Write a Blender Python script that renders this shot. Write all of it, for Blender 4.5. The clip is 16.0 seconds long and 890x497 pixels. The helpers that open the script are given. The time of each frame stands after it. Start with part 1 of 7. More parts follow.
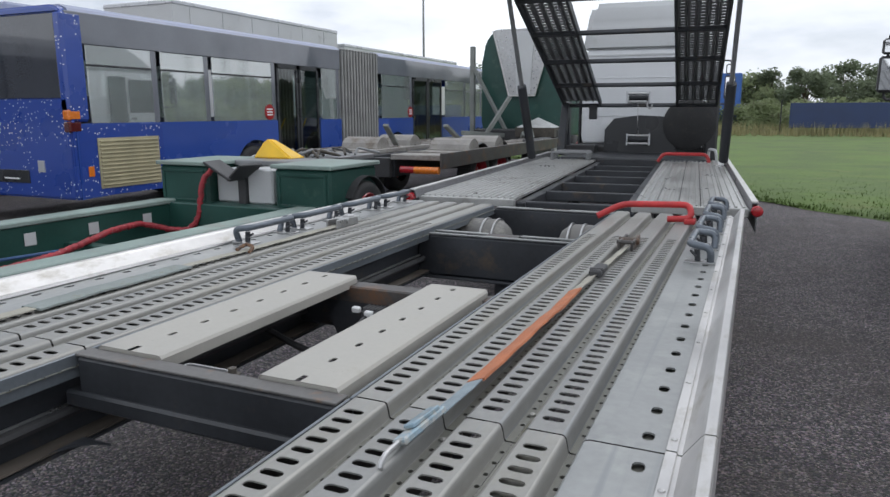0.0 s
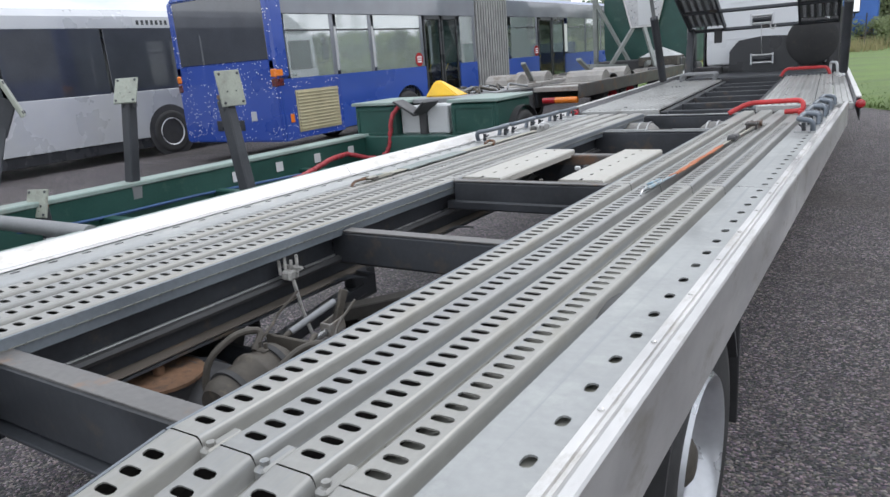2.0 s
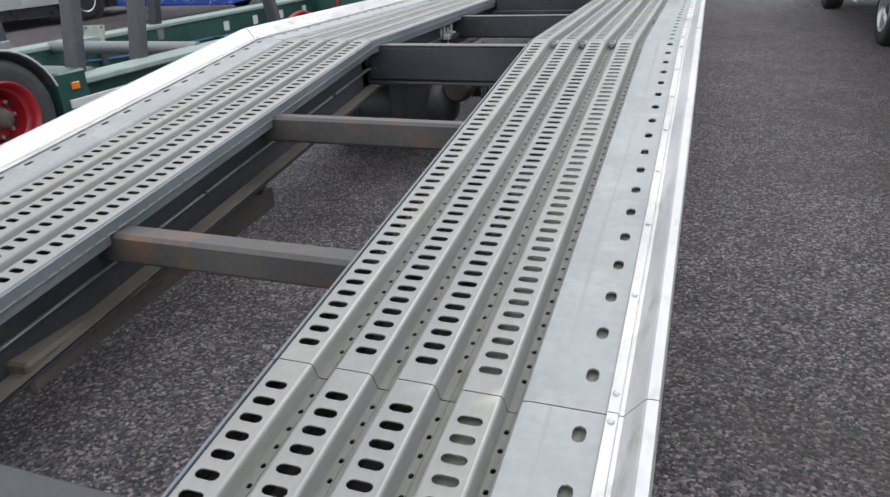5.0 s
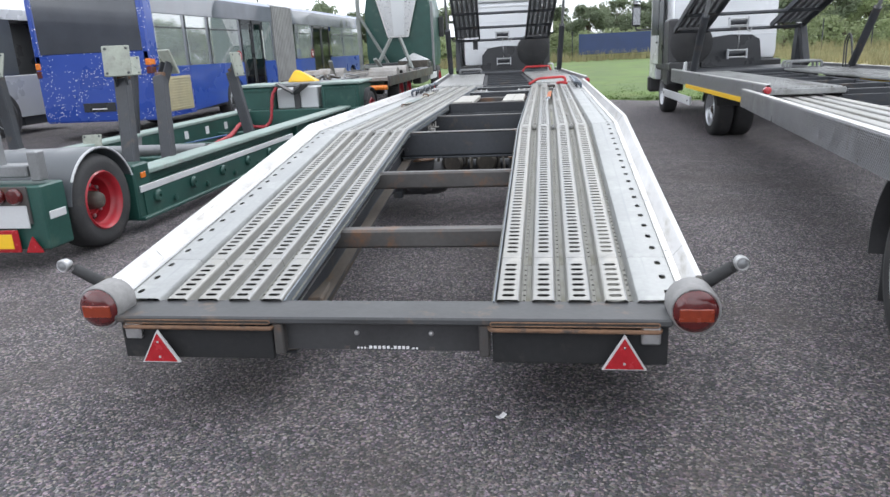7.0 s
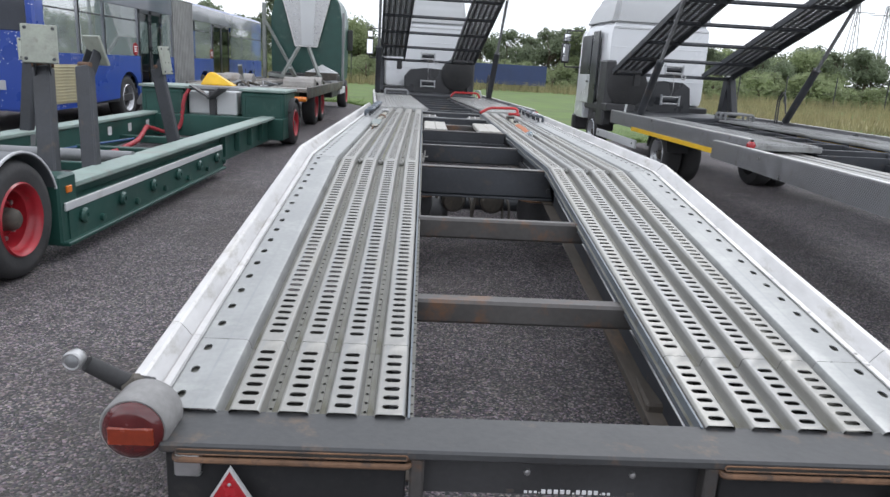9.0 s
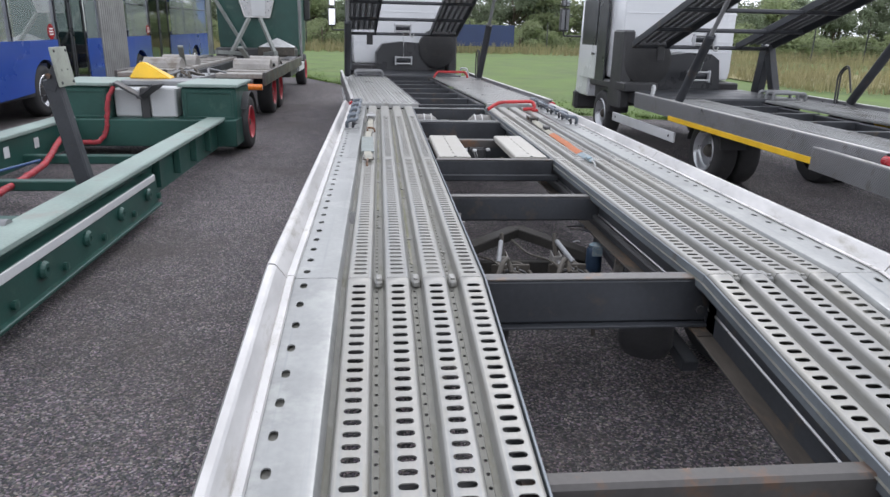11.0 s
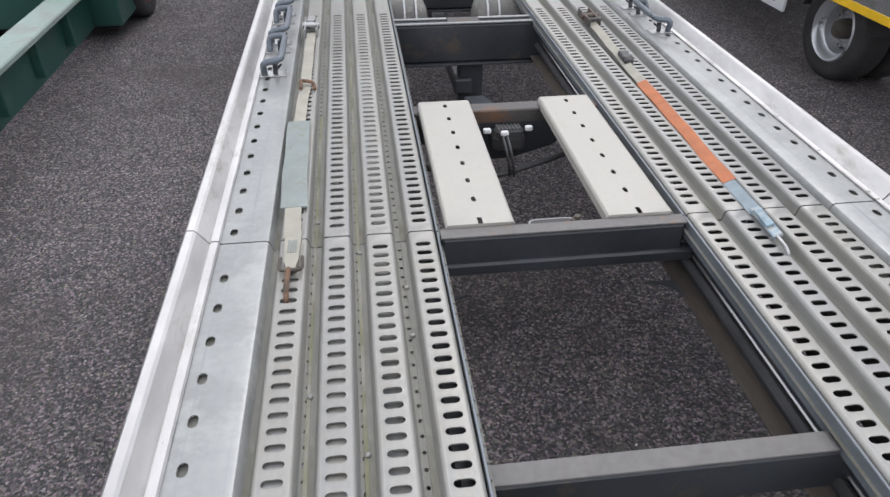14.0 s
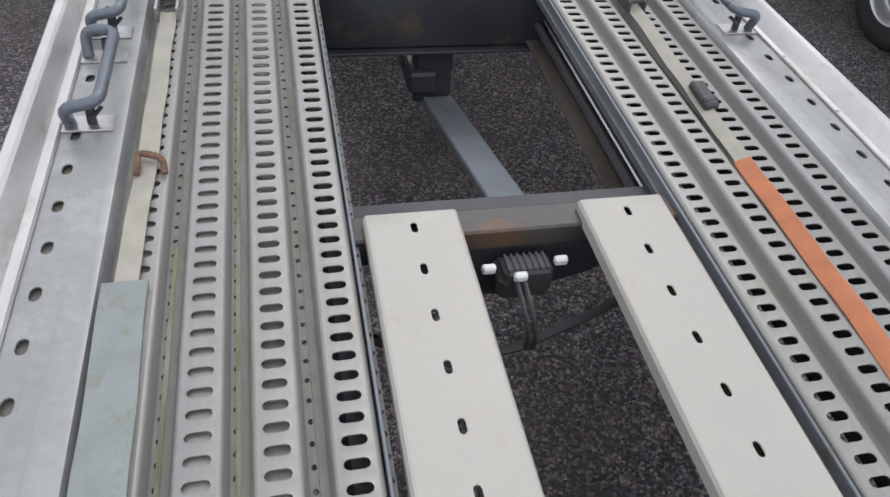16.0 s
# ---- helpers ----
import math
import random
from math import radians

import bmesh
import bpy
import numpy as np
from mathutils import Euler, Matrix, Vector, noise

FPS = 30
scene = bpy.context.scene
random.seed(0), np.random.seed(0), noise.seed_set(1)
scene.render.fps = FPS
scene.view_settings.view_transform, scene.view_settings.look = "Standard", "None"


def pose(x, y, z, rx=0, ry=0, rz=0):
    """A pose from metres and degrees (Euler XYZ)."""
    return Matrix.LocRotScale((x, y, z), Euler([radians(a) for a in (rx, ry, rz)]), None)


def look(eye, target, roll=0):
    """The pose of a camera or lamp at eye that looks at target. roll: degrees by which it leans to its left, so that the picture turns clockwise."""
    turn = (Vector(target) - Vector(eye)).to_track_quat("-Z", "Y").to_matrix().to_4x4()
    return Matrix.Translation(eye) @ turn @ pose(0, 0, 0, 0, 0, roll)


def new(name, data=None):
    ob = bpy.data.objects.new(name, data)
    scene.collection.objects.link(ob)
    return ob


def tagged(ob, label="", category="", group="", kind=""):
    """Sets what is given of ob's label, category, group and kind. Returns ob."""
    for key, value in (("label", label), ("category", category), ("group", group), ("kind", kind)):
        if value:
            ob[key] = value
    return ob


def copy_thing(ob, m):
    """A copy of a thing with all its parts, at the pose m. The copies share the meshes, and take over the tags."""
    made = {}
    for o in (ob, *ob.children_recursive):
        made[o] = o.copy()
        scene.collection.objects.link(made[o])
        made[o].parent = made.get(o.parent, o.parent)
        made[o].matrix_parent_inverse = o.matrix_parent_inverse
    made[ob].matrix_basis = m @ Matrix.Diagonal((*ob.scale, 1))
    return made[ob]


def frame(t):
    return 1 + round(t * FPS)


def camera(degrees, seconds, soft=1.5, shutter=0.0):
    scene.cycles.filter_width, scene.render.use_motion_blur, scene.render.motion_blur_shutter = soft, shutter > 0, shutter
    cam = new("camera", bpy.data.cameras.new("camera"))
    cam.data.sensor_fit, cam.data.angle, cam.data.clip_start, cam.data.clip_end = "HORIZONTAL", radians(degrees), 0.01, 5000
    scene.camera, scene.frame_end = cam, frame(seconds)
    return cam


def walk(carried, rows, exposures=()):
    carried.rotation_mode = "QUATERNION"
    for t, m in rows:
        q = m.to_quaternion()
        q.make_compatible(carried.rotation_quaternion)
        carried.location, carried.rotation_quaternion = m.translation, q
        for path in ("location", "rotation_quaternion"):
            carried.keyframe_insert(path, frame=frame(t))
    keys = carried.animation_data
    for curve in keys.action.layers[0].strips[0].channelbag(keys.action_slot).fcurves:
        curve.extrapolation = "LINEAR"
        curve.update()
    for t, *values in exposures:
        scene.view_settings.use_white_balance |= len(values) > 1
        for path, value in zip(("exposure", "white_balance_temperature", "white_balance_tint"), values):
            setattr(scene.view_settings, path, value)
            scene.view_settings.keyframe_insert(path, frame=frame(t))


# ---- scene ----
cam = camera(65.3, 16.0)

PATH = [
    (0, (1.272, 4.234, 1.521), (0.481, 6.030, 1.136), -0.1),
    (0.5, (1.358, 3.721, 1.491), (0.372, 5.415, 1.091), -1.9),
    (1, (1.433, 3.230, 1.521), (0.342, 4.839, 1.052), -4.3),
    (1.5, (1.464, 2.753, 1.516), (0.401, 4.355, 0.966), -3.2),
    (2, (1.575, 2.342, 1.498), (0.513, 3.954, 0.973), -4.5),
    (2.5, (1.49, 1.887, 1.424), (0.591, 3.583, 0.86), -3.1),
    (3, (1.469, 1.387, 1.408), (0.613, 3.070, 0.746), 0.3),
    (3.5, (1.434, 0.887, 1.427), (0.447, 2.464, 0.695), -1.7),
    (4, (1.338, 0.449, 1.38), (0.506, 1.996, 0.424), -1.9),
    (4.2, (1.339, 0.267, 1.362), (0.535, 1.824, 0.4), -1.4),
    (6.3, (0.862, -1.778, 1.437), (0.701, 0.135, 0.875), -2.7),
    (6.5, (0.787, -1.961, 1.473), (0.641, -0.051, 0.899), -0.6),
    (7, (0.646, -2.436, 1.454), (0.358, -0.535, 0.903), -2.8),
    (7.5, (0.372, -2.669, 1.484), (0.198, -0.713, 1.102), -0.2),
    (8, (0.077, -2.585, 1.484), (0.055, -0.641, 1.014), 2.7),
    (8.2, (-0.019, -2.451, 1.471), (-0.088, -0.514, 0.978), 2.1),
    (10.3, (-0.876, -0.212, 1.476), (-0.444, 1.680, 0.993), 4.2),
    (10.5, (-0.878, -0.002, 1.454), (-0.483, 1.916, 1.045), 2.4),
    (11, (-0.839, 0.570, 1.763), (-0.653, 2.467, 1.157), 1.3),
    (11.5, (-0.837, 0.990, 2.005), (-0.612, 2.904, 1.471), 1.1),
    (12, (-0.793, 1.496, 2.054), (-0.557, 3.438, 1.637), 0.2),
    (12.5, (-0.812, 2.002, 2.125), (-0.715, 3.947, 1.668), -1),
    (13, (-0.818, 2.562, 2.2), (-0.58, 4.410, 1.472), -0.4),
    (13.5, (-0.7, 3.123, 2.175), (-0.552, 4.911, 1.291), -1),
    (14, (-0.661, 3.622, 2.17), (-0.453, 5.240, 1.013), 0.3),
    (14.5, (-0.62, 4.082, 2.146), (-0.137, 5.522, 0.845), 5.1),
    (15, (-0.553, 4.520, 2.13), (-0.141, 5.885, 0.727), 7),
    (15.5, (-0.582, 4.948, 2.122), (-0.098, 6.259, 0.691), 8.9),
    (16, (-0.561, 5.372, 2.058), (-0.157, 6.706, 0.623), 7.4),
]
EXPOSURES = [
    (0, -0.18, 6250, 11),
    (0.5, 0.36, 6250, 11),
    (1, 0.49, 6250, 11),
    (1.5, 0.44, 6250, 11),
    (2, 0.39, 6250, 11),
    (2.5, 0.21, 6350, 11),
    (3.5, 0.25, 6350, 11),
    (4.2, 0.24, 6350, 11),
    (6.4, 0.7, 6250, 11),
    (7, 0.69, 6250, 11),
    (7.5, -0.01, 6250, 11),
    (8.2, 0.42, 6250, 11),
    (10.3, 0.09, 6250, 14),
    (11, 0.34, 6250, 14),
    (11.5, 0.62, 6250, 14),
    (12, 0.19, 6250, 14),
    (12.5, 0.29, 6250, 14),
    (13, 0.62, 6250, 14),
    (13.5, 0.52, 6330, 14),
    (14, 0.32, 6400, 14),
    (14.5, 0.5, 6400, 14),
    (15, 0.36, 6400, 14),
    (15.5, 0.09, 6400, 14),
    (16, 0.09, 6400, 14),
]
walk(cam, [(t, look(eye, target, roll)) for t, eye, target, roll in PATH], EXPOSURES)

# ---- sky, sun, exposure ----
SUN_EL, SUN_AZ = 48.0, 25.0
world = bpy.data.worlds.new("sky")
scene.world = world
world.use_nodes = True
wn, wl = world.node_tree.nodes, world.node_tree.links
wn.clear()
w_out = wn.new("ShaderNodeOutputWorld")
w_bg = wn.new("ShaderNodeBackground")
w_sky = wn.new("ShaderNodeTexSky")
w_sky.sky_type = "NISHITA"
w_sky.sun_disc = False
w_sky.sun_elevation, w_sky.sun_rotation = radians(SUN_EL), radians(SUN_AZ)
w_scale = wn.new("ShaderNodeMix")
w_scale.data_type = "RGBA"
w_scale.blend_type = "MULTIPLY"
w_scale.inputs[0].default_value = 1.0
w_scale.inputs[7].default_value = (0.09, 0.09, 0.09, 1)
w_co = wn.new("ShaderNodeTexCoord")
w_map = wn.new("ShaderNodeMapping")
w_map.inputs["Scale"].default_value = (1.0, 1.0, 3.2)
w_n1 = wn.new("ShaderNodeTexNoise")
w_n1.inputs["Scale"].default_value, w_n1.inputs["Detail"].default_value = 2.3, 7.0
w_n1.inputs["Roughness"].default_value = 0.56
w_r1 = wn.new("ShaderNodeValToRGB")
w_r1.color_ramp.elements[0].position, w_r1.color_ramp.elements[0].color = 0.30, (0.80, 0.85, 0.93, 1)
w_r1.color_ramp.elements[1].position, w_r1.color_ramp.elements[1].color = 0.60, (1.36, 1.39, 1.42, 1)
w_r2 = wn.new("ShaderNodeValToRGB")
w_r2.color_ramp.elements[0].position, w_r2.color_ramp.elements[0].color = 0.22, (0.45, 0.45, 0.45, 1)
w_r2.color_ramp.elements[1].position, w_r2.color_ramp.elements[1].color = 0.45, (0.96, 0.96, 0.96, 1)
w_mix = wn.new("ShaderNodeMix")
w_mix.data_type = "RGBA"
wl.new(w_co.outputs["Generated"], w_map.inputs["Vector"])
wl.new(w_map.outputs["Vector"], w_n1.inputs["Vector"])
wl.new(w_n1.outputs["Fac"], w_r1.inputs["Fac"])
wl.new(w_n1.outputs["Fac"], w_r2.inputs["Fac"])
wl.new(w_sky.outputs["Color"], w_scale.inputs[6])
wl.new(w_r2.outputs["Color"], w_mix.inputs[0])
wl.new(w_scale.outputs[2], w_mix.inputs[6])
wl.new(w_r1.outputs["Color"], w_mix.inputs[7])
wl.new(w_mix.outputs[2], w_bg.inputs["Color"])
w_bg.inputs["Strength"].default_value = 1.0
wl.new(w_bg.outputs["Background"], w_out.inputs["Surface"])

sun = new("sun", bpy.data.lights.new("sun", "SUN"))
sun.data.energy, sun.data.angle, sun.data.color = 0.6, radians(20), (1.0, 0.98, 0.95)
az = radians(SUN_AZ)
sun_dir = Vector((math.sin(az) * math.cos(radians(SUN_EL)), math.cos(az) * math.cos(radians(SUN_EL)), math.sin(radians(SUN_EL))))
sun.matrix_world = look(sun_dir * 60, (0, 0, 0))


# ---- materials ----
def mat(name, col, rough=0.5, metal=0.0, var=0.15, scale=3.0, bump=0.0, bscale=60.0, dirt=None, dirt_at=0.62, stretch=(1, 1, 1), coat=0.0, rvar=0.12, pieces=0.0, streak=None, warm=None):
    m = bpy.data.materials.new(name)
    m.use_nodes = True
    n, k = m.node_tree.nodes, m.node_tree.links
    p = n["Principled BSDF"]
    co = n.new("ShaderNodeTexCoord")
    mp = n.new("ShaderNodeMapping")
    mp.inputs["Scale"].default_value = stretch
    k.new(co.outputs["Object"], mp.inputs["Vector"])
    big, fine = n.new("ShaderNodeTexNoise"), n.new("ShaderNodeTexNoise")
    big.inputs["Scale"].default_value, big.inputs["Detail"].default_value = scale, 5
    fine.inputs["Scale"].default_value, fine.inputs["Detail"].default_value = bscale, 4
    k.new(mp.outputs["Vector"], big.inputs["Vector"])
    k.new(mp.outputs["Vector"], fine.inputs["Vector"])
    add = n.new("ShaderNodeMath")
    add.operation = "MULTIPLY_ADD"
    add.inputs[1].default_value = 0.35
    k.new(fine.outputs["Fac"], add.inputs[0])
    k.new(big.outputs["Fac"], add.inputs[2])
    ramp = n.new("ShaderNodeValToRGB")
    e = ramp.color_ramp.elements
    e[0].position, e[1].position = 0.45, 0.92
    e[0].color = (*[max(0.0, c * (1 - var)) for c in col], 1)
    e[1].color = (*[min(1.0, c * (1 + var)) for c in col], 1)
    k.new(add.outputs[0], ramp.inputs["Fac"])
    colour = ramp.outputs["Color"]
    if dirt:
        dn = n.new("ShaderNodeTexNoise")
        dn.inputs["Scale"].default_value, dn.inputs["Detail"].default_value, dn.inputs["Roughness"].default_value = scale * 1.7, 8, 0.68
        k.new(mp.outputs["Vector"], dn.inputs["Vector"])
        dr = n.new("ShaderNodeValToRGB")
        dr.color_ramp.elements[0].position, dr.color_ramp.elements[1].position = dirt_at - 0.06, dirt_at + 0.1
        k.new(dn.outputs["Fac"], dr.inputs["Fac"])
        mx = n.new("ShaderNodeMix")
        mx.data_type = "RGBA"
        mx.inputs[7].default_value = (*dirt, 1)
        k.new(dr.outputs["Color"], mx.inputs[0])
        k.new(colour, mx.inputs[6])
        colour = mx.outputs[2]
    if streak:
        # long thin streaks along the run of the profile
        sm, sn, sr, sx = n.new("ShaderNodeMapping"), n.new("ShaderNodeTexNoise"), n.new("ShaderNodeValToRGB"), n.new("ShaderNodeMix")
        sm.inputs["Scale"].default_value = (38.0, 0.55, 20.0)
        sn.inputs["Scale"].default_value, sn.inputs["Detail"].default_value = 1.0, 4
        sr.color_ramp.elements[0].position, sr.color_ramp.elements[1].position = 0.56, 0.70
        sr.color_ramp.elements[1].color = (0.75, 0.75, 0.75, 1)
        sx.data_type = "RGBA"
        sx.inputs[7].default_value = (*streak, 1)
        k.new(co.outputs["Object"], sm.inputs["Vector"])
        k.new(sm.outputs["Vector"], sn.inputs["Vector"])
        k.new(sn.outputs["Fac"], sr.inputs["Fac"])
        k.new(sr.outputs["Color"], sx.inputs[0])
        k.new(colour, sx.inputs[6])
        colour = sx.outputs[2]
    if warm:
        wi, wx = n.new("ShaderNodeObjectInfo"), n.new("ShaderNodeMix")
        wx.data_type, wx.blend_type = "RGBA", "MULTIPLY"
        wx.inputs[7].default_value = (*warm, 1)
        k.new(wi.outputs["Random"], wx.inputs[0])
        k.new(colour, wx.inputs[6])
        colour = wx.outputs[2]
    if pieces:
        oi = n.new("ShaderNodeObjectInfo")
        mr = n.new("ShaderNodeMapRange")
        mr.inputs["To Min"].default_value, mr.inputs["To Max"].default_value = 1 - pieces, 1 + pieces
        k.new(oi.outputs["Random"], mr.inputs["Value"])
        hs = n.new("ShaderNodeHueSaturation")
        k.new(mr.outputs["Result"], hs.inputs["Value"])
        k.new(colour, hs.inputs["Color"])
        colour = hs.outputs["Color"]
    k.new(colour, p.inputs["Base Color"])
    rr = n.new("ShaderNodeMapRange")
    rr.inputs["From Min"].default_value, rr.inputs["From Max"].default_value = 0.3, 0.7
    rr.inputs["To Min"].default_value, rr.inputs["To Max"].default_value = max(0.03, rough - rvar), min(1.0, rough + rvar)
    k.new(big.outputs["Fac"], rr.inputs["Value"])
    k.new(rr.outputs["Result"], p.inputs["Roughness"])
    p.inputs["Metallic"].default_value = metal
    p.inputs["Coat Weight"].default_value = coat
    if bump:
        b = n.new("ShaderNodeBump")
        b.inputs["Strength"].default_value, b.inputs["Distance"].default_value = bump, 0.004
        k.new(fine.outputs["Fac"], b.inputs["Height"])
        k.new(b.outputs["Normal"], p.inputs["Normal"])
    return m


def glass_mat(name, tint, gloss=0.03, mirror=0.07, sky_sheen=0.0):
    m = bpy.data.materials.new(name)
    m.use_nodes = True
    n, k = m.node_tree.nodes, m.node_tree.links
    n.clear()
    out = n.new("ShaderNodeOutputMaterial")
    tr, gl = n.new("ShaderNodeBsdfTransparent"), n.new("ShaderNodeBsdfGlossy")
    tr.inputs["Color"].default_value = (*tint, 1)
    gl.inputs["Roughness"].default_value = gloss
    lw = n.new("ShaderNodeLayerWeight")
    lw.inputs["Blend"].default_value = 0.5
    pw, fr = n.new("ShaderNodeMath"), n.new("ShaderNodeMath")
    pw.operation, fr.operation = "POWER", "MULTIPLY_ADD"
    pw.inputs[1].default_value = 4.0
    fr.inputs[1].default_value, fr.inputs[2].default_value = 1.0 - mirror, mirror
    k.new(lw.outputs["Facing"], pw.inputs[0])
    k.new(pw.outputs[0], fr.inputs[0])
    mx = n.new("ShaderNodeMixShader")
    k.new(fr.outputs[0], mx.inputs[0])
    k.new(tr.outputs[0], mx.inputs[1])
    k.new(gl.outputs[0], mx.inputs[2])
    # pale diffuse layer: the bright sky in the pane, put into its colour
    df, fm = n.new("ShaderNodeBsdfDiffuse"), n.new("ShaderNodeMixShader")
    df.inputs["Color"].default_value = (0.62, 0.68, 0.66, 1)
    fm.inputs[0].default_value = sky_sheen
    k.new(mx.outputs[0], fm.inputs[1])
    k.new(df.outputs[0], fm.inputs[2])
    k.new(fm.outputs[0], out.inputs["Surface"])
    return m


def asphalt_mat():
    m = bpy.data.materials.new("chipped_asphalt")
    m.use_nodes = True
    n, k = m.node_tree.nodes, m.node_tree.links
    p = n["Principled BSDF"]
    co = n.new("ShaderNodeTexCoord")
    vo = n.new("ShaderNodeTexVoronoi")
    vo.inputs["Scale"].default_value = 100
    big = n.new("ShaderNodeTexNoise")
    big.inputs["Scale"].default_value, big.inputs["Detail"].default_value = 0.35, 6
    mid = n.new("ShaderNodeTexNoise")
    mid.inputs["Scale"].default_value, mid.inputs["Detail"].default_value = 5.0, 6
    for t in (vo, big, mid):
        k.new(co.outputs["Object"], t.inputs["Vector"])
    sep = n.new("ShaderNodeSeparateColor")
    k.new(vo.outputs["Color"], sep.inputs[0])
    chips = n.new("ShaderNodeValToRGB")
    e = chips.color_ramp.elements
    e[0].position, e[0].color = 0.0, (0.034, 0.032, 0.0335, 1)
    e[1].position, e[1].color = 1.0, (0.29, 0.276, 0.284, 1)
    for pos, c in ((0.40, (0.066, 0.0625, 0.0655)), (0.70, (0.118, 0.112, 0.116)), (0.9, (0.195, 0.186, 0.191))):
        el = e.new(pos)
        el.color = (*c, 1)
    k.new(sep.outputs[0], chips.inputs["Fac"])
    hue = n.new("ShaderNodeMix")
    hue.data_type, hue.blend_type = "RGBA", "SOFT_LIGHT"
    hue.inputs[0].default_value = 0.16
    k.new(chips.outputs["Color"], hue.inputs[6])
    k.new(vo.outputs["Color"], hue.inputs[7])
    dark = n.new("ShaderNodeMix")
    dark.data_type, dark.blend_type = "RGBA", "MULTIPLY"
    dark.inputs[0].default_value = 1.0
    worn = n.new("ShaderNodeValToRGB")
    worn.color_ramp.elements[0].position, worn.color_ramp.elements[0].color = 0.35, (0.86, 0.845, 0.85, 1)
    worn.color_ramp.elements[1].position, worn.color_ramp.elements[1].color = 0.68, (1.42, 1.38, 1.37, 1)
    mixn = n.new("ShaderNodeMath")
    mixn.operation = "MULTIPLY_ADD"
    mixn.inputs[1].default_value = 0.5
    half = n.new("ShaderNodeMath")
    half.operation = "MULTIPLY"
    half.inputs[1].default_value = 0.5
    k.new(mid.outputs["Fac"], half.inputs[0])
    k.new(big.outputs["Fac"], mixn.inputs[0])
    k.new(half.outputs[0], mixn.inputs[2])
    k.new(mixn.outputs[0], worn.inputs["Fac"])
    k.new(hue.outputs[2], dark.inputs[6])
    k.new(worn.outputs["Color"], dark.inputs[7])
    # brown dirt trodden into the surface in loose patches
    dn = n.new("ShaderNodeTexNoise")
    dn.inputs["Scale"].default_value, dn.inputs["Detail"].default_value, dn.inputs["Roughness"].default_value = 0.6, 7, 0.62
    k.new(co.outputs["Object"], dn.inputs["Vector"])
    dr = n.new("ShaderNodeValToRGB")
    dr.color_ramp.elements[0].position, dr.color_ramp.elements[0].color = 0.48, (0, 0, 0, 1)
    dr.color_ramp.elements[1].position, dr.color_ramp.elements[1].color = 0.66, (0.6, 0.6, 0.6, 1)
    soil = n.new("ShaderNodeMix")
    soil.data_type = "RGBA"
    soil.inputs[7].default_value = (0.070, 0.061, 0.055, 1)
    k.new(dn.outputs["Fac"], dr.inputs["Fac"])
    k.new(dr.outputs["Color"], soil.inputs[0])
    k.new(dark.outputs[2], soil.inputs[6])
    k.new(soil.outputs[2], p.inputs["Base Color"])
    p.inputs["Roughness"].default_value = 0.8
    p.inputs["Specular IOR Level"].default_value = 0.35
    b = n.new("ShaderNodeBump")
    b.inputs["Strength"].default_value, b.inputs["Distance"].default_value = 0.8, 0.01
    b.invert = True
    k.new(vo.outputs["Distance"], b.inputs["Height"])
    k.new(b.outputs["Normal"], p.inputs["Normal"])
    return m


def speckle_mat(name, col):
    """Blue paint with small white stars in loose clouds."""
    m = mat(name, col, rough=0.3, var=0.1, scale=1.2, coat=0.4)
    n, k = m.node_tree.nodes, m.node_tree.links
    p = n["Principled BSDF"]
    co = n.new("ShaderNodeTexCoord")
    vo = n.new("ShaderNodeTexVoronoi")
    vo.inputs["Scale"].default_value = 19.0
    k.new(co.outputs["Object"], vo.inputs["Vector"])
    ca = n.new("ShaderNodeMath")
    ca.operation = "LESS_THAN"
    ca.inputs[1].default_value = 0.20
    k.new(vo.outputs["Distance"], ca.inputs[0])
    cl = n.new("ShaderNodeTexNoise")
    cl.inputs["Scale"].default_value = 1.7
    k.new(co.outputs["Object"], cl.inputs["Vector"])
    cb = n.new("ShaderNodeMath")
    cb.operation = "GREATER_THAN"
    cb.inputs[1].default_value = 0.47
    k.new(cl.outputs["Fac"], cb.inputs[0])
    both = n.new("ShaderNodeMath")
    both.operation = "MULTIPLY"
    k.new(ca.outputs[0], both.inputs[0])
    k.new(cb.outputs[0], both.inputs[1])
    mx = n.new("ShaderNodeMix")
    mx.data_type = "RGBA"
    mx.inputs[7].default_value = (0.75, 0.78, 0.82, 1)
    k.new(both.outputs[0], mx.inputs[0])
    src = p.inputs["Base Color"].links[0].from_socket
    k.new(src, mx.inputs[6])
    k.new(mx.outputs[2], p.inputs["Base Color"])
    return m


M_ASPHALT = asphalt_mat()
M_GRASS = mat("grass", (0.102, 0.158, 0.038), rough=0.95, var=0.3, scale=0.5, bump=0.9, bscale=9, dirt=(0.14, 0.17, 0.05), dirt_at=0.6)
M_GALV = mat("galvanised_steel", (0.288, 0.288, 0.278), rough=0.44, metal=0.42, var=0.16, scale=3.4, bump=0.08, bscale=70, dirt=(0.255, 0.248, 0.22), dirt_at=0.58, stretch=(1, 0.35, 1), pieces=0.05, streak=(0.225, 0.248, 0.275), warm=(1.02, 1.0, 0.955))
M_PLATE = mat("galvanised_plate", (0.305, 0.312, 0.308), rough=0.42, metal=0.36, var=0.18, scale=3.2, bump=0.08, bscale=40, dirt=(0.38, 0.39, 0.375), dirt_at=0.58, pieces=0.04, streak=(0.25, 0.265, 0.27))
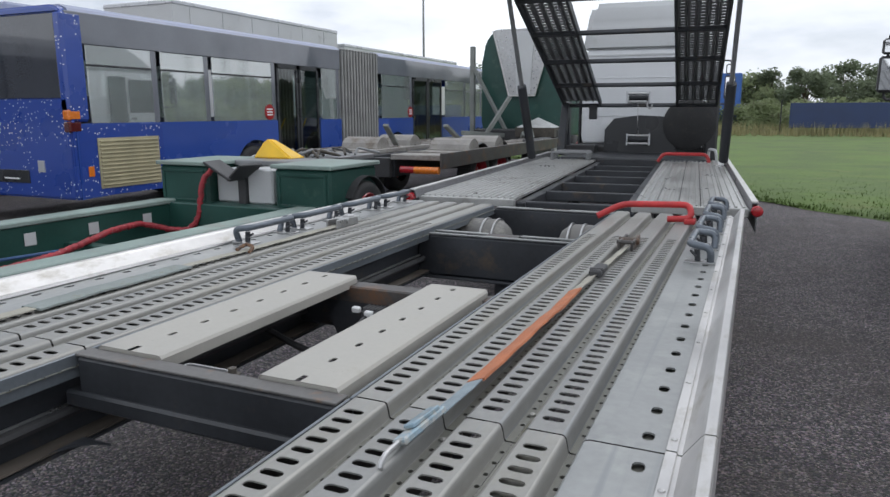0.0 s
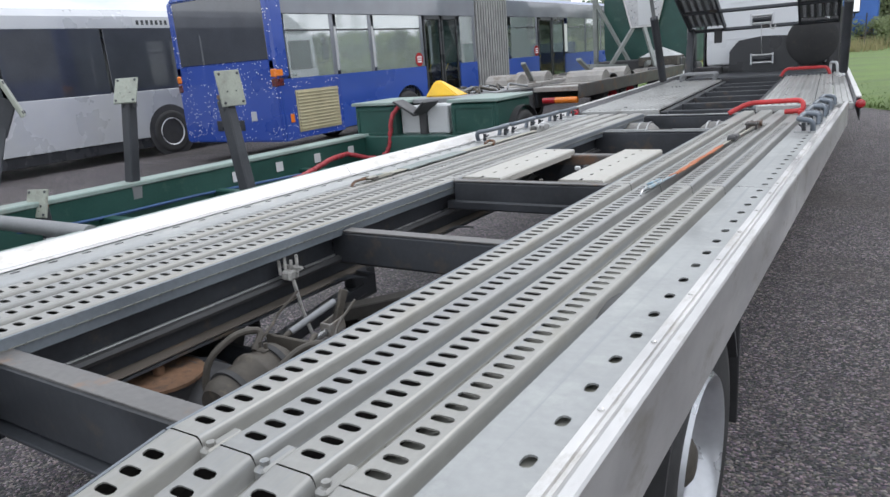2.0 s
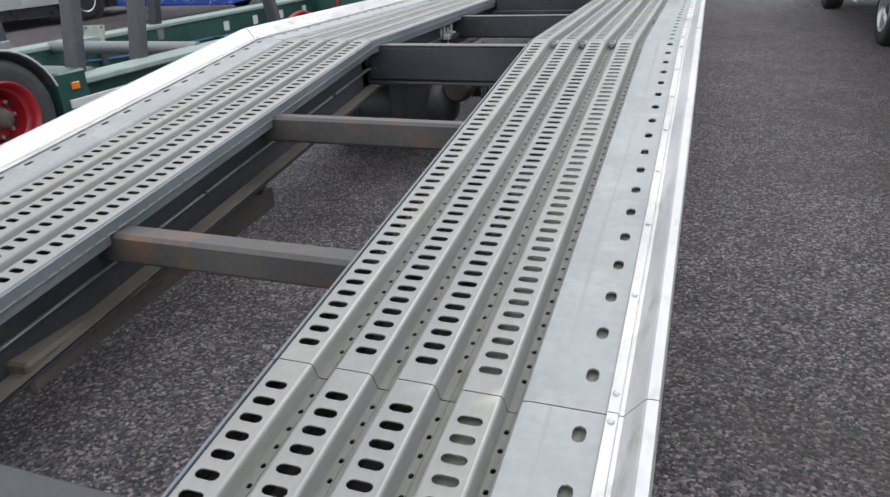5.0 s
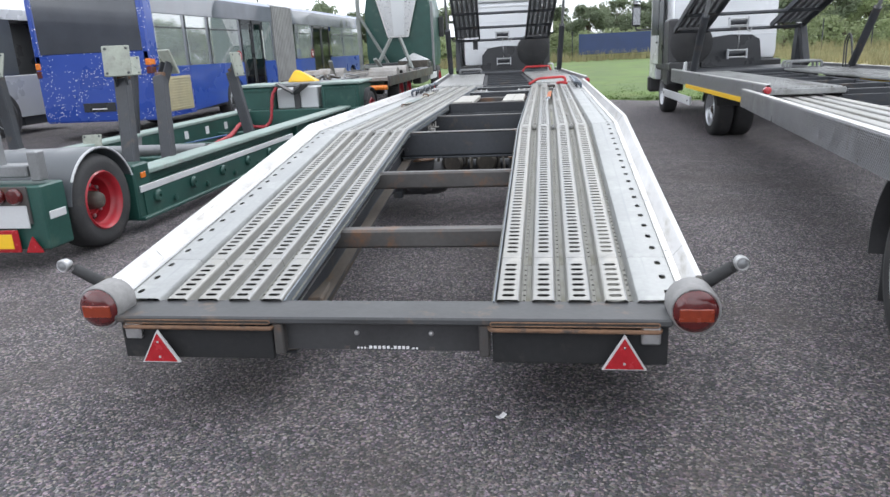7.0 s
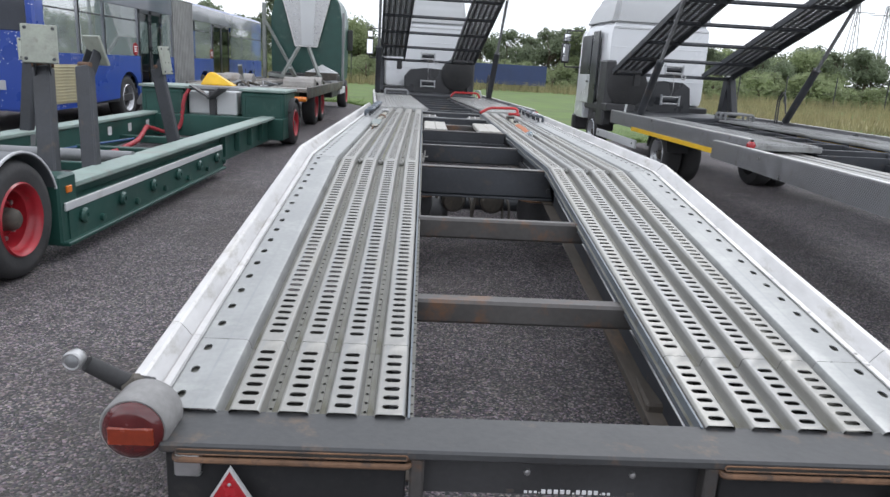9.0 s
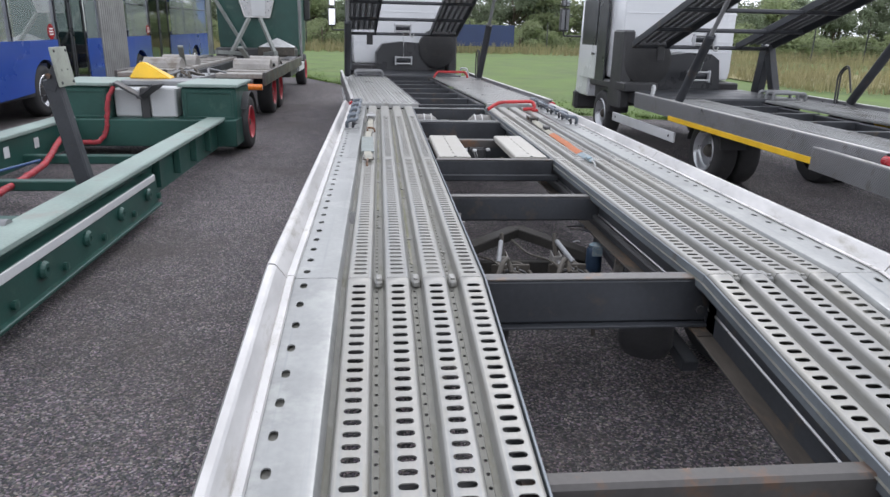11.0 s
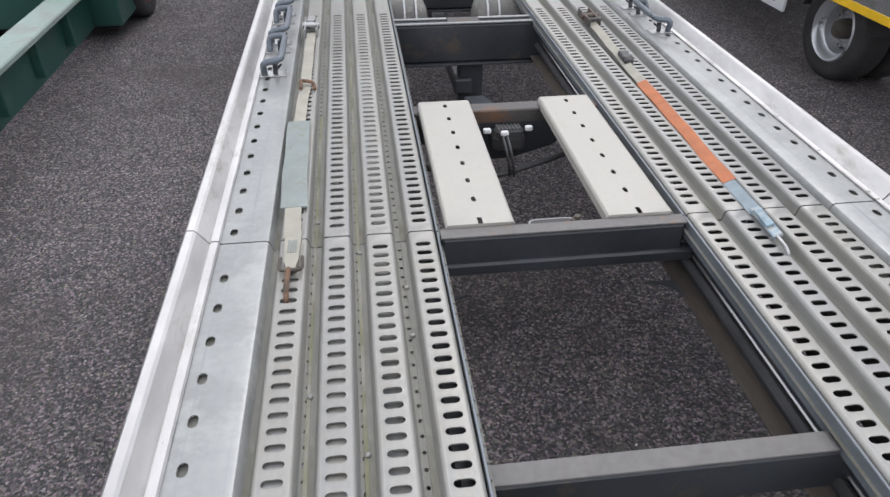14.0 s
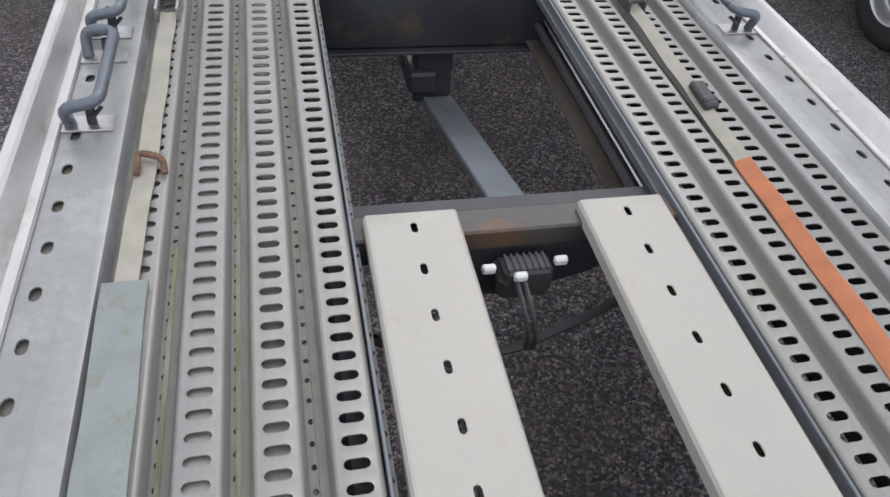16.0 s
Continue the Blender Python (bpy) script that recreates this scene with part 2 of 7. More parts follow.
M_LEDGE = mat("dusty_brown_ledge", (0.085, 0.072, 0.06), rough=0.8, var=0.35, scale=5.0, bump=0.2, bscale=50, dirt=(0.15, 0.10, 0.065), dirt_at=0.6, stretch=(1, 0.3, 1))
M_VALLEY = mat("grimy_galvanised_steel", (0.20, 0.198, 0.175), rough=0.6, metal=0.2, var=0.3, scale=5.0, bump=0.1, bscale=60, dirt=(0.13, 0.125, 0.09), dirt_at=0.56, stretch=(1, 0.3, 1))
M_MOSS = mat("mossy_dirt", (0.20, 0.20, 0.13), rough=0.9, var=0.4, scale=9.0, bump=0.3, bscale=60, dirt=(0.29, 0.28, 0.25), dirt_at=0.52, stretch=(1, 0.3, 1))
M_RAIL = mat("white_aluminium", (0.58, 0.57, 0.56), rough=0.40, metal=0.65, var=0.16, scale=6.0, bump=0.14, bscale=30, dirt=(0.40, 0.38, 0.34), dirt_at=0.60, stretch=(1, 0.4, 1))
M_CREAM = mat("cream_steel_plank", (0.41, 0.394, 0.355), rough=0.5, metal=0.1, var=0.07, scale=3.5, bump=0.05, bscale=80, dirt=(0.36, 0.33, 0.27), dirt_at=0.66)
M_FRAME = mat("dark_painted_steel", (0.036, 0.039, 0.045), rough=0.5, var=0.35, scale=3.0, bump=0.1, bscale=50, dirt=(0.10, 0.075, 0.05), dirt_at=0.64)
M_BEAM = mat("worn_grey_steel", (0.078, 0.073, 0.070), rough=0.5, metal=0.2, var=0.25, scale=3.0, bump=0.15, bscale=45, dirt=(0.165, 0.085, 0.045), dirt_at=0.585)
M_RUST = mat("rusty_steel", (0.17, 0.095, 0.055), rough=0.8, var=0.4, scale=8.0, bump=0.3, bscale=50, dirt=(0.06, 0.05, 0.045), dirt_at=0.55)
M_BLACK = mat("black_plastic", (0.046, 0.046, 0.048), rough=0.5, var=0.3, scale=4.0, bump=0.1, bscale=60)
M_RUBBER = mat("tyre_rubber", (0.038, 0.038, 0.039), rough=0.75, var=0.3, scale=6.0, bump=0.2, bscale=50, dirt=(0.06, 0.055, 0.05), dirt_at=0.62)
M_RIM = mat("silver_rim", (0.52, 0.53, 0.55), rough=0.36, metal=0.6, var=0.12, scale=6.0, dirt=(0.25, 0.23, 0.2), dirt_at=0.68)
M_REDRIM = mat("red_rim", (0.36, 0.016, 0.026), rough=0.4, var=0.2, scale=6.0, dirt=(0.12, 0.04, 0.03), dirt_at=0.66)
M_GREEN = mat("dark_green_paint", (0.019, 0.070, 0.057), rough=0.4, var=0.2, scale=2.0, bump=0.06, bscale=40, dirt=(0.06, 0.11, 0.085), dirt_at=0.64)
# paler grey-green for the tops of the green trailer
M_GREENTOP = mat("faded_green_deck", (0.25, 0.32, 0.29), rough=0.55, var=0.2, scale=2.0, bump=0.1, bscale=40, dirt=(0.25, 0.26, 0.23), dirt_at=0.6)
M_RED = mat("red_paint", (0.45, 0.028, 0.030), rough=0.38, var=0.2, scale=7.0, bump=0.05, dirt=(0.25, 0.06, 0.05), dirt_at=0.68)
M_REFRED = mat("red_reflector", (0.36, 0.012, 0.018), rough=0.2, var=0.15, scale=30.0, bump=0.15, bscale=300, coat=0.6)
M_AMBER = mat("amber_lens", (0.75, 0.20, 0.02), rough=0.2, var=0.12, scale=30.0, bump=0.15, bscale=200, coat=0.6)
M_DARKRED = mat("dark_red_lens", (0.085, 0.008, 0.008), rough=0.16, var=0.15, scale=30.0, bump=0.1, bscale=200, coat=0.8)
M_ORANGE = mat("orange_webbing", (0.45, 0.165, 0.08), rough=0.85, var=0.2, scale=14.0, bump=0.4, bscale=220, dirt=(0.45, 0.2, 0.11), dirt_at=0.62)
M_GREYWEB = mat("grey_webbing", (0.25, 0.28, 0.27), rough=0.85, var=0.15, scale=12.0, bump=0.4, bscale=220, dirt=(0.22, 0.23, 0.19), dirt_at=0.6)
M_WEB = mat("pale_strap", (0.36, 0.345, 0.29), rough=0.85, var=0.15, scale=12.0, bump=0.4, bscale=240)
M_BLUECLIP = mat("faded_blue_steel", (0.25, 0.34, 0.40), rough=0.5, metal=0.3, var=0.3, scale=18.0, dirt=(0.45, 0.44, 0.4), dirt_at=0.55)
M_STEEL = mat("bare_steel", (0.46, 0.46, 0.46), rough=0.35, metal=0.85, var=0.15, scale=12.0, dirt=(0.22, 0.16, 0.12), dirt_at=0.66)
M_RING = mat("blue_grey_worn_tube", (0.13, 0.15, 0.175), rough=0.35, metal=0.4, var=0.2, scale=10.0, bump=0.1)
M_BLUE = speckle_mat("blue_bus_paint", (0.028, 0.070, 0.34))
M_BLUEPLAIN = mat("blue_paint", (0.030, 0.080, 0.36), rough=0.3, var=0.1, scale=1.0, coat=0.4, dirt=(0.03, 0.06, 0.25), dirt_at=0.66)
M_BUSROOF = mat("pale_bus_roof", (0.30, 0.33, 0.45), rough=0.45, var=0.15, scale=1.0)
M_SILVER = mat("silver_bus_paint", (0.52, 0.53, 0.55), rough=0.3, metal=0.25, var=0.08, scale=1.0, coat=0.3)
M_DARKTRIM = mat("dark_trim", (0.034, 0.036, 0.040), rough=0.3, var=0.2, scale=2.0)
M_BELLOWS = mat("grey_bellows_rubber", (0.30, 0.30, 0.29), rough=0.7, var=0.2, scale=3.0)
M_GRILLE = mat("yellowed_grille", (0.42, 0.38, 0.24), rough=0.6, var=0.15, scale=4.0)
M_WHITE = mat("white_cab_paint", (0.72, 0.735, 0.75), rough=0.25, var=0.04, scale=1.0, coat=0.4, dirt=(0.6, 0.6, 0.58), dirt_at=0.72)
M_BOXWHITE = mat("pale_grey_box_body", (0.56, 0.57, 0.575), rough=0.5, var=0.08, scale=0.7, dirt=(0.45, 0.45, 0.43), dirt_at=0.66)
M_BOXGREY = mat("grey_box_body", (0.56, 0.57, 0.57), rough=0.5, var=0.08, scale=0.7, dirt=(0.33, 0.33, 0.32), dirt_at=0.64)
M_YELLOW = mat("yellow_paint", (0.82, 0.50, 0.02), rough=0.45, var=0.12, scale=5.0, bump=0.05)
M_RAMP = mat("grey_ramp_steel", (0.24, 0.245, 0.25), rough=0.5, metal=0.4, var=0.2, scale=3.0, bump=0.1)
M_CHECKER = mat("ribbed_aluminium", (0.46, 0.46, 0.447), rough=0.38, metal=0.5, var=0.15, scale=3.0, bump=0.1, bscale=50, dirt=(0.30, 0.285, 0.26), dirt_at=0.6)


def tread_mat(name, col):
    """Aluminium sheet with small raised studs in slanted rows."""
    m = mat(name, col, rough=0.38, metal=0.55, var=0.18, scale=4.0, dirt=(0.15, 0.14, 0.13), dirt_at=0.6)
    n, k = m.node_tree.nodes, m.node_tree.links
    p = n["Principled BSDF"]
    co = n.new("ShaderNodeTexCoord")
    waves = []
    for turn in (45, -45):
        mp, wv = n.new("ShaderNodeMapping"), n.new("ShaderNodeTexWave")
        mp.inputs["Rotation"].default_value = (radians(turn), 0, 0)
        wv.bands_direction = "Y"
        wv.inputs["Scale"].default_value = 16.0
        k.new(co.outputs["Object"], mp.inputs["Vector"])
        k.new(mp.outputs["Vector"], wv.inputs["Vector"])
        waves.append(wv)
    mu, b = n.new("ShaderNodeMath"), n.new("ShaderNodeBump")
    mu.operation = "MULTIPLY"
    k.new(waves[0].outputs["Fac"], mu.inputs[0])
    k.new(waves[1].outputs["Fac"], mu.inputs[1])
    b.inputs["Strength"].default_value, b.inputs["Distance"].default_value = 0.7, 0.006
    k.new(mu.outputs[0], b.inputs["Height"])
    k.new(b.outputs["Normal"], p.inputs["Normal"])
    return m


M_TREAD = tread_mat("treadplate_skirt", (0.22, 0.22, 0.23))
M_DULLDECK = mat("dull_ribbed_deck", (0.30, 0.305, 0.30), rough=0.5, metal=0.4, var=0.25, scale=2.5, bump=0.12, bscale=40, dirt=(0.14, 0.135, 0.125), dirt_at=0.56, stretch=(1, 0.3, 1))
M_BARK = mat("bark", (0.11, 0.085, 0.06), rough=0.9, var=0.3, scale=6.0, bump=0.5, bscale=20)


def leaf_mat(name, col):
    """Leaves that let some of the sky through."""
    m = mat(name, col, rough=0.75, var=0.3, scale=0.5, bscale=4, pieces=0.14)
    n, k = m.node_tree.nodes, m.node_tree.links
    p = n["Principled BSDF"]
    tr, mx = n.new("ShaderNodeBsdfTranslucent"), n.new("ShaderNodeMixShader")
    mx.inputs[0].default_value = 0.55
    k.new(p.inputs["Base Color"].links[0].from_socket, tr.inputs["Color"])
    k.new(p.outputs[0], mx.inputs[1])
    k.new(tr.outputs[0], mx.inputs[2])
    k.new(mx.outputs[0], n["Material Output"].inputs["Surface"])
    return m


M_LEAF = leaf_mat("leaves", (0.21, 0.25, 0.16))
M_LEAF2 = leaf_mat("olive_leaves", (0.29, 0.34, 0.18))
M_STRAW = mat("dry_grass", (0.30, 0.27, 0.14), rough=0.95, var=0.4, scale=0.6, bscale=6)
M_STONE = mat("loose_chippings", (0.22, 0.21, 0.21), rough=0.85, var=0.6, scale=25.0, bscale=90)
M_WHITEINK = mat("white_print", (0.8, 0.8, 0.8), rough=0.5, var=0.05, scale=20)
M_SEAT = mat("blue_seat_cloth", (0.07, 0.08, 0.13), rough=0.9, var=0.3, scale=6)
G_DARK = glass_mat("tinted_glass", (0.55, 0.60, 0.60))
G_CLEAR = glass_mat("window_glass", (0.62, 0.69, 0.67), mirror=0.5, sky_sheen=0.22)
M_BAND = mat("grey_glossy_band", (0.17, 0.18, 0.205), rough=0.13, var=0.12, scale=1.5, coat=0.6)
M_DARKGLASS = mat("dark_window", (0.045, 0.05, 0.062), rough=0.10, var=0.2, scale=1.5, coat=1.0, rvar=0.04)
M_CHAMBER = mat("dusty_brown_steel", (0.075, 0.066, 0.055), rough=0.7, var=0.35, scale=9.0, bump=0.2, bscale=50, dirt=(0.15, 0.125, 0.09), dirt_at=0.62)
M_GLASSMIRROR = mat("mirror_surface", (0.75, 0.76, 0.77), rough=0.04, metal=1.0, var=0.03, scale=4.0, rvar=0.01)
M_DUSTDECK = mat("dusty_deck_steel", (0.30, 0.285, 0.265), rough=0.6, metal=0.1, var=0.25, scale=2.5, bump=0.15, bscale=40, dirt=(0.18, 0.15, 0.12), dirt_at=0.58)
M_MAST = mat("grey_green_steel", (0.23, 0.245, 0.23), rough=0.5, metal=0.2, var=0.2, scale=4.0, dirt=(0.14, 0.12, 0.1), dirt_at=0.62)
# dark brown: grime, plus shade put into colour in slots and under the frame
M_GRIMESHADE = mat("road_grime", (0.035, 0.032, 0.028), rough=0.85, var=0.4, scale=6.0, bump=0.2)
M_SPRINGSTEEL = mat("dusty_grey_sleeve", (0.25, 0.255, 0.265), rough=0.65, metal=0.2, var=0.2, scale=20)


# ---- mesh helpers ----
def part(name, bm, material, parent=None, label="", m=None, turned=True):
    if turned:
        bmesh.ops.recalc_face_normals(bm, faces=bm.faces)
    me = bpy.data.meshes.new(name)
    bm.to_mesh(me)
    bm.free()
    for f in me.polygons:
        f.use_smooth = False
    me.materials.append(material)
    ob = new(name, me)
    ob.parent = parent
    if m is not None:
        ob.matrix_local = m
    if label:
        ob["label"] = label
    return ob


def smooth(ob, degrees=40):
    ob.data.shade_smooth()
    ob.data.set_sharp_from_angle(angle=radians(degrees))
    return ob


def again(ob, m, parent=None):
    """Another object on the same mesh."""
    o = new(ob.name, ob.data)
    o.parent = parent or ob.parent
    o.matrix_local = m
    if "label" in ob:
        o["label"] = ob["label"]
    return o


def thing(name, label, category, m=None, group="", kind=""):
    e = new(name)
    if m is not None:
        e.matrix_basis = m
    return tagged(e, label, category, group, kind)


def bx(bm, x0, x1, y0, y1, z0, z1, b=0.008, m=None):
    """A box with chamfered edges."""
    x0, x1, y0, y1, z0, z1 = min(x0, x1), max(x0, x1), min(y0, y1), max(y0, y1), min(z0, z1), max(z0, z1)
    c = Vector(((x0 + x1) / 2, (y0 + y1) / 2, (z0 + z1) / 2))
    h = ((x1 - x0) / 2, (y1 - y0) / 2, (z1 - z0) / 2)
    b = min(b, 0.45 * min(h))
    v = {}
    for s in ((a, d, e) for a in (-1, 1) for d in (-1, 1) for e in (-1, 1)):
        for ax in range(3):
            p = Vector([s[i] * (h[i] if i == ax else h[i] - b) for i in range(3)]) + c
            v[s, ax] = bm.verts.new(m @ p if m else p)
    for ax in range(3):
        i, j = [q for q in range(3) if q != ax]
        for s in (-1, 1):
            def key(a, d):
                k = [0, 0, 0]
                k[ax], k[i], k[j] = s, a, d
                return (tuple(k), ax)
            bm.faces.new([v[key(a, d)] for a, d in ((-1, -1), (1, -1), (1, 1), (-1, 1))])
        for a in (-1, 1):
            for d in (-1, 1):
                def key2(s, which):
                    k = [0, 0, 0]
                    k[ax], k[i], k[j] = s, a, d
                    return (tuple(k), which)
                bm.faces.new([v[key2(-1, i)], v[key2(1, i)], v[key2(1, j)], v[key2(-1, j)]])
    for s in ((a, d, e) for a in (-1, 1) for d in (-1, 1) for e in (-1, 1)):
        bm.faces.new([v[s, 0], v[s, 1], v[s, 2]])
    return bm


def beam(bm, p0, p1, w, h, b=0.006, up=(0, 0, 1)):
    """A bar from p0 to p1, w wide and h high."""
    p0, p1 = Vector(p0), Vector(p1)
    d = p1 - p0
    y = d.normalized()
    x = y.cross(Vector(up))
    if x.length < 1e-4:
        x = y.cross(Vector((0, 1, 0)))
    x.normalize()
    z = x.cross(y)
    m = Matrix((x, y, z)).transposed().to_4x4()
    m.translation = p0
    return bx(bm, -w / 2, w / 2, 0, d.length, -h / 2, h / 2, b, m)


def tube(bm, pts, r, n=10, cap=True):
    """A round bar along a line of points."""
    pts = [Vector(p) for p in pts]
    rings = []
    ref = None
    for i, p in enumerate(pts):
        t = (pts[min(i + 1, len(pts) - 1)] - pts[max(i - 1, 0)]).normalized()
        if ref is None:
            ref = t.orthogonal().normalized()
        ref = (ref - t * ref.dot(t)).normalized()
        s = t.cross(ref)
        rr = r[i] if isinstance(r, (list, tuple)) else r
        rings.append([bm.verts.new(p + (ref * math.cos(a) + s * math.sin(a)) * rr) for a in (2 * math.pi * q / n for q in range(n))])
    for a, b in zip(rings, rings[1:]):
        for q in range(n):
            bm.faces.new((a[q], a[(q + 1) % n], b[(q + 1) % n], b[q]))
    if cap:
        bm.faces.new(rings[0][::-1])
        bm.faces.new(rings[-1])
    return bm


def bend(pts, r=0.03, n=4):
    """A line of points with its corners rounded."""
    pts = [Vector(p) for p in pts]
    out = [pts[0]]
    for a, p, b in zip(pts, pts[1:], pts[2:]):
        u, v = (a - p), (b - p)
        k = min(r, u.length * 0.45, v.length * 0.45)
        s, e = p + u.normalized() * k, p + v.normalized() * k
        for i in range(n + 1):
            f = i / n
            out.append((1 - f) ** 2 * s + 2 * f * (1 - f) * p + f * f * e)
    out.append(pts[-1])
    return out


def lathe(bm, profile, n=28, axis="x", m=None, cap=True):
    """A turned shape: profile of (radius, along)."""
    rings = []
    for r, x in profile:
        ring = []
        for q in range(n):
            a = 2 * math.pi * q / n
            p = Vector((x, r * math.cos(a), r * math.sin(a))) if axis == "x" else Vector((r * math.cos(a), r * math.sin(a), x)) if axis == "z" else Vector((r * math.cos(a), x, r * math.sin(a)))
            ring.append(bm.verts.new(m @ p if m else p))
        rings.append(ring)
    for a, b in zip(rings, rings[1:]):
        for q in range(n):
            bm.faces.new((a[q], a[(q + 1) % n], b[(q + 1) % n], b[q]))
    for ring, (r, x) in ((rings[0], profile[0]), (rings[-1], profile[-1])):
        if cap and r > 1e-5:
            bm.faces.new(ring)
    return bm


def prism(bm, outline, y0, y1, m=None):
    """An outline of (x, z) drawn out from y0 to y1."""
    a = [bm.verts.new((m @ Vector((x, y0, z))) if m else (x, y0, z)) for x, z in outline]
    b = [bm.verts.new((m @ Vector((x, y1, z))) if m else (x, y1, z)) for x, z in outline]
    k = len(outline)
    for i in range(k):
        bm.faces.new((a[i], a[(i + 1) % k], b[(i + 1) % k], b[i]))
    bm.faces.new(a[::-1])
    bm.faces.new(b)
    return bm


def sheet(bm, line, y0, y1, t=0.004):
    """An open line of (x, z) as a thin bent sheet from y0 to y1."""
    n = len(line)
    nor = []
    for i in range(n):
        a, b = Vector(line[max(i - 1, 0)]), Vector(line[min(i + 1, n - 1)])
        d = (b - a).normalized()
        nor.append(Vector((d.y, -d.x)))
    low = [(p[0] + nor[i].x * t, p[1] + nor[i].y * t) for i, p in enumerate(line)]
    return prism(bm, list(line) + low[::-1], y0, y1)


def slotted(bm, x0, x1, y0, y1, pitch, sw, sl, first, last, depth=0.004, z=0.0, n=3, rim=0.0):
    """A flat strip with rounded slots sw wide (x) and sl long (y), with their rims."""
    cx = (x0 + x1) / 2
    ys = []
    y = first
    while y <= last + 1e-6:
        ys.append(y)
        y += pitch
    edge = y0
    def quad(a, b):
        if b - a > 1e-5:
            bm.faces.new([bm.verts.new(p) for p in ((x0, a, z), (x1, a, z), (x1, b, z), (x0, b, z))])
    r = min(sw, sl) / 2
    for yc in ys:
        lo, hi = max(yc - pitch / 2, y0), min(yc + pitch / 2, y1)
        if yc - sl / 2 - 0.003 < lo or yc + sl / 2 + 0.003 > hi:
            continue
        quad(edge, lo)
        edge = hi
        inner, outer = [], []
        for qx, qy, a0 in ((1, 1, 0), (-1, 1, 90), (-1, -1, 180), (1, -1, 270)):
            for i in range(n):
                a = radians(a0 + 90 * i / (n - 1))
                inner.append((cx + qx * (sw / 2 - r) + r * math.cos(a), yc + qy * (sl / 2 - r) + r * math.sin(a)))
                ox, oy = (x1 if qx > 0 else x0), (hi if qy > 0 else lo)
                if i == (n - 1) / 2:
                    outer.append((ox, oy))
                elif (i < (n - 1) / 2) == (a0 in (0, 180)):
                    outer.append((ox, yc + qy * (sl / 2 - r)))
                else:
                    outer.append((cx + qx * (sw / 2 - r), oy))
        vi = [bm.verts.new((px, py, z)) for px, py in inner]
        vo = [bm.verts.new((px, py, z)) for px, py in outer]
        vr = vi
        if rim:
            vr = [bm.verts.new((cx + (px - cx) * (1 + 2 * rim / sw), yc + (py - yc) * (1 + 2 * rim / sl), z)) for px, py in inner]
            for q in vi:
                q.co.z += 0.0006
        vd = [bm.verts.new((px, py, z - depth)) for px, py in inner]
        k = len(vi)
        for i in range(k):
            j = (i + 1) % k
            bm.faces.new((vo[i], vo[j], vr[j], vr[i]))
            if rim:
                bm.faces.new((vr[i], vr[j], vi[j], vi[i]))
            bm.faces.new((vi[i], vi[j], vd[j], vd[i]))
    quad(edge, y1)
    return bm


def wheel(parent, x, y, z, r=0.4, w=0.24, side=1, rim=M_RIM, twin=False, name="wheel"):
    """A lorry wheel with tyre, dished rim, hub and nuts; its outer face looks to side * x."""
    e = new(name)
    e.parent = parent
    e.matrix_local = Matrix.Translation((x, y, z)) @ (Matrix.Identity(4) if side > 0 else pose(0, 0, 0, 0, 0, 180))
    rr = r * 0.60
    def tyre_line(o):
        return [(rr, o), (r * 0.80, o + 0.012), (r * 0.93, o + 0.004), (r * 0.985, o - 0.03), (r, o - 0.05), (r, o - w + 0.05), (r * 0.985, o - w + 0.03), (r * 0.93, o - w), (rr, o - w)]
    bm = lathe(bmesh.new(), tyre_line(0.0), 40, cap=False)
    if twin:
        lathe(bm, tyre_line(-w - 0.05), 40, cap=False)
    smooth(part("tyre", bm, M_RUBBER, e), 50)
    bm = lathe(bmesh.new(), [(rr + 0.014, 0.002), (rr + 0.004, 0.014), (rr - 0.010, 0.004), (rr - 0.022, -0.03), (rr - 0.028, -0.06), (rr - 0.045, -0.07), (rr - 0.05, -0.17), (rr * 0.72, -0.185), (rr * 0.64, -0.15), (rr * 0.55, -0.12), (rr * 0.47, -0.115), (rr * 0.45, -0.13), (0.001, -0.13)], 36, cap=False)
    smooth(part("rim", bm, rim, e), 50)
    bm = lathe(bmesh.new(), [(rr * 0.34, -0.13), (rr * 0.32, -0.06), (rr * 0.27, -0.03), (rr * 0.18, -0.015), (0.001, -0.012)], 20)
    smooth(part("hub", bm, M_CHAMBER, e), 40)
    nut = hole = None
    for q in range(8):
        a, c = 2 * math.pi * q / 8, 2 * math.pi * (q + 0.5) / 8
        at = Matrix.Translation((0, rr * 0.56 * math.cos(a), rr * 0.56 * math.sin(a)))
        to = Matrix.Translation((0, rr * 0.74 * math.cos(c), rr * 0.74 * math.sin(c)))
        if nut is None:
            nut = part("wheel_nut", lathe(bmesh.new(), [(0.016, -0.16), (0.016, -0.105), (0.001, -0.103)], 6), M_STEEL, e, "", at)
            hole = part("hand_hole", lathe(bmesh.new(), [(0.027, -0.18), (0.027, -0.155), (0.001, -0.154)], 12), M_BLACK, e, "", to)
        else:
            again(nut, at)
            again(hole, to)
    return e


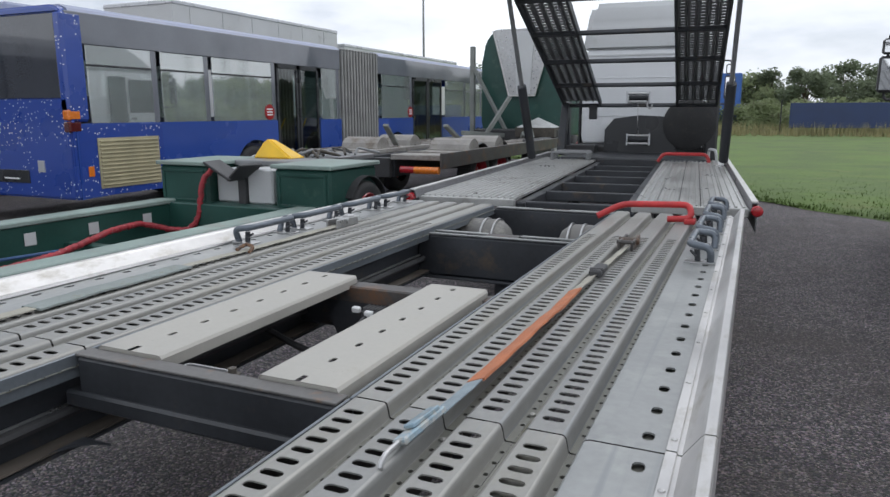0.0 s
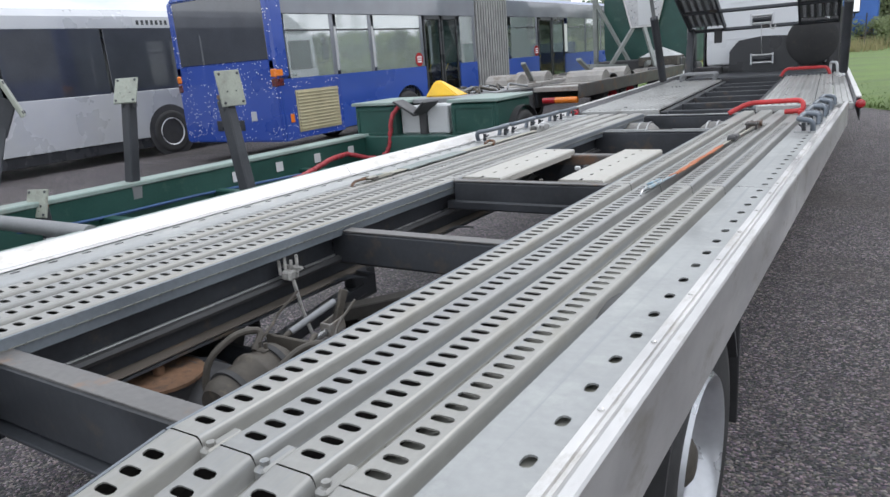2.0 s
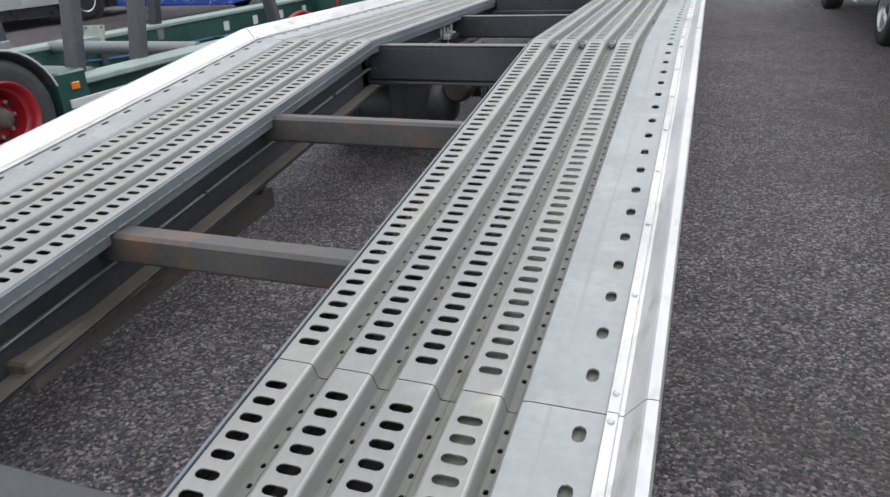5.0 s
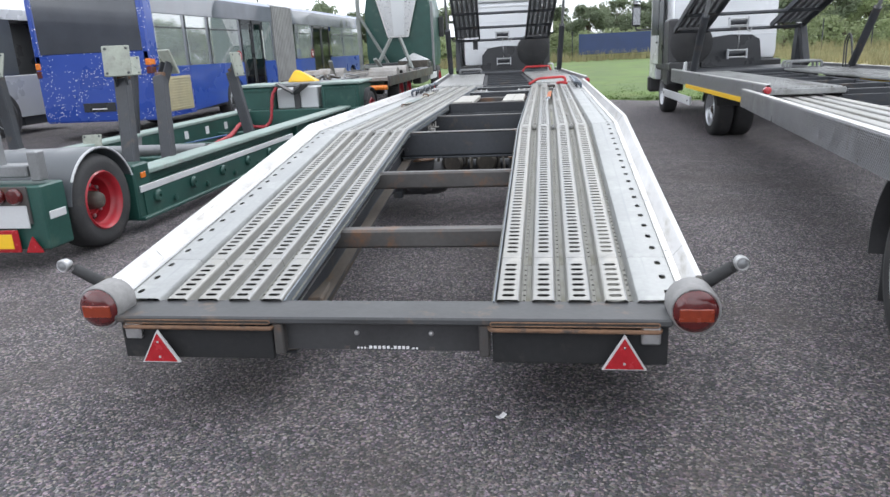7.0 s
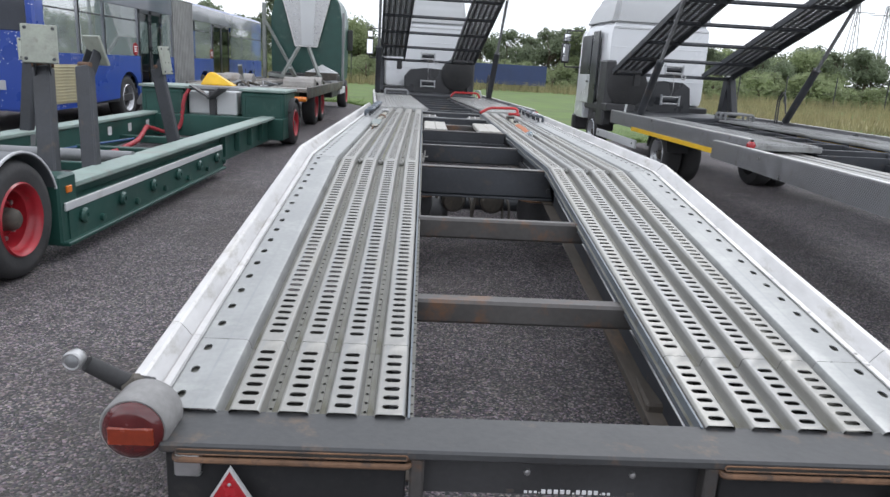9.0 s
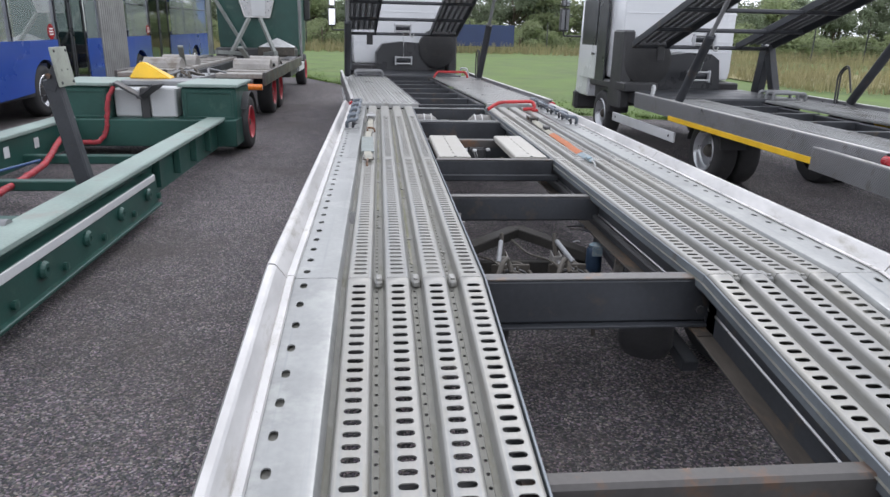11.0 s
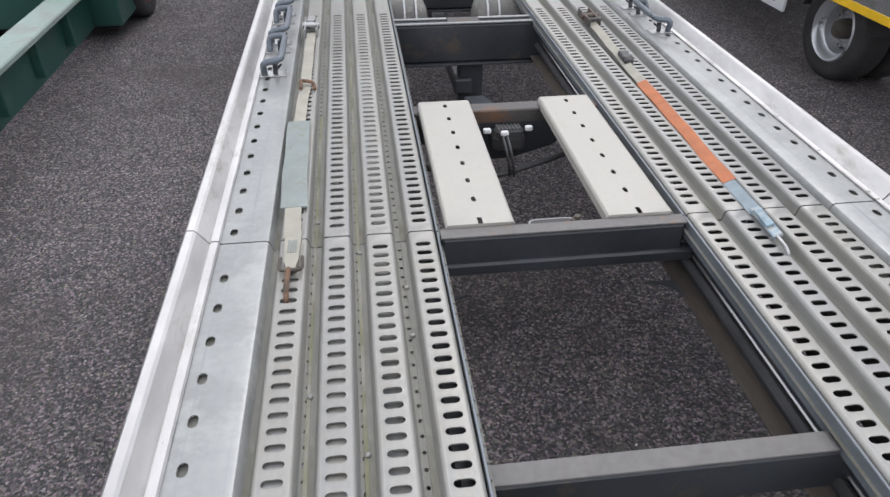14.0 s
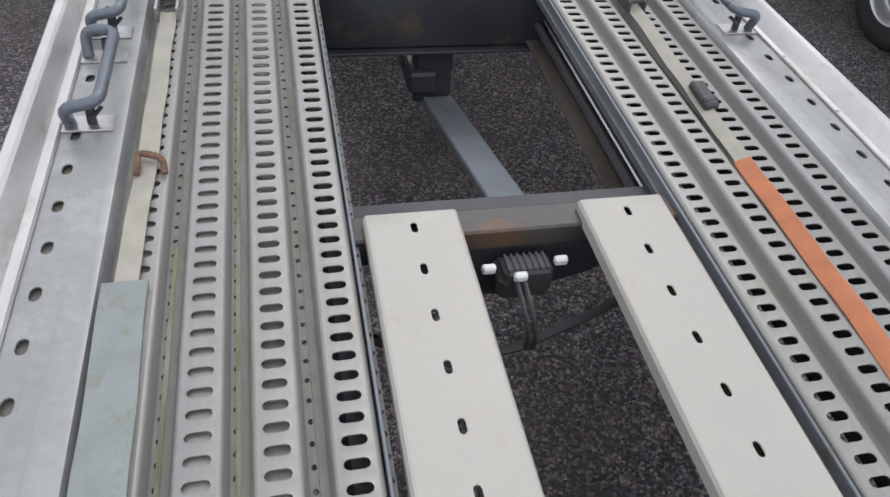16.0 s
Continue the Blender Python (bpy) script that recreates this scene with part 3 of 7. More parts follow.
def mudguard(parent, x0, x1, y, z, r, a0=15, a1=165, label="", material=M_BLACK):
    bm = bmesh.new()
    out = []
    k = 14
    for i in range(k + 1):
        a = radians(a0 + (a1 - a0) * i / k)
        out.append((y + r * math.cos(a), z + r * math.sin(a)))
    inn = [(y + (yy - y) * (r - 0.012) / r, z + (zz - z) * (r - 0.012) / r) for yy, zz in out]
    ring = out + inn[::-1]
    a = [bm.verts.new((x0, p, q)) for p, q in ring]
    b = [bm.verts.new((x1, p, q)) for p, q in ring]
    n = len(ring)
    for i in range(n):
        bm.faces.new((a[i], a[(i + 1) % n], b[(i + 1) % n], b[i]))
    for i in range(k):
        for v in (a, b):
            bm.faces.new((v[i], v[i + 1], v[n - 2 - i], v[n - 1 - i]))
    return smooth(part("mudguard", bm, material, parent, label), 50)


# ---- ground ----
bm = bmesh.new()
bx(bm, -600, 600, -600, 900, -0.4, 0.0, 0.001)
tagged(part("ground", bm, M_ASPHALT), "dark grey asphalt yard with worn stone chippings", "ground", kind="structure")

edge = [(-70, 33), (-30, 30), (-9, 27.2), (-3.4, 25.6), (-1.0, 20.8), (1.3, 17.6), (2.1, 16.4), (3.1, 15.6), (5.0, 14.9), (9.0, 13.6), (14, 12.0), (22, 6.0), (40, 0.0), (90, -6)]
bm = bmesh.new()
rows = []
rnd = random.Random(3)
fine_edge = []
for (ax, ay), (bx_, by_) in zip(edge, edge[1:]):
    k = max(2, int(math.hypot(bx_ - ax, by_ - ay) / 0.35)) if abs(ax) < 12 else 6
    for i in range(k):
        f = i / k
        fine_edge.append((ax + (bx_ - ax) * f, ay + (by_ - ay) * f + rnd.uniform(-0.09, 0.09)))
fine_edge.append(edge[-1])
for off, z in ((0, 0.004), (0.25, 0.05), (3, 0.06), (14, 0.12), (45, 0.3), (500, 1.2)):
    rows.append([bm.verts.new((x, y + off, z + 0.02 * noise.noise((x, y + off, 0)))) for x, y in fine_edge])
for a, b in zip(rows, rows[1:]):
    for i in range(len(a) - 1):
        bm.faces.new((a[i], a[i + 1], b[i + 1], b[i]))
tagged(smooth(part("lawn", bm, M_GRASS)), "mown green lawn behind the yard", "lawn", kind="structure")


def grass_blades(name, label, spots, material, tall, seed):
    rg = random.Random(seed)
    verts, faces = [], []
    for x, y, z in spots:
        for q in range(3):
            a = rg.uniform(0, 6.28)
            h = tall * rg.uniform(0.5, 1.2)
            w = 0.012 + 0.02 * tall
            dx, dy = math.cos(a) * w, math.sin(a) * w
            ox, oy = rg.uniform(-0.08, 0.08), rg.uniform(-0.08, 0.08)
            i = len(verts)
            verts += [(x + ox - dx, y + oy - dy, z), (x + ox + dx, y + oy + dy, z), (x + ox + dy * 2 + rg.uniform(-0.3, 0.3) * h, y + oy - dx * 2 + rg.uniform(-0.3, 0.3) * h, z + h)]
            faces.append((i, i + 1, i + 2))
    me = bpy.data.meshes.new(name)
    me.from_pydata(verts, [], faces)
    me.materials.append(material)
    return tagged(new(name, me), label, "grass", kind="stuff")


def edge_y(x):
    for (ax, ay), (cx, cy) in zip(edge, edge[1:]):
        if ax <= x <= cx:
            return ay + (cy - ay) * (x - ax) / (cx - ax)
    return 0


rg = random.Random(11)
spots = []
for i in range(9000):
    x = rg.uniform(-8, 16)
    spots.append((x, edge_y(x) + 0.05 + rg.random() ** 2.2 * 14, 0.02))
grass_blades("lawn_grass", "short green grass along the yard edge", spots, M_GRASS, 0.07, 5)
spots = [(rg.uniform(-40, 80), 0, 0.1) for i in range(7000)]
spots = [(x, (47.5 if x < 8 else 47.5 - (x - 8) * 0.45) + rg.uniform(-1.5, 5), z) for x, _, z in spots]
grass_blades("tall_dry_grass", "tall dry yellow grass along the fence", spots, M_STRAW, 0.8, 6)

def field_z(x, y):
    return 0.16 + 0.05 * noise.noise((x * 0.3, y * 0.3, 2.0))


bm = bmesh.new()
rows = []
for i in range(40):
    f = i / 39
    x = 12.5 + 75 * f
    lo, hi = 21.0 - 22.0 * f, 52.5 - 27.0 * f
    lo += 1.2 * noise.noise((x * 0.4, 0, 0))
    rows.append([bm.verts.new((x, lo + (hi - lo) * k / 8, field_z(x, lo + (hi - lo) * k / 8) - (0.25 if k in (0, 8) else 0.0))) for k in range(9)])
for a, b in zip(rows, rows[1:]):
    for k in range(8):
        bm.faces.new((a[k], b[k], b[k + 1], a[k + 1]))
tagged(smooth(part("meadow", bm, M_STRAW)), "dry yellow meadow beyond the mown lawn", "meadow", kind="structure")
spots = []
for i in range(16000):
    f = rg.random() ** 1.3
    x = 12.5 + 60 * f
    lo, hi = 21.0 - 17.6 * f, 52.5 - 21.6 * f
    y = rg.uniform(lo, hi)
    spots.append((x, y, field_z(x, y) - 0.03))
grass_blades("meadow_grass", "knee-high dry yellow meadow grass", spots, M_STRAW, 0.42, 9)

rg = random.Random(21)
verts, faces = [], []
for i in range(2600):
    x, y = rg.uniform(-3.0, 4.0), rg.uniform(-4.0, 9.0)
    s = rg.uniform(0.003, 0.008) * (2.0 if rg.random() < 0.03 else 1)
    i0 = len(verts)
    for dx, dy, dz in ((1, 0.2, 0), (-0.3, 1, 0), (-0.8, -0.7, 0), (0.1, 0.1, 0.9)):
        verts.append((x + dx * s * rg.uniform(0.6, 1.4), y + dy * s * rg.uniform(0.6, 1.4), dz * s))
    faces += [(i0, i0 + 1, i0 + 3), (i0 + 1, i0 + 2, i0 + 3), (i0 + 2, i0, i0 + 3)]
me = bpy.data.meshes.new("loose_stones")
me.from_pydata(verts, [], faces)
me.materials.append(M_STONE)
tagged(new("loose_stones", me), "loose pale stone chips on the asphalt", "gravel", kind="stuff")

for i, (x, y) in enumerate(((0.868, 6.233), (0.46, 0.09), (0.83, 6.205), (0.30, 5.25))):
    bm = bmesh.new()
    w = (0.030, 0.022, 0.014, 0.012)[i]
    grid = [[bm.verts.new((w * (u - 1), 0.6 * w * (v - 1), 0.004 + 0.006 * ((u * 2 + v * 3 + i) % 3))) for v in range(3)] for u in range(3)]
    for u in range(2):
        for v in range(2):
            bm.faces.new((grid[u][v], grid[u + 1][v], grid[u + 1][v + 1], grid[u][v + 1]))
    bmesh.ops.solidify(bm, geom=bm.faces[:], thickness=0.0015)
    tagged(part("paper_scrap", bm, M_WHITEINK, None, "", pose(x, y, 0.002, 0, 0, 40 * i)), "crumpled white paper scrap lying on the asphalt", "litter", "litter under the trailer")

# ---- car trailer in the middle ----
DECK, REAR, K1, K2, TIP = 0.86, 0.4645, 3.042, 5.565, 9.0
SLOPE = Matrix.Translation((0, 0, REAR)) @ pose(0, 0, 0, math.degrees(math.atan2(DECK - REAR, K1)))
SLEN = math.hypot(K1, DECK - REAR)
HATS = [0.4935 + 0.1409 * i for i in range(4)]
M_EDGE = mat("blue_grey_edge_strip", (0.17, 0.19, 0.21), rough=0.45, metal=0.3, var=0.2, scale=3.0, dirt=(0.12, 0.10, 0.08), dirt_at=0.66)
trailer = thing("car_trailer", "car transport trailer with perforated galvanised tracks on a dark frame", "trailer")
# base, start, length, slots up to, slot pitch, first slot, plate slot pitch, first plate slot on each side
SECTIONS = [(SLOPE, 0.1675, 0.403, 9, 0.0482, 0.038, 0.137, {1: 0.070, -1: 0.070}),
            (SLOPE, 0.573, SLEN - 0.573 - 0.001, 9, 0.0482, 0.066, 0.137, {1: 0.100, -1: 0.107}),
            (Matrix.Translation((0, K1 + 0.003, DECK)), 0, K2 - K1 - 0.006, 9, 0.0489, 0.048, 0.1412, {1: 0.046, -1: 0.072}),
            (Matrix.Translation((0, K2 + 0.003, DECK)), 0, TIP - K2 - 0.003, 2.46, 0.0482, 0.063, 0.1372, {1: 0.063, -1: 0.063})]


def hat_mesh(length, upto, pitch, first):
    bm = bmesh.new()
    slotted(bm, -0.036, 0.036, 0, length, pitch, 0.051, 0.0225, first, min(length, upto) - 0.03, depth=0.003, rim=0.0022)
    for s in (-1, 1):
        line = [(s * 0.036, 0), (s * 0.0405, -0.0015), (s * 0.044, -0.006), (s * 0.0465, -0.014), (s * 0.050, -0.034), (s * 0.053, -0.038), (s * 0.056, -0.0385)]
        for a, b in zip(line, line[1:]):
            quad = [bm.verts.new(p) for p in ((a[0], 0, a[1]), (b[0], 0, b[1]), (b[0], length, b[1]), (a[0], length, a[1]))]
            bm.faces.new(quad if s > 0 else quad[::-1])
    slotted(bm, 0.056, 0.070, 0, length, pitch, 0.0105, 0.013, first + pitch / 2, min(length, upto) - 0.03, z=-0.0385, n=3)
    bm.faces.new([bm.verts.new(p) for p in ((-0.070, 0, -0.0385), (-0.056, 0, -0.0385), (-0.056, length, -0.0385), (-0.070, length, -0.0385))])
    bmesh.ops.remove_doubles(bm, verts=bm.verts, dist=0.0004)
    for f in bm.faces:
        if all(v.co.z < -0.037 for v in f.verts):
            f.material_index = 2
    # near-black inner walls: grime, with the shade inside the slots put into colour
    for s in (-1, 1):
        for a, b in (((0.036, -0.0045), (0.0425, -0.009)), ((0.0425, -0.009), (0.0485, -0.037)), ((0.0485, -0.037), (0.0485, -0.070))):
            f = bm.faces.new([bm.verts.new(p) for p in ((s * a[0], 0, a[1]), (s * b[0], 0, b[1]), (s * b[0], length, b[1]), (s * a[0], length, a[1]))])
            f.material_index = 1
    return bm


def plate_mesh(length, side, pitch, first):
    bm = bmesh.new()
    slotted(bm, 1.070, 1.166, 0, length, pitch, 0.025, 0.042, first, length - 0.05, depth=0.005)
    line = [(1.070, 0), (1.010, 0), (1.0, -0.003), (0.994, -0.012), (0.990, -0.032), (0.986, -0.037)]
    for a, b in zip(line, line[1:]):
        bm.faces.new([bm.verts.new(p) for p in ((b[0], 0, b[1]), (a[0], 0, a[1]), (a[0], length, a[1]), (b[0], length, b[1]))])
    bmesh.ops.remove_doubles(bm, verts=bm.verts, dist=0.0004)
    if side < 0:
        for v in bm.verts:
            v.co.x = -v.co.x
        bmesh.ops.reverse_faces(bm, faces=bm.faces)
    return bm


def rail_mesh(length, side):
    line = [(1.159, 0.003), (1.160, 0.008), (1.180, 0.008), (1.182, 0.002), (1.190, 0.002), (1.223, 0.049), (1.229, 0.055), (1.249, 0.056), (1.253, 0.051), (1.253, -0.132), (1.244, -0.136)]
    bm = sheet(bmesh.new(), [(side * x, z) for x, z in line], 0, length, 0.004)
    y = 0.05
    while y < length - 0.02:
        lathe(bm, [(0.0075, 0.0), (0.0065, 0.003), (0.003, 0.005), (0.001, 0.0055)], 8, "z", Matrix.Translation((side * 1.170, y, 0.008)))
        y += 0.33
    return bm


for base, s0, length, upto, pitch, first, plate_pitch, plate_first in SECTIONS:
    place = base @ Matrix.Translation((0, s0, 0))
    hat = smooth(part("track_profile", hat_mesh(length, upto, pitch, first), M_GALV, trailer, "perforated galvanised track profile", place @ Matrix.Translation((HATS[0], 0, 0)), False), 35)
    hat.data.materials.append(M_GRIMESHADE)
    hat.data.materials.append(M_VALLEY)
    for s in (-1, 1):
        for h in HATS:
            if s == 1 and h == HATS[0]:
                continue
            again(hat, place @ Matrix.Translation((s * h, 0, 0)))
        smooth(part("side_plate", plate_mesh(length, s, plate_pitch, plate_first[s]), M_PLATE, trailer, "blue-grey plate with one row of slots", place, False), 35)
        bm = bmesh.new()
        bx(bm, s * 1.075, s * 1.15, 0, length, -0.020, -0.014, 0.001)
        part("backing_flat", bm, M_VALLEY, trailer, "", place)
        part("edge_rail", rail_mesh(length, s), M_RAIL, trailer, "bent white aluminium edge rail with rivets", place)
        for i, depth in (((1, 0.016), (2, 0.010), (3, 0.010)) if s < 0 and base is not SLOPE else ((3, 0.016),) if s > 0 and upto > 3 else ()):
            bm = bmesh.new()
            x = s * HATS[i]
            bm.faces.new([bm.verts.new(p) for p in ((x - 0.034, 0, -depth), (x + 0.034, 0, -depth), (x + 0.034, length, -depth), (x - 0.034, length, -depth))])
            part("inner_flat", bm, M_GALV if s < 0 else M_VALLEY, trailer, "", place, False)
        bm = bmesh.new()
        bx(bm, s * 0.434, s * 0.442, 0, length, -0.075, -0.006, 0.002)
        part("edge_strip", bm, M_EDGE, trailer, "", place)

# dark sheets added under the rear track ends, so that their slots look shaded
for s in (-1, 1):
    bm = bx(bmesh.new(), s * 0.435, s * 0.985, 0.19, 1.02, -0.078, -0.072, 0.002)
    part("under_tray", bm, M_GRIMESHADE, trailer, "added dark sheet that shades the track slots", SLOPE)

# mossy dirt lying in two valleys
for x, y0, y1 in ((-0.705, 3.3, 7.4), (-0.846, 4.2, 6.6), (0.705, 3.2, 4.6)):
    bm = bx(bmesh.new(), x - 0.008, x + 0.002, y0, y1, DECK - 0.0383, DECK - 0.0365, 0.0006)
    part("valley_dirt", bm, M_MOSS, trailer, "mossy dirt in the valley")

# frame under the tracks
for s in (-1, 1):
    for place, length in ((SLOPE @ Matrix.Translation((0, 0.19, 0)), SLEN - 0.17), (Matrix.Translation((0, K1 - 0.02, DECK)), TIP - K1 + 0.1)):
        bm = sheet(bmesh.new(), [(s * 0.445, -0.078), (s * 0.50, -0.078), (s * 0.505, -0.083), (s * 0.505, -0.262), (s * 0.50, -0.267), (s * 0.43, -0.267)], 0, length, 0.010)
        part("side_member", bm, M_FRAME, trailer, "dark steel channel", place)
        bm = bx(bmesh.new(), s * 0.428, s * 0.496, 0, length, -0.262, -0.256, 0.002)
        part("ledge", bm, M_LEDGE, trailer, "dusty brown lower flange", place)
        bm = tube(bmesh.new(), [(s * 0.494, 0, -0.17), (s * 0.494, length, -0.17)], 0.006, 6)
        part("cable", bm, M_STEEL, trailer, "thin pale cable", place)
        bm = sheet(bmesh.new(), [(s * 1.16, -0.03), (s * 1.20, -0.03), (s * 1.20, -0.125), (s * 1.15, -0.125)], 0, length, 0.006)
        part("outer_member", bm, M_FRAME, trailer, "", place)
    # cable duct along the inside
    bm = tube(bmesh.new(), [(s * 0.47, 3.1, 0.68), (s * 0.47, 4.2, 0.675), (s * 0.47, 5.5, 0.68), (s * 0.47, 8.0, 0.67)], 0.018, 8)
    part("brake_line", bm, M_BLACK, trailer)

BEAMS = [(1.06, 0.556, 0.09, 0.10, M_BEAM), (2.02, 0.692, 0.07, 0.11, M_BEAM), (3.147, 0.815, 0.07, 0.19, M_FRAME), (4.61, 0.803, 0.06, 0.15, M_FRAME), (5.5425, 0.853, 0.055, 0.15, M_FRAME), (7.93, 0.818, 0.12, 0.24, M_FRAME), (9.10, 0.82, 0.06, 0.26, M_FRAME)]
# beam tops: rust and wear, with sky light put into the pale base colour
M_LITTOP = mat("worn_dusty_paint", (0.135, 0.13, 0.125), rough=0.55, metal=0.1, var=0.3, scale=4.0, bump=0.15, bscale=45, dirt=(0.23, 0.13, 0.07), dirt_at=0.64)
for y, top, w, h, m in BEAMS:
    bm = bmesh.new()
    half = 0.43 if top > 0.83 else 0.506
    bx(bm, -half, half, y - w / 2, y + w / 2, top - h, top, 0.012)
    part("cross_beam", bm, m, trailer, "worn grey steel cross beam" if m is M_BEAM else "")
    if h > 0.15:
        bm = bx(bmesh.new(), -0.506, 0.506, y - w / 2 - 0.03, y + w / 2 + 0.02, top - h - 0.012, top - h, 0.004)
        part("beam_flange", bm, m, trailer)
    for s in (-1, 1):
        bm = bmesh.new()
        bx(bm, s * 0.506, s * 1.19, y - 0.03, y + 0.03, top - 0.13, min(top - 0.012, 0.805), 0.006)
        part("outrigger", bm, M_FRAME, trailer)
    if y > 7:
        for x0, x1 in ((-0.44, -0.10), (0.10, 0.44)):
            bm = bx(bmesh.new(), x0, x1, y + w / 2 - 0.028, y + w / 2, top + 0.003, top + 0.012, 0.003)
            part("beam_edge", bm, M_PLATE, trailer, "pale steel edge")
        bm = bx(bmesh.new(), -0.44, 0.44, y - w / 2, y - w / 2 + 0.022, top + 0.003, top + 0.012, 0.003)
        part("beam_edge", bm, M_PLATE, trailer, "pale steel edge")
        bm = bx(bmesh.new(), -0.10, 0.10, y - w / 2 + 0.024, y + w / 2, top + 0.003, top + 0.010, 0.003)
        part("beam_plate", bm, M_BEAM, trailer)
    if m is M_FRAME and h < 0.25 and y < 6:
        # strip paler than the beam, for the sky light on its top
        bm = bmesh.new()
        bx(bm, -0.43, 0.43, y - w / 2, y + w / 2, top - 0.002, top + 0.005, 0.003)
        part("beam_top_strip", bm, M_LITTOP, trailer, "worn top of the beam, paled as if lit by the sky")

bm = bmesh.new()
bx(bm, -0.47, 0.47, 5.50, 5.55, 0.70, 0.75, 0.008)
part("cross_beam", bm, M_FRAME, trailer)

# rounded gussets in the corners of the frame openings, level with the lower flange
for y, way in ((5.515, -1), (4.64, 1), (4.58, -1)):
    for s in (-1, 1):
        bm = bmesh.new()
        r = 0.11
        outline = [(s * 0.431, y)] + [(s * (0.431 - r + r * math.sin(a)), y + way * (r - r * math.cos(a))) for a in (math.pi / 2 * q / 6 for q in range(7))]
        low = [bm.verts.new((px, py, 0.598)) for px, py in outline]
        top = [bm.verts.new((px, py, 0.606)) for px, py in outline]
        bm.faces.new(low)
        bm.faces.new(top)
        for q in range(len(low)):
            bm.faces.new((low[q], low[(q + 1) % len(low)], top[(q + 1) % len(top)], top[q]))
        part("corner_gusset", bm, M_FRAME, trailer)

# cream planks over the drawbar
for s in (-1, 1):
    bm = bmesh.new()
    cx = 0.280 if s > 0 else -0.287
    x0, x1 = cx - 0.12, cx + 0.12
    slotted(bm, x0 + 0.012, x1 - 0.012, 5.6685, 6.611, 0.1367, 0.017, 0.036, 5.737, 6.56, depth=0.004, z=0.868)
    for xa, xb, ya in ((x0 + 0.012, cx - 0.0085, 5.574), (cx + 0.0085, x1 - 0.012, 5.574), (cx - 0.0085, cx + 0.0085, 5.614)):
        bm.faces.new([bm.verts.new(p) for p in ((xa, ya, 0.868), (xb, ya, 0.868), (xb, 5.6685, 0.868), (xa, 5.6685, 0.868))])
    for q, e in ((x0, x0 + 0.012), (x1, x1 - 0.012)):
        line = [(e, 0.868), ((q + e) / 2, 0.8665), (q, 0.858), (q, 0.826)]
        for a, b in zip(line, line[1:]):
            quad = [bm.verts.new(p) for p in ((a[0], 5.574, a[1]), (b[0], 5.574, b[1]), (b[0], 6.611, b[1]), (a[0], 6.611, a[1]))]
            bm.faces.new(quad if q > e else quad[::-1])
    for y in (5.576, 6.609):
        bm.faces.new([bm.verts.new(p) for p in ((x0, y, 0.826), (x1, y, 0.826), (x1, y, 0.858), (x1 - 0.012, y, 0.867), (x0 + 0.012, y, 0.867), (x0, y, 0.858))])
    bmesh.ops.remove_doubles(bm, verts=bm.verts, dist=0.0005)
    smooth(part("plank", bm, M_CREAM, trailer, "cream steel plank with a row of slots", None, False), 35)
bm = sheet(bmesh.new(), [(6.552, 0.775), (6.552, 0.832), (6.558, 0.838), (6.634, 0.838), (6.64, 0.834), (6.64, 0.79)], -0.45, 0.45, 0.006)
for v in bm.verts:
    v.co = Vector((v.co.y, v.co.x, v.co.z))
part("angle_bar", bm, M_BEAM, trailer, "grey angle bar")
bm = bmesh.new()
bx(bm, -0.5, 0.5, 6.66, 6.74, 0.62, 0.79, 0.01)
part("cross_beam", bm, M_FRAME, trailer)
bm = tube(bmesh.new(), bend([(-0.11, 5.59, 0.838), (-0.11, 5.605, 0.842), (-0.09, 5.612, 0.843), (0.03, 5.612, 0.843), (0.05, 5.605, 0.842), (0.05, 5.59, 0.838)], 0.02), 0.0032, 8)
latch = part("latch", bm, M_STEEL, trailer, "bare wire latch loop")
bm = bmesh.new()
bx(bm, -0.115, 0.085, 5.571, 5.625, 0.826, 0.834, 0.003)
part("latch_plate", bm, M_BLACK, latch)
bm = lathe(bmesh.new(), [(0.022, 0.832), (0.022, 0.846), (0.012, 0.848), (0.012, 0.862), (0.001, 0.863)], 6, "z", Matrix.Translation((0.06, 5.595, 0)))
part("latch_bolt", bm, M_CHAMBER, latch)

# brake valve between the planks
bm = bmesh.new()
bx(bm, -0.008, 0.145, 6.70, 6.80, 0.48, 0.57, 0.02)
valve = part("brake_valve", bm, M_BLACK, trailer, "black brake valve with pale plugs")
bm = bmesh.new()
bx(bm, 0.005, 0.135, 6.70, 6.77, 0.54, 0.595, 0.012)
part("valve_cover", bm, M_BLACK, valve)
for i in range(7):
    bm = bmesh.new()
    bx(bm, 0.012 + i * 0.017, 0.020 + i * 0.017, 6.705, 6.765, 0.592, 0.600, 0.003)
    part("fin", bm, M_BLACK, valve)
for x, y in ((-0.030, 6.735), (0.167, 6.743), (0.045, 6.70)):
    bm = bmesh.new()
    bx(bm, x - 0.018, x + 0.018, y - 0.011, y + 0.011, 0.568, 0.592, 0.006)
    part("plug", bm, M_WHITEINK, valve, "pale plug")
for x in (0.035, 0.055):
    bm = tube(bmesh.new(), bend([(x, 6.69, 0.57), (x, 6.60, 0.55), (x + 0.01, 6.57, 0.49), (x + 0.02, 6.59, 0.42)], 0.04), 0.007, 6)
    part("cable", bm, M_BLACK, valve)
bm = prism(bmesh.new(), [(-0.16, 0.44), (-0.20, 0.52), (-0.14, 0.60), (0.30, 0.60), (0.38, 0.52), (0.30, 0.46), (0.1, 0.40), (-0.05, 0.40)], 6.80, 6.815)
part("mounting_plate", bm, M_FRAME, valve)
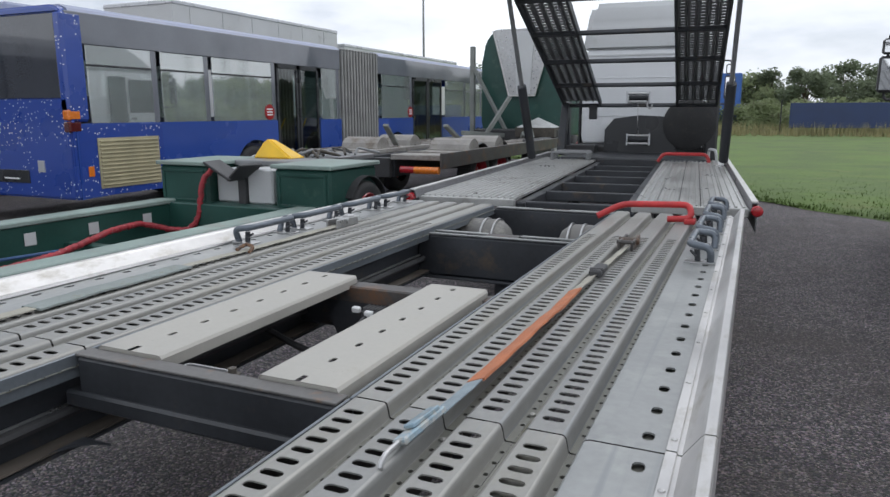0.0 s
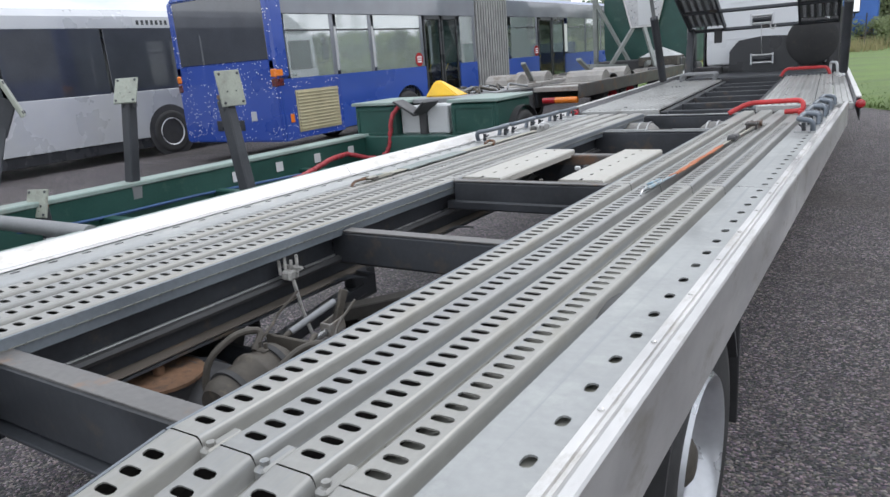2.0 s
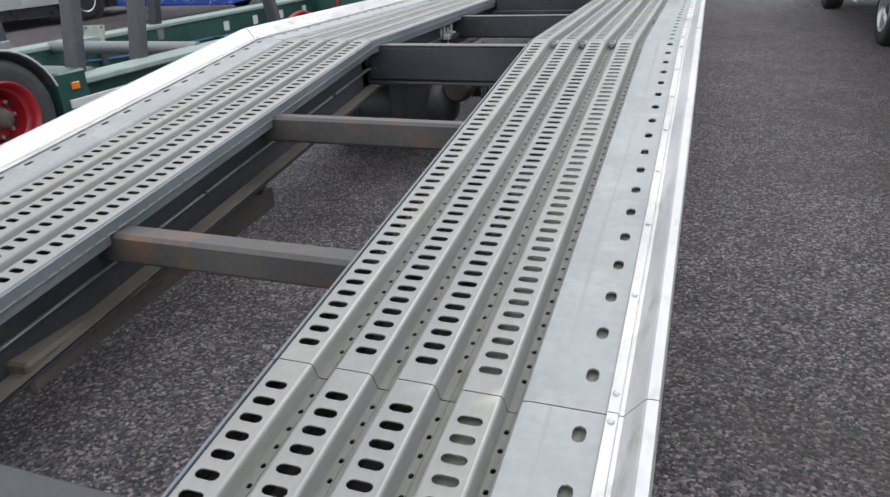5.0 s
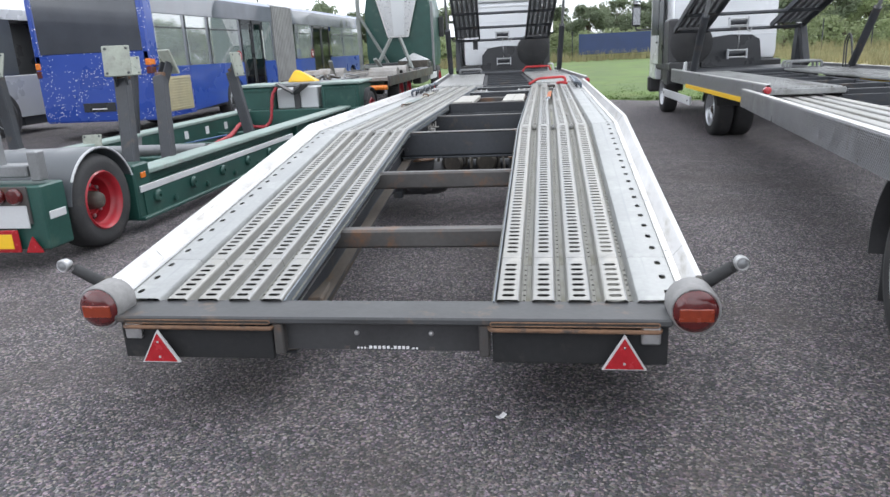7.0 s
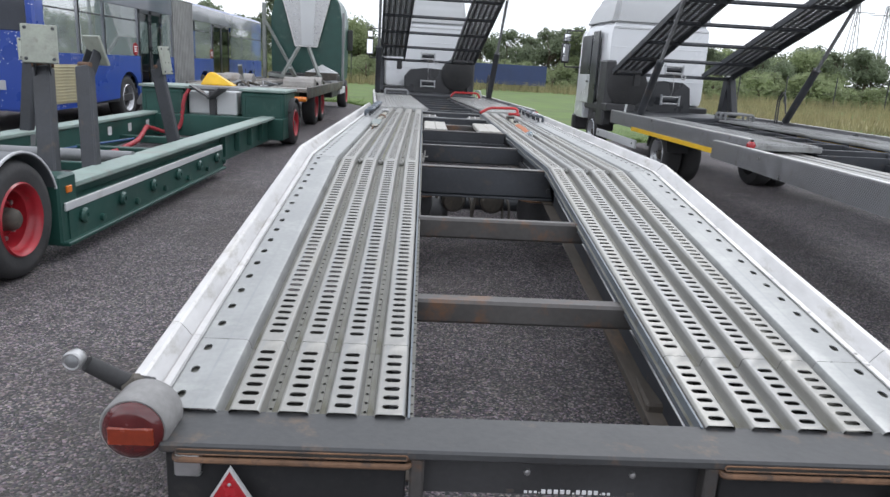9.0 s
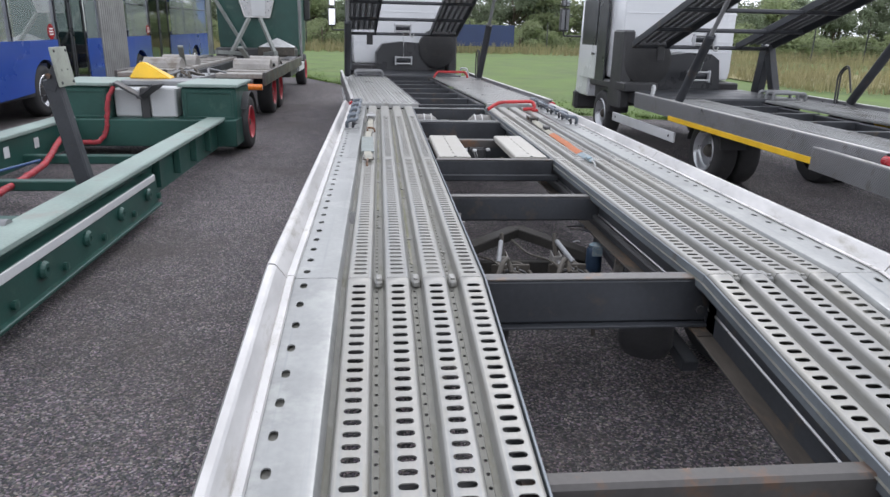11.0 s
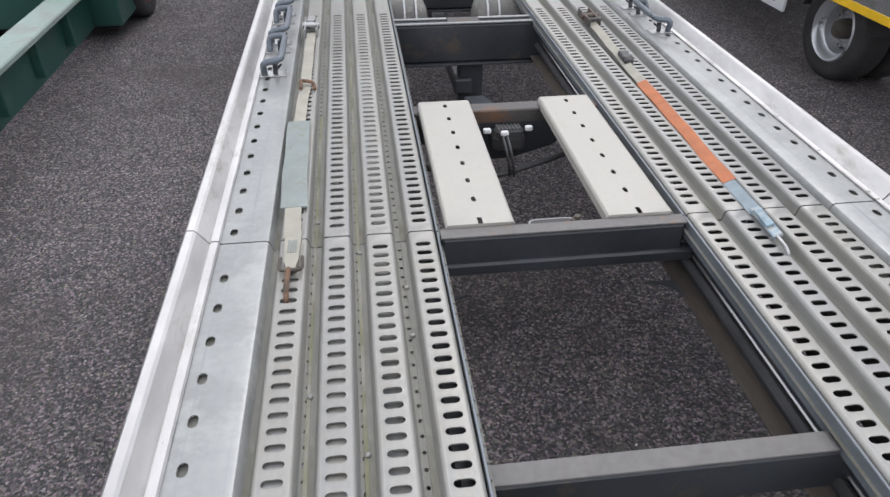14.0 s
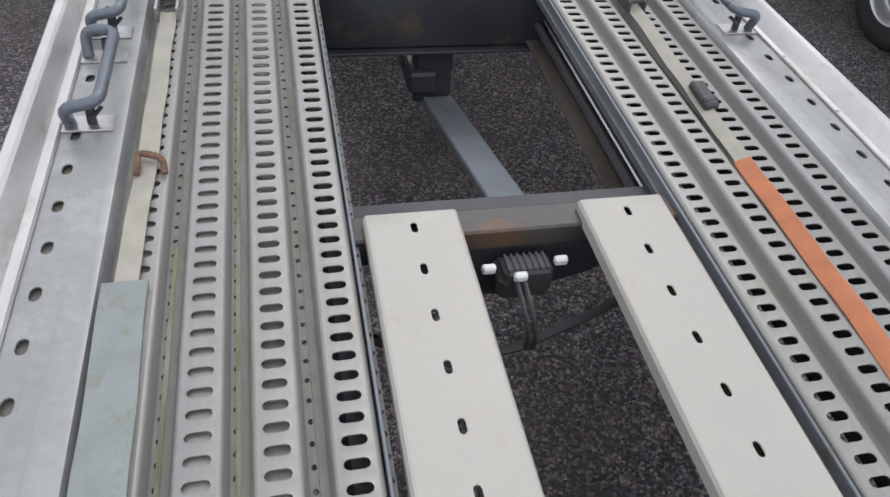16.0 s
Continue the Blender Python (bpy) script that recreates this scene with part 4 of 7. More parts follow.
bm = tube(bmesh.new(), bend([(-0.46, 6.68, 0.48), (-0.2, 6.60, 0.44), (0.0, 6.58, 0.43), (0.3, 6.66, 0.47), (0.47, 6.72, 0.52)], 0.06), 0.014, 6)
part("air_pipe", bm, M_BLACK, valve)

valve.location = (-0.07, -0.245, 0.185)

# drawbar post and its flat bar
bm = bmesh.new()
bx(bm, -0.03, 0.13, 7.885, 7.985, 0.30, 0.70, 0.012)
part("drawbar_post", bm, M_FRAME, trailer)
bm = beam(bmesh.new(), (0.07, 7.86, 0.33), (0.12, 6.74, 0.60), 0.13, 0.04, 0.006)
part("drawbar", bm, M_EDGE, trailer, "grey flat drawbar")
bm = beam(bmesh.new(), (0, 7.85, 0.42), (0, 9.95, 0.42), 0.12, 0.10, 0.012)
part("drawbar", bm, M_FRAME, trailer)

# rolled air tanks under the front beams
for s in (-1, 1):
    bm = lathe(bmesh.new(), [(0.001, s * 0.16), (0.07, s * 0.165), (0.13, s * 0.19), (0.165, s * 0.235), (0.172, s * 0.28), (0.172, s * 0.75), (0.13, s * 0.80), (0.001, s * 0.81)], 26, "x", Matrix.Translation((0, 8.58, 0.645)))
    tank = smooth(part("air_tank", bm, mat("dusty_grey_tank", (0.16, 0.155, 0.145), rough=0.6, var=0.2, scale=5, dirt=(0.3, 0.29, 0.26), dirt_at=0.58) if s < 0 else bpy.data.materials["dusty_grey_tank"], trailer, "dusty grey air tank"), 50)
    for x in (0.25, 0.33):
        bm = lathe(bmesh.new(), [(0.174, s * (x - 0.006)), (0.180, s * (x - 0.006)), (0.180, s * (x + 0.006)), (0.174, s * (x + 0.006))], 26, "x", Matrix.Translation((0, 8.58, 0.645)))
        part("strap_band", bm, M_STEEL, tank)

# axle, wheels, air springs, brake chambers
bm = tube(bmesh.new(), [(-1.0, 4.05, 0.395), (1.0, 4.05, 0.395)], 0.055, 14)
axle = part("axle", bm, M_FRAME, trailer)
for s in (-1, 1):
    wheel(trailer, s * 1.21, 4.05, 0.40, 0.40, 0.24, s)
    mudguard(trailer, s * 0.93, s * 1.225, 4.05, 0.40, 0.44, 20, 160)
    bm = bmesh.new()
    bx(bm, s * 0.96, s * 1.225, 4.49, 4.505, 0.30, 0.66, 0.004)
    part("mud_flap", bm, M_BLACK, trailer)
    bm = lathe(bmesh.new(), [(0.001, 0.25), (0.11, 0.25), (0.135, 0.30), (0.13, 0.38), (0.14, 0.44), (0.135, 0.52), (0.001, 0.525)], 22, "z", Matrix.Translation((s * 0.47, 3.62, 0)))
    spring = smooth(part("air_spring", bm, M_BLACK, trailer), 50)
    bm = lathe(bmesh.new(), [(0.001, 0.525), (0.15, 0.525), (0.15, 0.537), (0.02, 0.54), (0.02, 0.57), (0.001, 0.572)], 22, "z", Matrix.Translation((s * 0.47, 3.62, 0)))
    part("cap", bm, M_RUST, spring, "rusty spring cap")
    bm = beam(bmesh.new(), (s * 0.64, 4.9, 0.42), (s * 0.64, 3.45, 0.24), 0.08, 0.06)
    part("trailing_arm", bm, M_FRAME, trailer)
    bm = bmesh.new()
    bx(bm, s * 0.61, s * 0.68, 4.82, 5.0, 0.36, 0.76, 0.01)
    part("hanger", bm, M_FRAME, trailer)
for x in (-0.165, 0.135):
    place = Matrix.Translation((x, 3.76, 0.50)) @ pose(0, 0, 0, 7)
    bm = lathe(bmesh.new(), [(0.001, -0.16), (0.070, -0.16), (0.090, -0.13), (0.094, -0.01), (0.104, 0.0), (0.104, 0.02), (0.094, 0.03), (0.090, 0.12), (0.060, 0.15), (0.001, 0.155)], 26, "y", place)
    ch = smooth(part("brake_chamber", bm, M_CHAMBER, trailer, "dusty brown brake chamber"), 45)
    for d in (-0.09, 0.085):
        bm = lathe(bmesh.new(), [(0.094, d - 0.010), (0.101, d - 0.010), (0.101, d + 0.010), (0.094, d + 0.010)], 26, "y", place)
        part("clamp", bm, M_RUBBER, ch)
    bm = tube(bmesh.new(), [(x, 3.90, 0.52), (x + 0.005, 4.19, 0.555)], 0.012, 8)
    part("push_rod", bm, M_STEEL, ch)
    # pale forked clevis on the rod's end
    for q in (-0.022, 0.022):
        bm = beam(bmesh.new(), (x + q, 4.13, 0.550), (x + q, 4.21, 0.562), 0.007, 0.05, 0.002)
        part("clevis_cheek", bm, M_DUSTDECK, ch, "pale clevis cheek")
    bm = beam(bmesh.new(), (x - 0.026, 4.13, 0.552), (x + 0.026, 4.13, 0.552), 0.010, 0.05, 0.002)
    part("clevis_yoke", bm, M_DUSTDECK, ch)
    bm = beam(bmesh.new(), (x, 4.10, 0.38), (x + 0.002, 4.25, 0.675), 0.016, 0.04, 0.005, up=(0, 1, 0))
    part("slack_arm", bm, M_CHAMBER, ch, "dusty slack adjuster arm")
    # sleeved release cable beside the arm
    side = -1 if x < 0 else 1
    a, b = Vector((x + side * 0.052, 4.00, 0.585)), Vector((x + side * 0.008, 4.20, 0.640))
    bm = tube(bmesh.new(), [a, b], 0.0135, 12)
    smooth(part("cable_sleeve", bm, M_SPRINGSTEEL, ch, "dusty grey cable sleeve"), 50)
    bm = tube(bmesh.new(), [b, b.lerp(a, -0.35)], 0.005, 6)
    part("cable", bm, M_FRAME, ch)
    bm = tube(bmesh.new(), bend([a, a + Vector((side * 0.02, -0.09, -0.035)), a + Vector((side * 0.05, -0.22, -0.16)), a + Vector((side * 0.05, -0.28, -0.30))], 0.06), 0.011, 8)
    smooth(part("cable_hose", bm, M_CHAMBER, ch))
    bm = bmesh.new()
    bx(bm, x - 0.025, x + 0.025, 3.80, 3.84, 0.585, 0.606, 0.004)
    for d in (-0.014, 0.014):
        tube(bm, [(x + d, 3.82, 0.60), (x + d, 3.82, 0.625)], 0.007, 6)
    part("air_port", bm, M_CHAMBER, ch, "dusty air ports")
    bm = tube(bmesh.new(), bend([(x - 0.02, 3.80, 0.60), (x - 0.03, 3.86, 0.655), (x - 0.07, 3.78, 0.665), (x - 0.12, 3.68, 0.60), (x - 0.14, 3.66, 0.44), (x - 0.15, 3.68, 0.34)], 0.08), 0.012, 8)
    smooth(part("hose", bm, M_CHAMBER, ch, "dusty brake hose"))
    bm = tube(bmesh.new(), bend([(x + 0.03, 4.04, 0.57), (x + 0.07, 3.98, 0.585), (x + 0.12, 3.88, 0.54), (x + 0.15, 3.74, 0.44), (x + 0.15, 3.70, 0.34)], 0.05), 0.011, 8)
    smooth(part("hose", bm, M_CHAMBER, ch))
    bm = tube(bmesh.new(), bend([(x - 0.05, 3.82, 0.60), (x - 0.09, 3.95, 0.62), (x - 0.18, 4.06, 0.61), (x - 0.24, 4.24, 0.64)], 0.06), 0.006, 6)
    part("wire", bm, M_CHAMBER, ch)
    bm = bmesh.new()
    bx(bm, x - 0.10, x + 0.10, 3.925, 3.940, 0.40, 0.60, 0.004)
    part("chamber_bracket", bm, M_CHAMBER, ch)
bm = lathe(bmesh.new(), [(0.001, -0.42), (0.10, -0.405), (0.15, -0.36), (0.17, -0.28), (0.17, 0.28), (0.15, 0.36), (0.10, 0.405), (0.001, 0.42)], 24, "x", Matrix.Translation((-0.62, 3.74, 0.36)))
tank = smooth(part("air_tank", bm, M_BLACK, trailer, "black air tank"), 50)
for x in (-0.85, -0.45):
    bm = lathe(bmesh.new(), [(0.172, x - 0.02), (0.178, x - 0.02), (0.178, x + 0.02), (0.172, x + 0.02)], 24, "x", Matrix.Translation((0, 3.74, 0.36)))
    part("strap_band", bm, M_FRAME, tank)
bm = lathe(bmesh.new(), [(0.001, 0.16), (0.02, 0.16), (0.02, 0.19), (0.001, 0.192)], 10, "z", Matrix.Translation((-0.3, 3.74, 0)))
part("drain_valve", bm, M_STEEL, tank)
bm = bmesh.new()
bx(bm, -0.335, -0.285, 4.36, 4.42, 0.64, 0.68, 0.008)
for i in range(4):
    tube(bm, [(-0.345 + 0.02 * i, 4.37 + 0.012 * i, 0.66), (-0.345 + 0.022 * i, 4.37 + 0.012 * i, 0.72 + 0.02 * (i % 2))], 0.007, 6)
tube(bm, [(-0.37, 4.40, 0.69), (-0.25, 4.40, 0.69)], 0.008, 6)
tube(bm, [(-0.31, 4.40, 0.64), (-0.30, 4.42, 0.50), (-0.27, 4.44, 0.36)], 0.008, 6)
bmesh.ops.translate(bm, verts=bm.verts, vec=(-0.12, -0.15, 0.05))
part("levelling_valve", bm, mat("dusty_valve", (0.34, 0.33, 0.31), rough=0.7, var=0.4, scale=30), trailer, "dusty pale levelling valve with fittings")
bm = lathe(bmesh.new(), [(0.001, 0.32), (0.040, 0.32), (0.048, 0.335), (0.048, 0.525), (0.040, 0.54), (0.001, 0.545)], 18, "z", Matrix.Translation((0.43, 4.40, 0)))
bottle = smooth(part("filter_bottle", bm, mat("dark_blue_can", (0.02, 0.04, 0.075), rough=0.4, var=0.2, scale=12), trailer, "dark blue canister with a pale cap"), 45)
bm = bmesh.new()
bx(bm, 0.40, 0.46, 4.345, 4.352, 0.50, 0.56, 0.002)
lathe(bm, [(0.034, 0.0), (0.036, 0.012), (0.024, 0.020), (0.001, 0.021)], 14, "z", Matrix.Translation((0.43, 4.40, 0.545)))
part("cap", bm, M_BLUECLIP, bottle)
bm = beam(bmesh.new(), (0.53, 4.22, 0.60), (0.525, 4.26, 0.33), 0.055, 0.02, 0.004, up=(0, 1, 0))
part("damper_plate", bm, M_DUSTDECK, trailer, "dusty pale damper plate")
# bars under the frame, darkened in colour for the shade there
for x in (-0.46, 0.47):
    bm = beam(bmesh.new(), (0.04, 4.83, 0.52), (x, 4.50, 0.44), 0.09, 0.06)
    part("brace", bm, M_GRIMESHADE, trailer)
bm = beam(bmesh.new(), (-0.48, 4.60, 0.355), (0.48, 4.60, 0.355), 0.05, 0.08)
part("stabiliser_bar", bm, M_GRIMESHADE, trailer, "dark stabiliser bar")
for s in (-1, 1):
    bm = beam(bmesh.new(), (s * 0.50, 0.62, 0.27), (s * 0.64, 2.12, 0.27), 0.13, 0.10, 0.01)
    part("support_skid", bm, M_LEDGE, trailer, "dusty brown support skid")
    bm = beam(bmesh.new(), (s * 0.61, 2.02, 0.30), (s * 0.53, 2.06, 0.47), 0.04, 0.05)
    part("skid_bracket", bm, M_FRAME, trailer)

# rear end
M_FLAP = mat("black_flap_rubber", (0.014, 0.014, 0.015), rough=0.8, var=0.4, scale=7.0, bump=0.2, bscale=40, dirt=(0.035, 0.032, 0.03), dirt_at=0.64)
bm = bmesh.new()
bx(bm, -1.10, 1.10, -0.010, 0.186, 0.444, 0.474, 0.008)
part("rear_beam", bm, mat("worn_blue_grey_steel", (0.052, 0.053, 0.055), rough=0.55, var=0.3, scale=3.0, bump=0.15, bscale=45, dirt=(0.15, 0.10, 0.065), dirt_at=0.64), trailer, "worn blue-grey steel rear beam")
bm = bmesh.new()
bx(bm, -0.43, 0.40, 0.045, 0.060, 0.315, 0.444, 0.003)
plate = part("advert_plate", bm, M_BLACK, trailer, "black plate with a white line of print")
x = -0.103
for i, (w, h) in enumerate([(0.011, 0.010), (0.011, 0.010), (0.011, 0.010), (0.004, 0.004), (0.015, 0.017), (0.015, 0.017), (0.015, 0.017), (0.015, 0.017), (0.014, 0.017), (0.008, 0.005), (0.014, 0.017), (0.014, 0.017), (0.014, 0.017), (0.014, 0.017), (0.004, 0.004), (0.011, 0.010), (0.011, 0.010)]):
    bm = bmesh.new()
    bx(bm, x, x + w * 0.8, 0.0415, 0.0455, 0.322, 0.322 + h * 0.75, 0.001)
    part("print_bar", bm, M_WHITEINK, plate)
    x += w + 0.003
for px in (-0.155, 0.19):
    bm = bmesh.new()
    bx(bm, px, px + 0.022, 0.0415, 0.0455, 0.321, 0.333, 0.003)
    part("print_bar", bm, M_BEAM, plate)
for px in (-0.10, 0.20):
    bm = lathe(bmesh.new(), [(0.011, 0.02), (0.009, 0.028), (0.001, 0.03)], 8, "y", Matrix.Translation((px, 0.065, 0.39)) @ pose(0, 0, 0, 0, 0, 180))
    part("bolt", bm, M_STEEL, plate)
for s in (-1, 1):
    bm = bmesh.new()
    xa, xb = sorted((s * 0.43, s * 1.06))
    tube(bm, bend([(xa, 0.01, 0.434), (xa + 0.005, -0.012, 0.430), (xb - 0.005, -0.012, 0.427), (xb, 0.01, 0.427)], 0.02), 0.009, 8)
    part("rust_lip", bm, M_RUST, trailer, "rusty lip under the rear beam")
    bm = bmesh.new()
    tube(bm, bend([(xa + 0.01, -0.012, 0.446), (xb - 0.01, -0.012, 0.446), (xb - 0.004, -0.012, 0.453), (xb - 0.01, -0.012, 0.460), (xa + 0.01, -0.012, 0.460), (xa + 0.004, -0.012, 0.453), (xa + 0.01, -0.012, 0.446)], 0.004, 3), 0.0028, 6)
    part("slot_rim", bm, M_RUST, trailer, "rusty rim of a long slot")
    # dark strip laid on the beam face as the shade inside the slot
    bm = bx(bmesh.new(), xa + 0.01, xb - 0.01, -0.0125, -0.0095, 0.448, 0.458, 0.001)
    part("slot_gap", bm, M_GRIMESHADE, trailer)
    bm = bmesh.new()
    xa, xb = sorted((s * 0.44, s * 1.09))
    bx(bm, xa, xb, 0.015, 0.035, 0.283, 0.443, 0.006)
    part("rubber_flap", bm, M_FLAP, trailer, "black rubber flap")
    bm = bmesh.new()
    bx(bm, s * 0.39, s * 0.43, 0.0, 0.06, 0.31, 0.443, 0.006)
    part("bracket", bm, M_BEAM, trailer)
    bm = bmesh.new()
    bx(bm, s * 0.99, s * 1.06, -0.012, 0.014, 0.375, 0.443, 0.006)
    part("bracket", bm, M_STEEL, trailer)
    # warning triangle
    cx = 0.928 if s > 0 else -0.905
    bm = prism(bmesh.new(), [(cx - 0.081, 0.286), (cx + 0.081, 0.286), (cx, 0.424)], -0.036, -0.024)
    tri = part("warning_triangle", bm, M_BOXGREY, trailer, "red reflector triangle with a pale border")
    bm = prism(bmesh.new(), [(cx - 0.071, 0.2915), (cx + 0.071, 0.2915), (cx, 0.412)], -0.041, -0.034)
    part("reflector", bm, M_REFRED, tri)
    for dz in (0.312, 0.376):
        bm = lathe(bmesh.new(), [(0.006, 0.040), (0.004, 0.044), (0.001, 0.045)], 8, "y", Matrix.Translation((cx, 0, dz)) @ pose(0, 0, 0, 0, 0, 180))
        part("screw", bm, M_STEEL, tri)
    # round tail lamp
    lx = -1.166 if s < 0 else 1.179
    at = Matrix.Translation((lx, 0.055, 0.503)) @ pose(0, 0, 0, 0, 0, 180) @ Matrix.Diagonal((0.93, 1, 0.93, 1))
    bm = lathe(bmesh.new(), [(0.001, -0.09), (0.088, -0.085), (0.098, -0.07), (0.098, 0.045), (0.092, 0.052), (0.086, 0.05)], 30, "y", at)
    lamp = smooth(part("tail_lamp", bm, mat("grey_lamp_housing", (0.23, 0.225, 0.22), rough=0.6, var=0.2, scale=15) if s < 0 else bpy.data.materials["grey_lamp_housing"], trailer, "round red and amber tail lamp in a grey housing"), 45)
    bm = lathe(bmesh.new(), [(0.088, 0.045), (0.084, 0.060), (0.06, 0.070), (0.001, 0.074)], 30, "y", at)
    smooth(part("lens", bm, M_DARKRED, lamp, "dark red lens"), 60)
    bm = bmesh.new()
    bx(bm, lx - 0.060, lx + 0.060, -0.0205, -0.004, 0.468, 0.520, 0.016)
    part("indicator_lens", bm, mat("dim_amber_lens", (0.22, 0.030, 0.010), rough=0.2, var=0.15, scale=40, coat=0.6) if s < 0 else bpy.data.materials["dim_amber_lens"], lamp, "amber indicator strip")
    # rubber marker arm
    bm = tube(bmesh.new(), [(s * 1.19, 0.20, 0.53), (s * 1.25, 0.16, 0.565), (s * 1.325, 0.11, 0.64)], [0.030, 0.026, 0.022], 12)
    arm = smooth(part("marker_arm", bm, M_RUBBER, trailer, "black rubber marker arm with a chrome end"), 50)
    at = Matrix.Translation((s * 1.345, 0.085, 0.662)) @ pose(0, 0, 0, 0, 0, 180)
    bm = lathe(bmesh.new(), [(0.001, -0.035), (0.016, -0.033), (0.024, -0.020), (0.027, 0.0), (0.027, 0.014), (0.023, 0.018), (0.021, 0.016)], 20, "y", at)
    smooth(part("end_lamp", bm, M_STEEL, arm, "round chrome end lamp"), 40)
    bm = lathe(bmesh.new(), [(0.022, 0.013), (0.016, 0.018), (0.001, 0.021)], 16, "y", at)
    smooth(part("end_lens", bm, M_RAMP, arm), 50)
    bm = beam(bmesh.new(), (s * 1.175, 0.17, 0.49), (s * 1.235, 0.15, 0.575), 0.05, 0.06, 0.01)
    part("arm_bracket", bm, M_CHAMBER, arm)

# small clamps at the joints in the valleys
for y in (K1 + 0.03,):
    for s in (-1, 1):
        for i in range(3):
            x = s * (HATS[i] + 0.07)
            bm = bmesh.new()
            bx(bm, x - 0.014, x + 0.014, y - 0.045, y + 0.045, DECK - 0.038, DECK - 0.012, 0.006)
            lathe(bm, [(0.009, 0), (0.009, 0.008), (0.001, 0.009)], 6, "z", Matrix.Translation((x, y - 0.025, DECK - 0.012)))
            part("joint_clamp", bm, M_GALV, trailer)
for s in (-1, 1):
    for i in range(3):
        for k in range(4):
            y = 3.45 + 0.62 * k + 0.2 * ((i + k) % 3)
            x = s * (HATS[i] + 0.07)
            bm = lathe(bmesh.new(), [(0.008, 0), (0.008, 0.006), (0.004, 0.008), (0.001, 0.0085)], 6, "z", Matrix.Translation((x, y, DECK - 0.0385)))
            part("deck_bolt", bm, M_GALV, trailer)

# ---- things on the trailer ----
def wheel_stop(x_out, x_in, y0, y1, base_z):
    e = thing("wheel_stop", "blue-grey tubular wheel stop bar bolted to the side plate", "wheel stop", Matrix.Translation(((x_out + x_in) / 2, y0, base_z)), "wheel stops on the trailer")
    h = (x_in - x_out) / 2
    L = y1 - y0
    bm = tube(bmesh.new(), bend([(-h, 0.03, 0.004), (-h, 0.0, 0.075), (h, 0.01, 0.085), (h, L - 0.02, 0.085), (-h, L, 0.075), (-h, L - 0.03, 0.004)], 0.05, 5), 0.0165, 12)
    smooth(part("bar", bm, M_RING, e), 50)
    for y in (0.03, L - 0.03):
        bm = bmesh.new()
        bx(bm, -abs(h) - 0.02, abs(h) + 0.02, y - 0.035, y + 0.035, 0.0, 0.007, 0.003)
        part("base_plate", bm, M_STEEL, e)
        bm = bmesh.new()
        tube(bm, [(h * 0.2, y, 0.007), (h * 0.3, y, 0.06)], 0.013, 8)
        tube(bm, [(h * 0.3, y - 0.02, 0.03), (h * 0.9, y + 0.01, 0.05)], 0.006, 6)
        part("clamp_bolt", bm, M_FRAME, e)
    return e


for y0, y1 in ((7.02, 7.42), (7.50, 7.92), (8.02, 8.42), (8.50, 8.86)):
    wheel_stop(-1.135, -1.045, y0, y1, DECK)
    wheel_stop(1.135, 1.045, y0 + 0.42, y1 + 0.42, DECK)


def strap_run(bm, pts, w, t=0.004, up=(0, 0, 1)):
    """One flat ribbon along a line of points, with small ripples."""
    pts = [Vector(p) for p in pts]
    fine = []
    for a, b in zip(pts, pts[1:]):
        k = max(2, int((b - a).length / 0.05))
        fine += [a.lerp(b, i / k) for i in range(k)]
    fine.append(pts[-1])
    up = Vector(up).normalized()
    rings = []
    for i, p in enumerate(fine):
        d = (fine[min(i + 1, len(fine) - 1)] - fine[max(i - 1, 0)]).normalized()
        x = d.cross(up).normalized()
        n = x.cross(d)
        p = p + n * 0.0012 * math.sin(i * 1.7) + x * 0.0016 * math.sin(i * 0.9 + 1)
        rings.append([bm.verts.new(p + x * a * w / 2 + n * b * t / 2) for a, b in ((-1, -1), (1, -1), (1, 1), (0.3, 1.25), (-0.3, 1.2), (-1, 1))])
    for a, b in zip(rings, rings[1:]):
        for q in range(6):
            bm.faces.new((a[q], a[(q + 1) % 6], b[(q + 1) % 6], b[q]))
    bm.faces.new(rings[0][::-1])
    bm.faces.new(rings[-1])
    return bm


# orange tie-down on the right track
LEAN = (-0.38, 0, 0.92)
strap = thing("tie_down_strap", "orange sleeved ratchet strap lying on the track", "strap", Matrix.Translation((0.702, 6.165, DECK)))
bm = strap_run(bmesh.new(), [(-0.014, -0.42, 0.010), (-0.010, -0.22, 0.008), (-0.004, 0.05, 0.012), (0.002, 0.3, 0.008), (0.004, 0.56, 0.010)], 0.050, 0.007, LEAN)
part("sleeve", bm, M_ORANGE, strap, "faded orange wear sleeve")
bm = strap_run(bmesh.new(), [(-0.022, -0.64, 0.010), (-0.014, -0.41, 0.010)], 0.044, 0.003, LEAN)
part("webbing", bm, mat("pale_blue_webbing", (0.25, 0.30, 0.33), rough=0.85, var=0.2, scale=14, bump=0.4, bscale=220), strap, "pale blue webbing")
bm = strap_run(bmesh.new(), [(0.004, 0.55, 0.010), (0.014, 0.86, 0.010), (0.035, 1.48, 0.012)], 0.044, 0.003, LEAN)
part("webbing", bm, M_WEB, strap)
bm = bmesh.new()
beam(bm, (-0.020, -0.62, 0.016), (-0.028, -0.80, 0.018), 0.034, 0.016, 0.006, LEAN)
beam(bm, (-0.024, -0.64, 0.028), (-0.032, -0.75, 0.030), 0.028, 0.010, 0.004, LEAN)
part("buckle", bm, M_BLUECLIP, strap, "faded blue steel buckle")
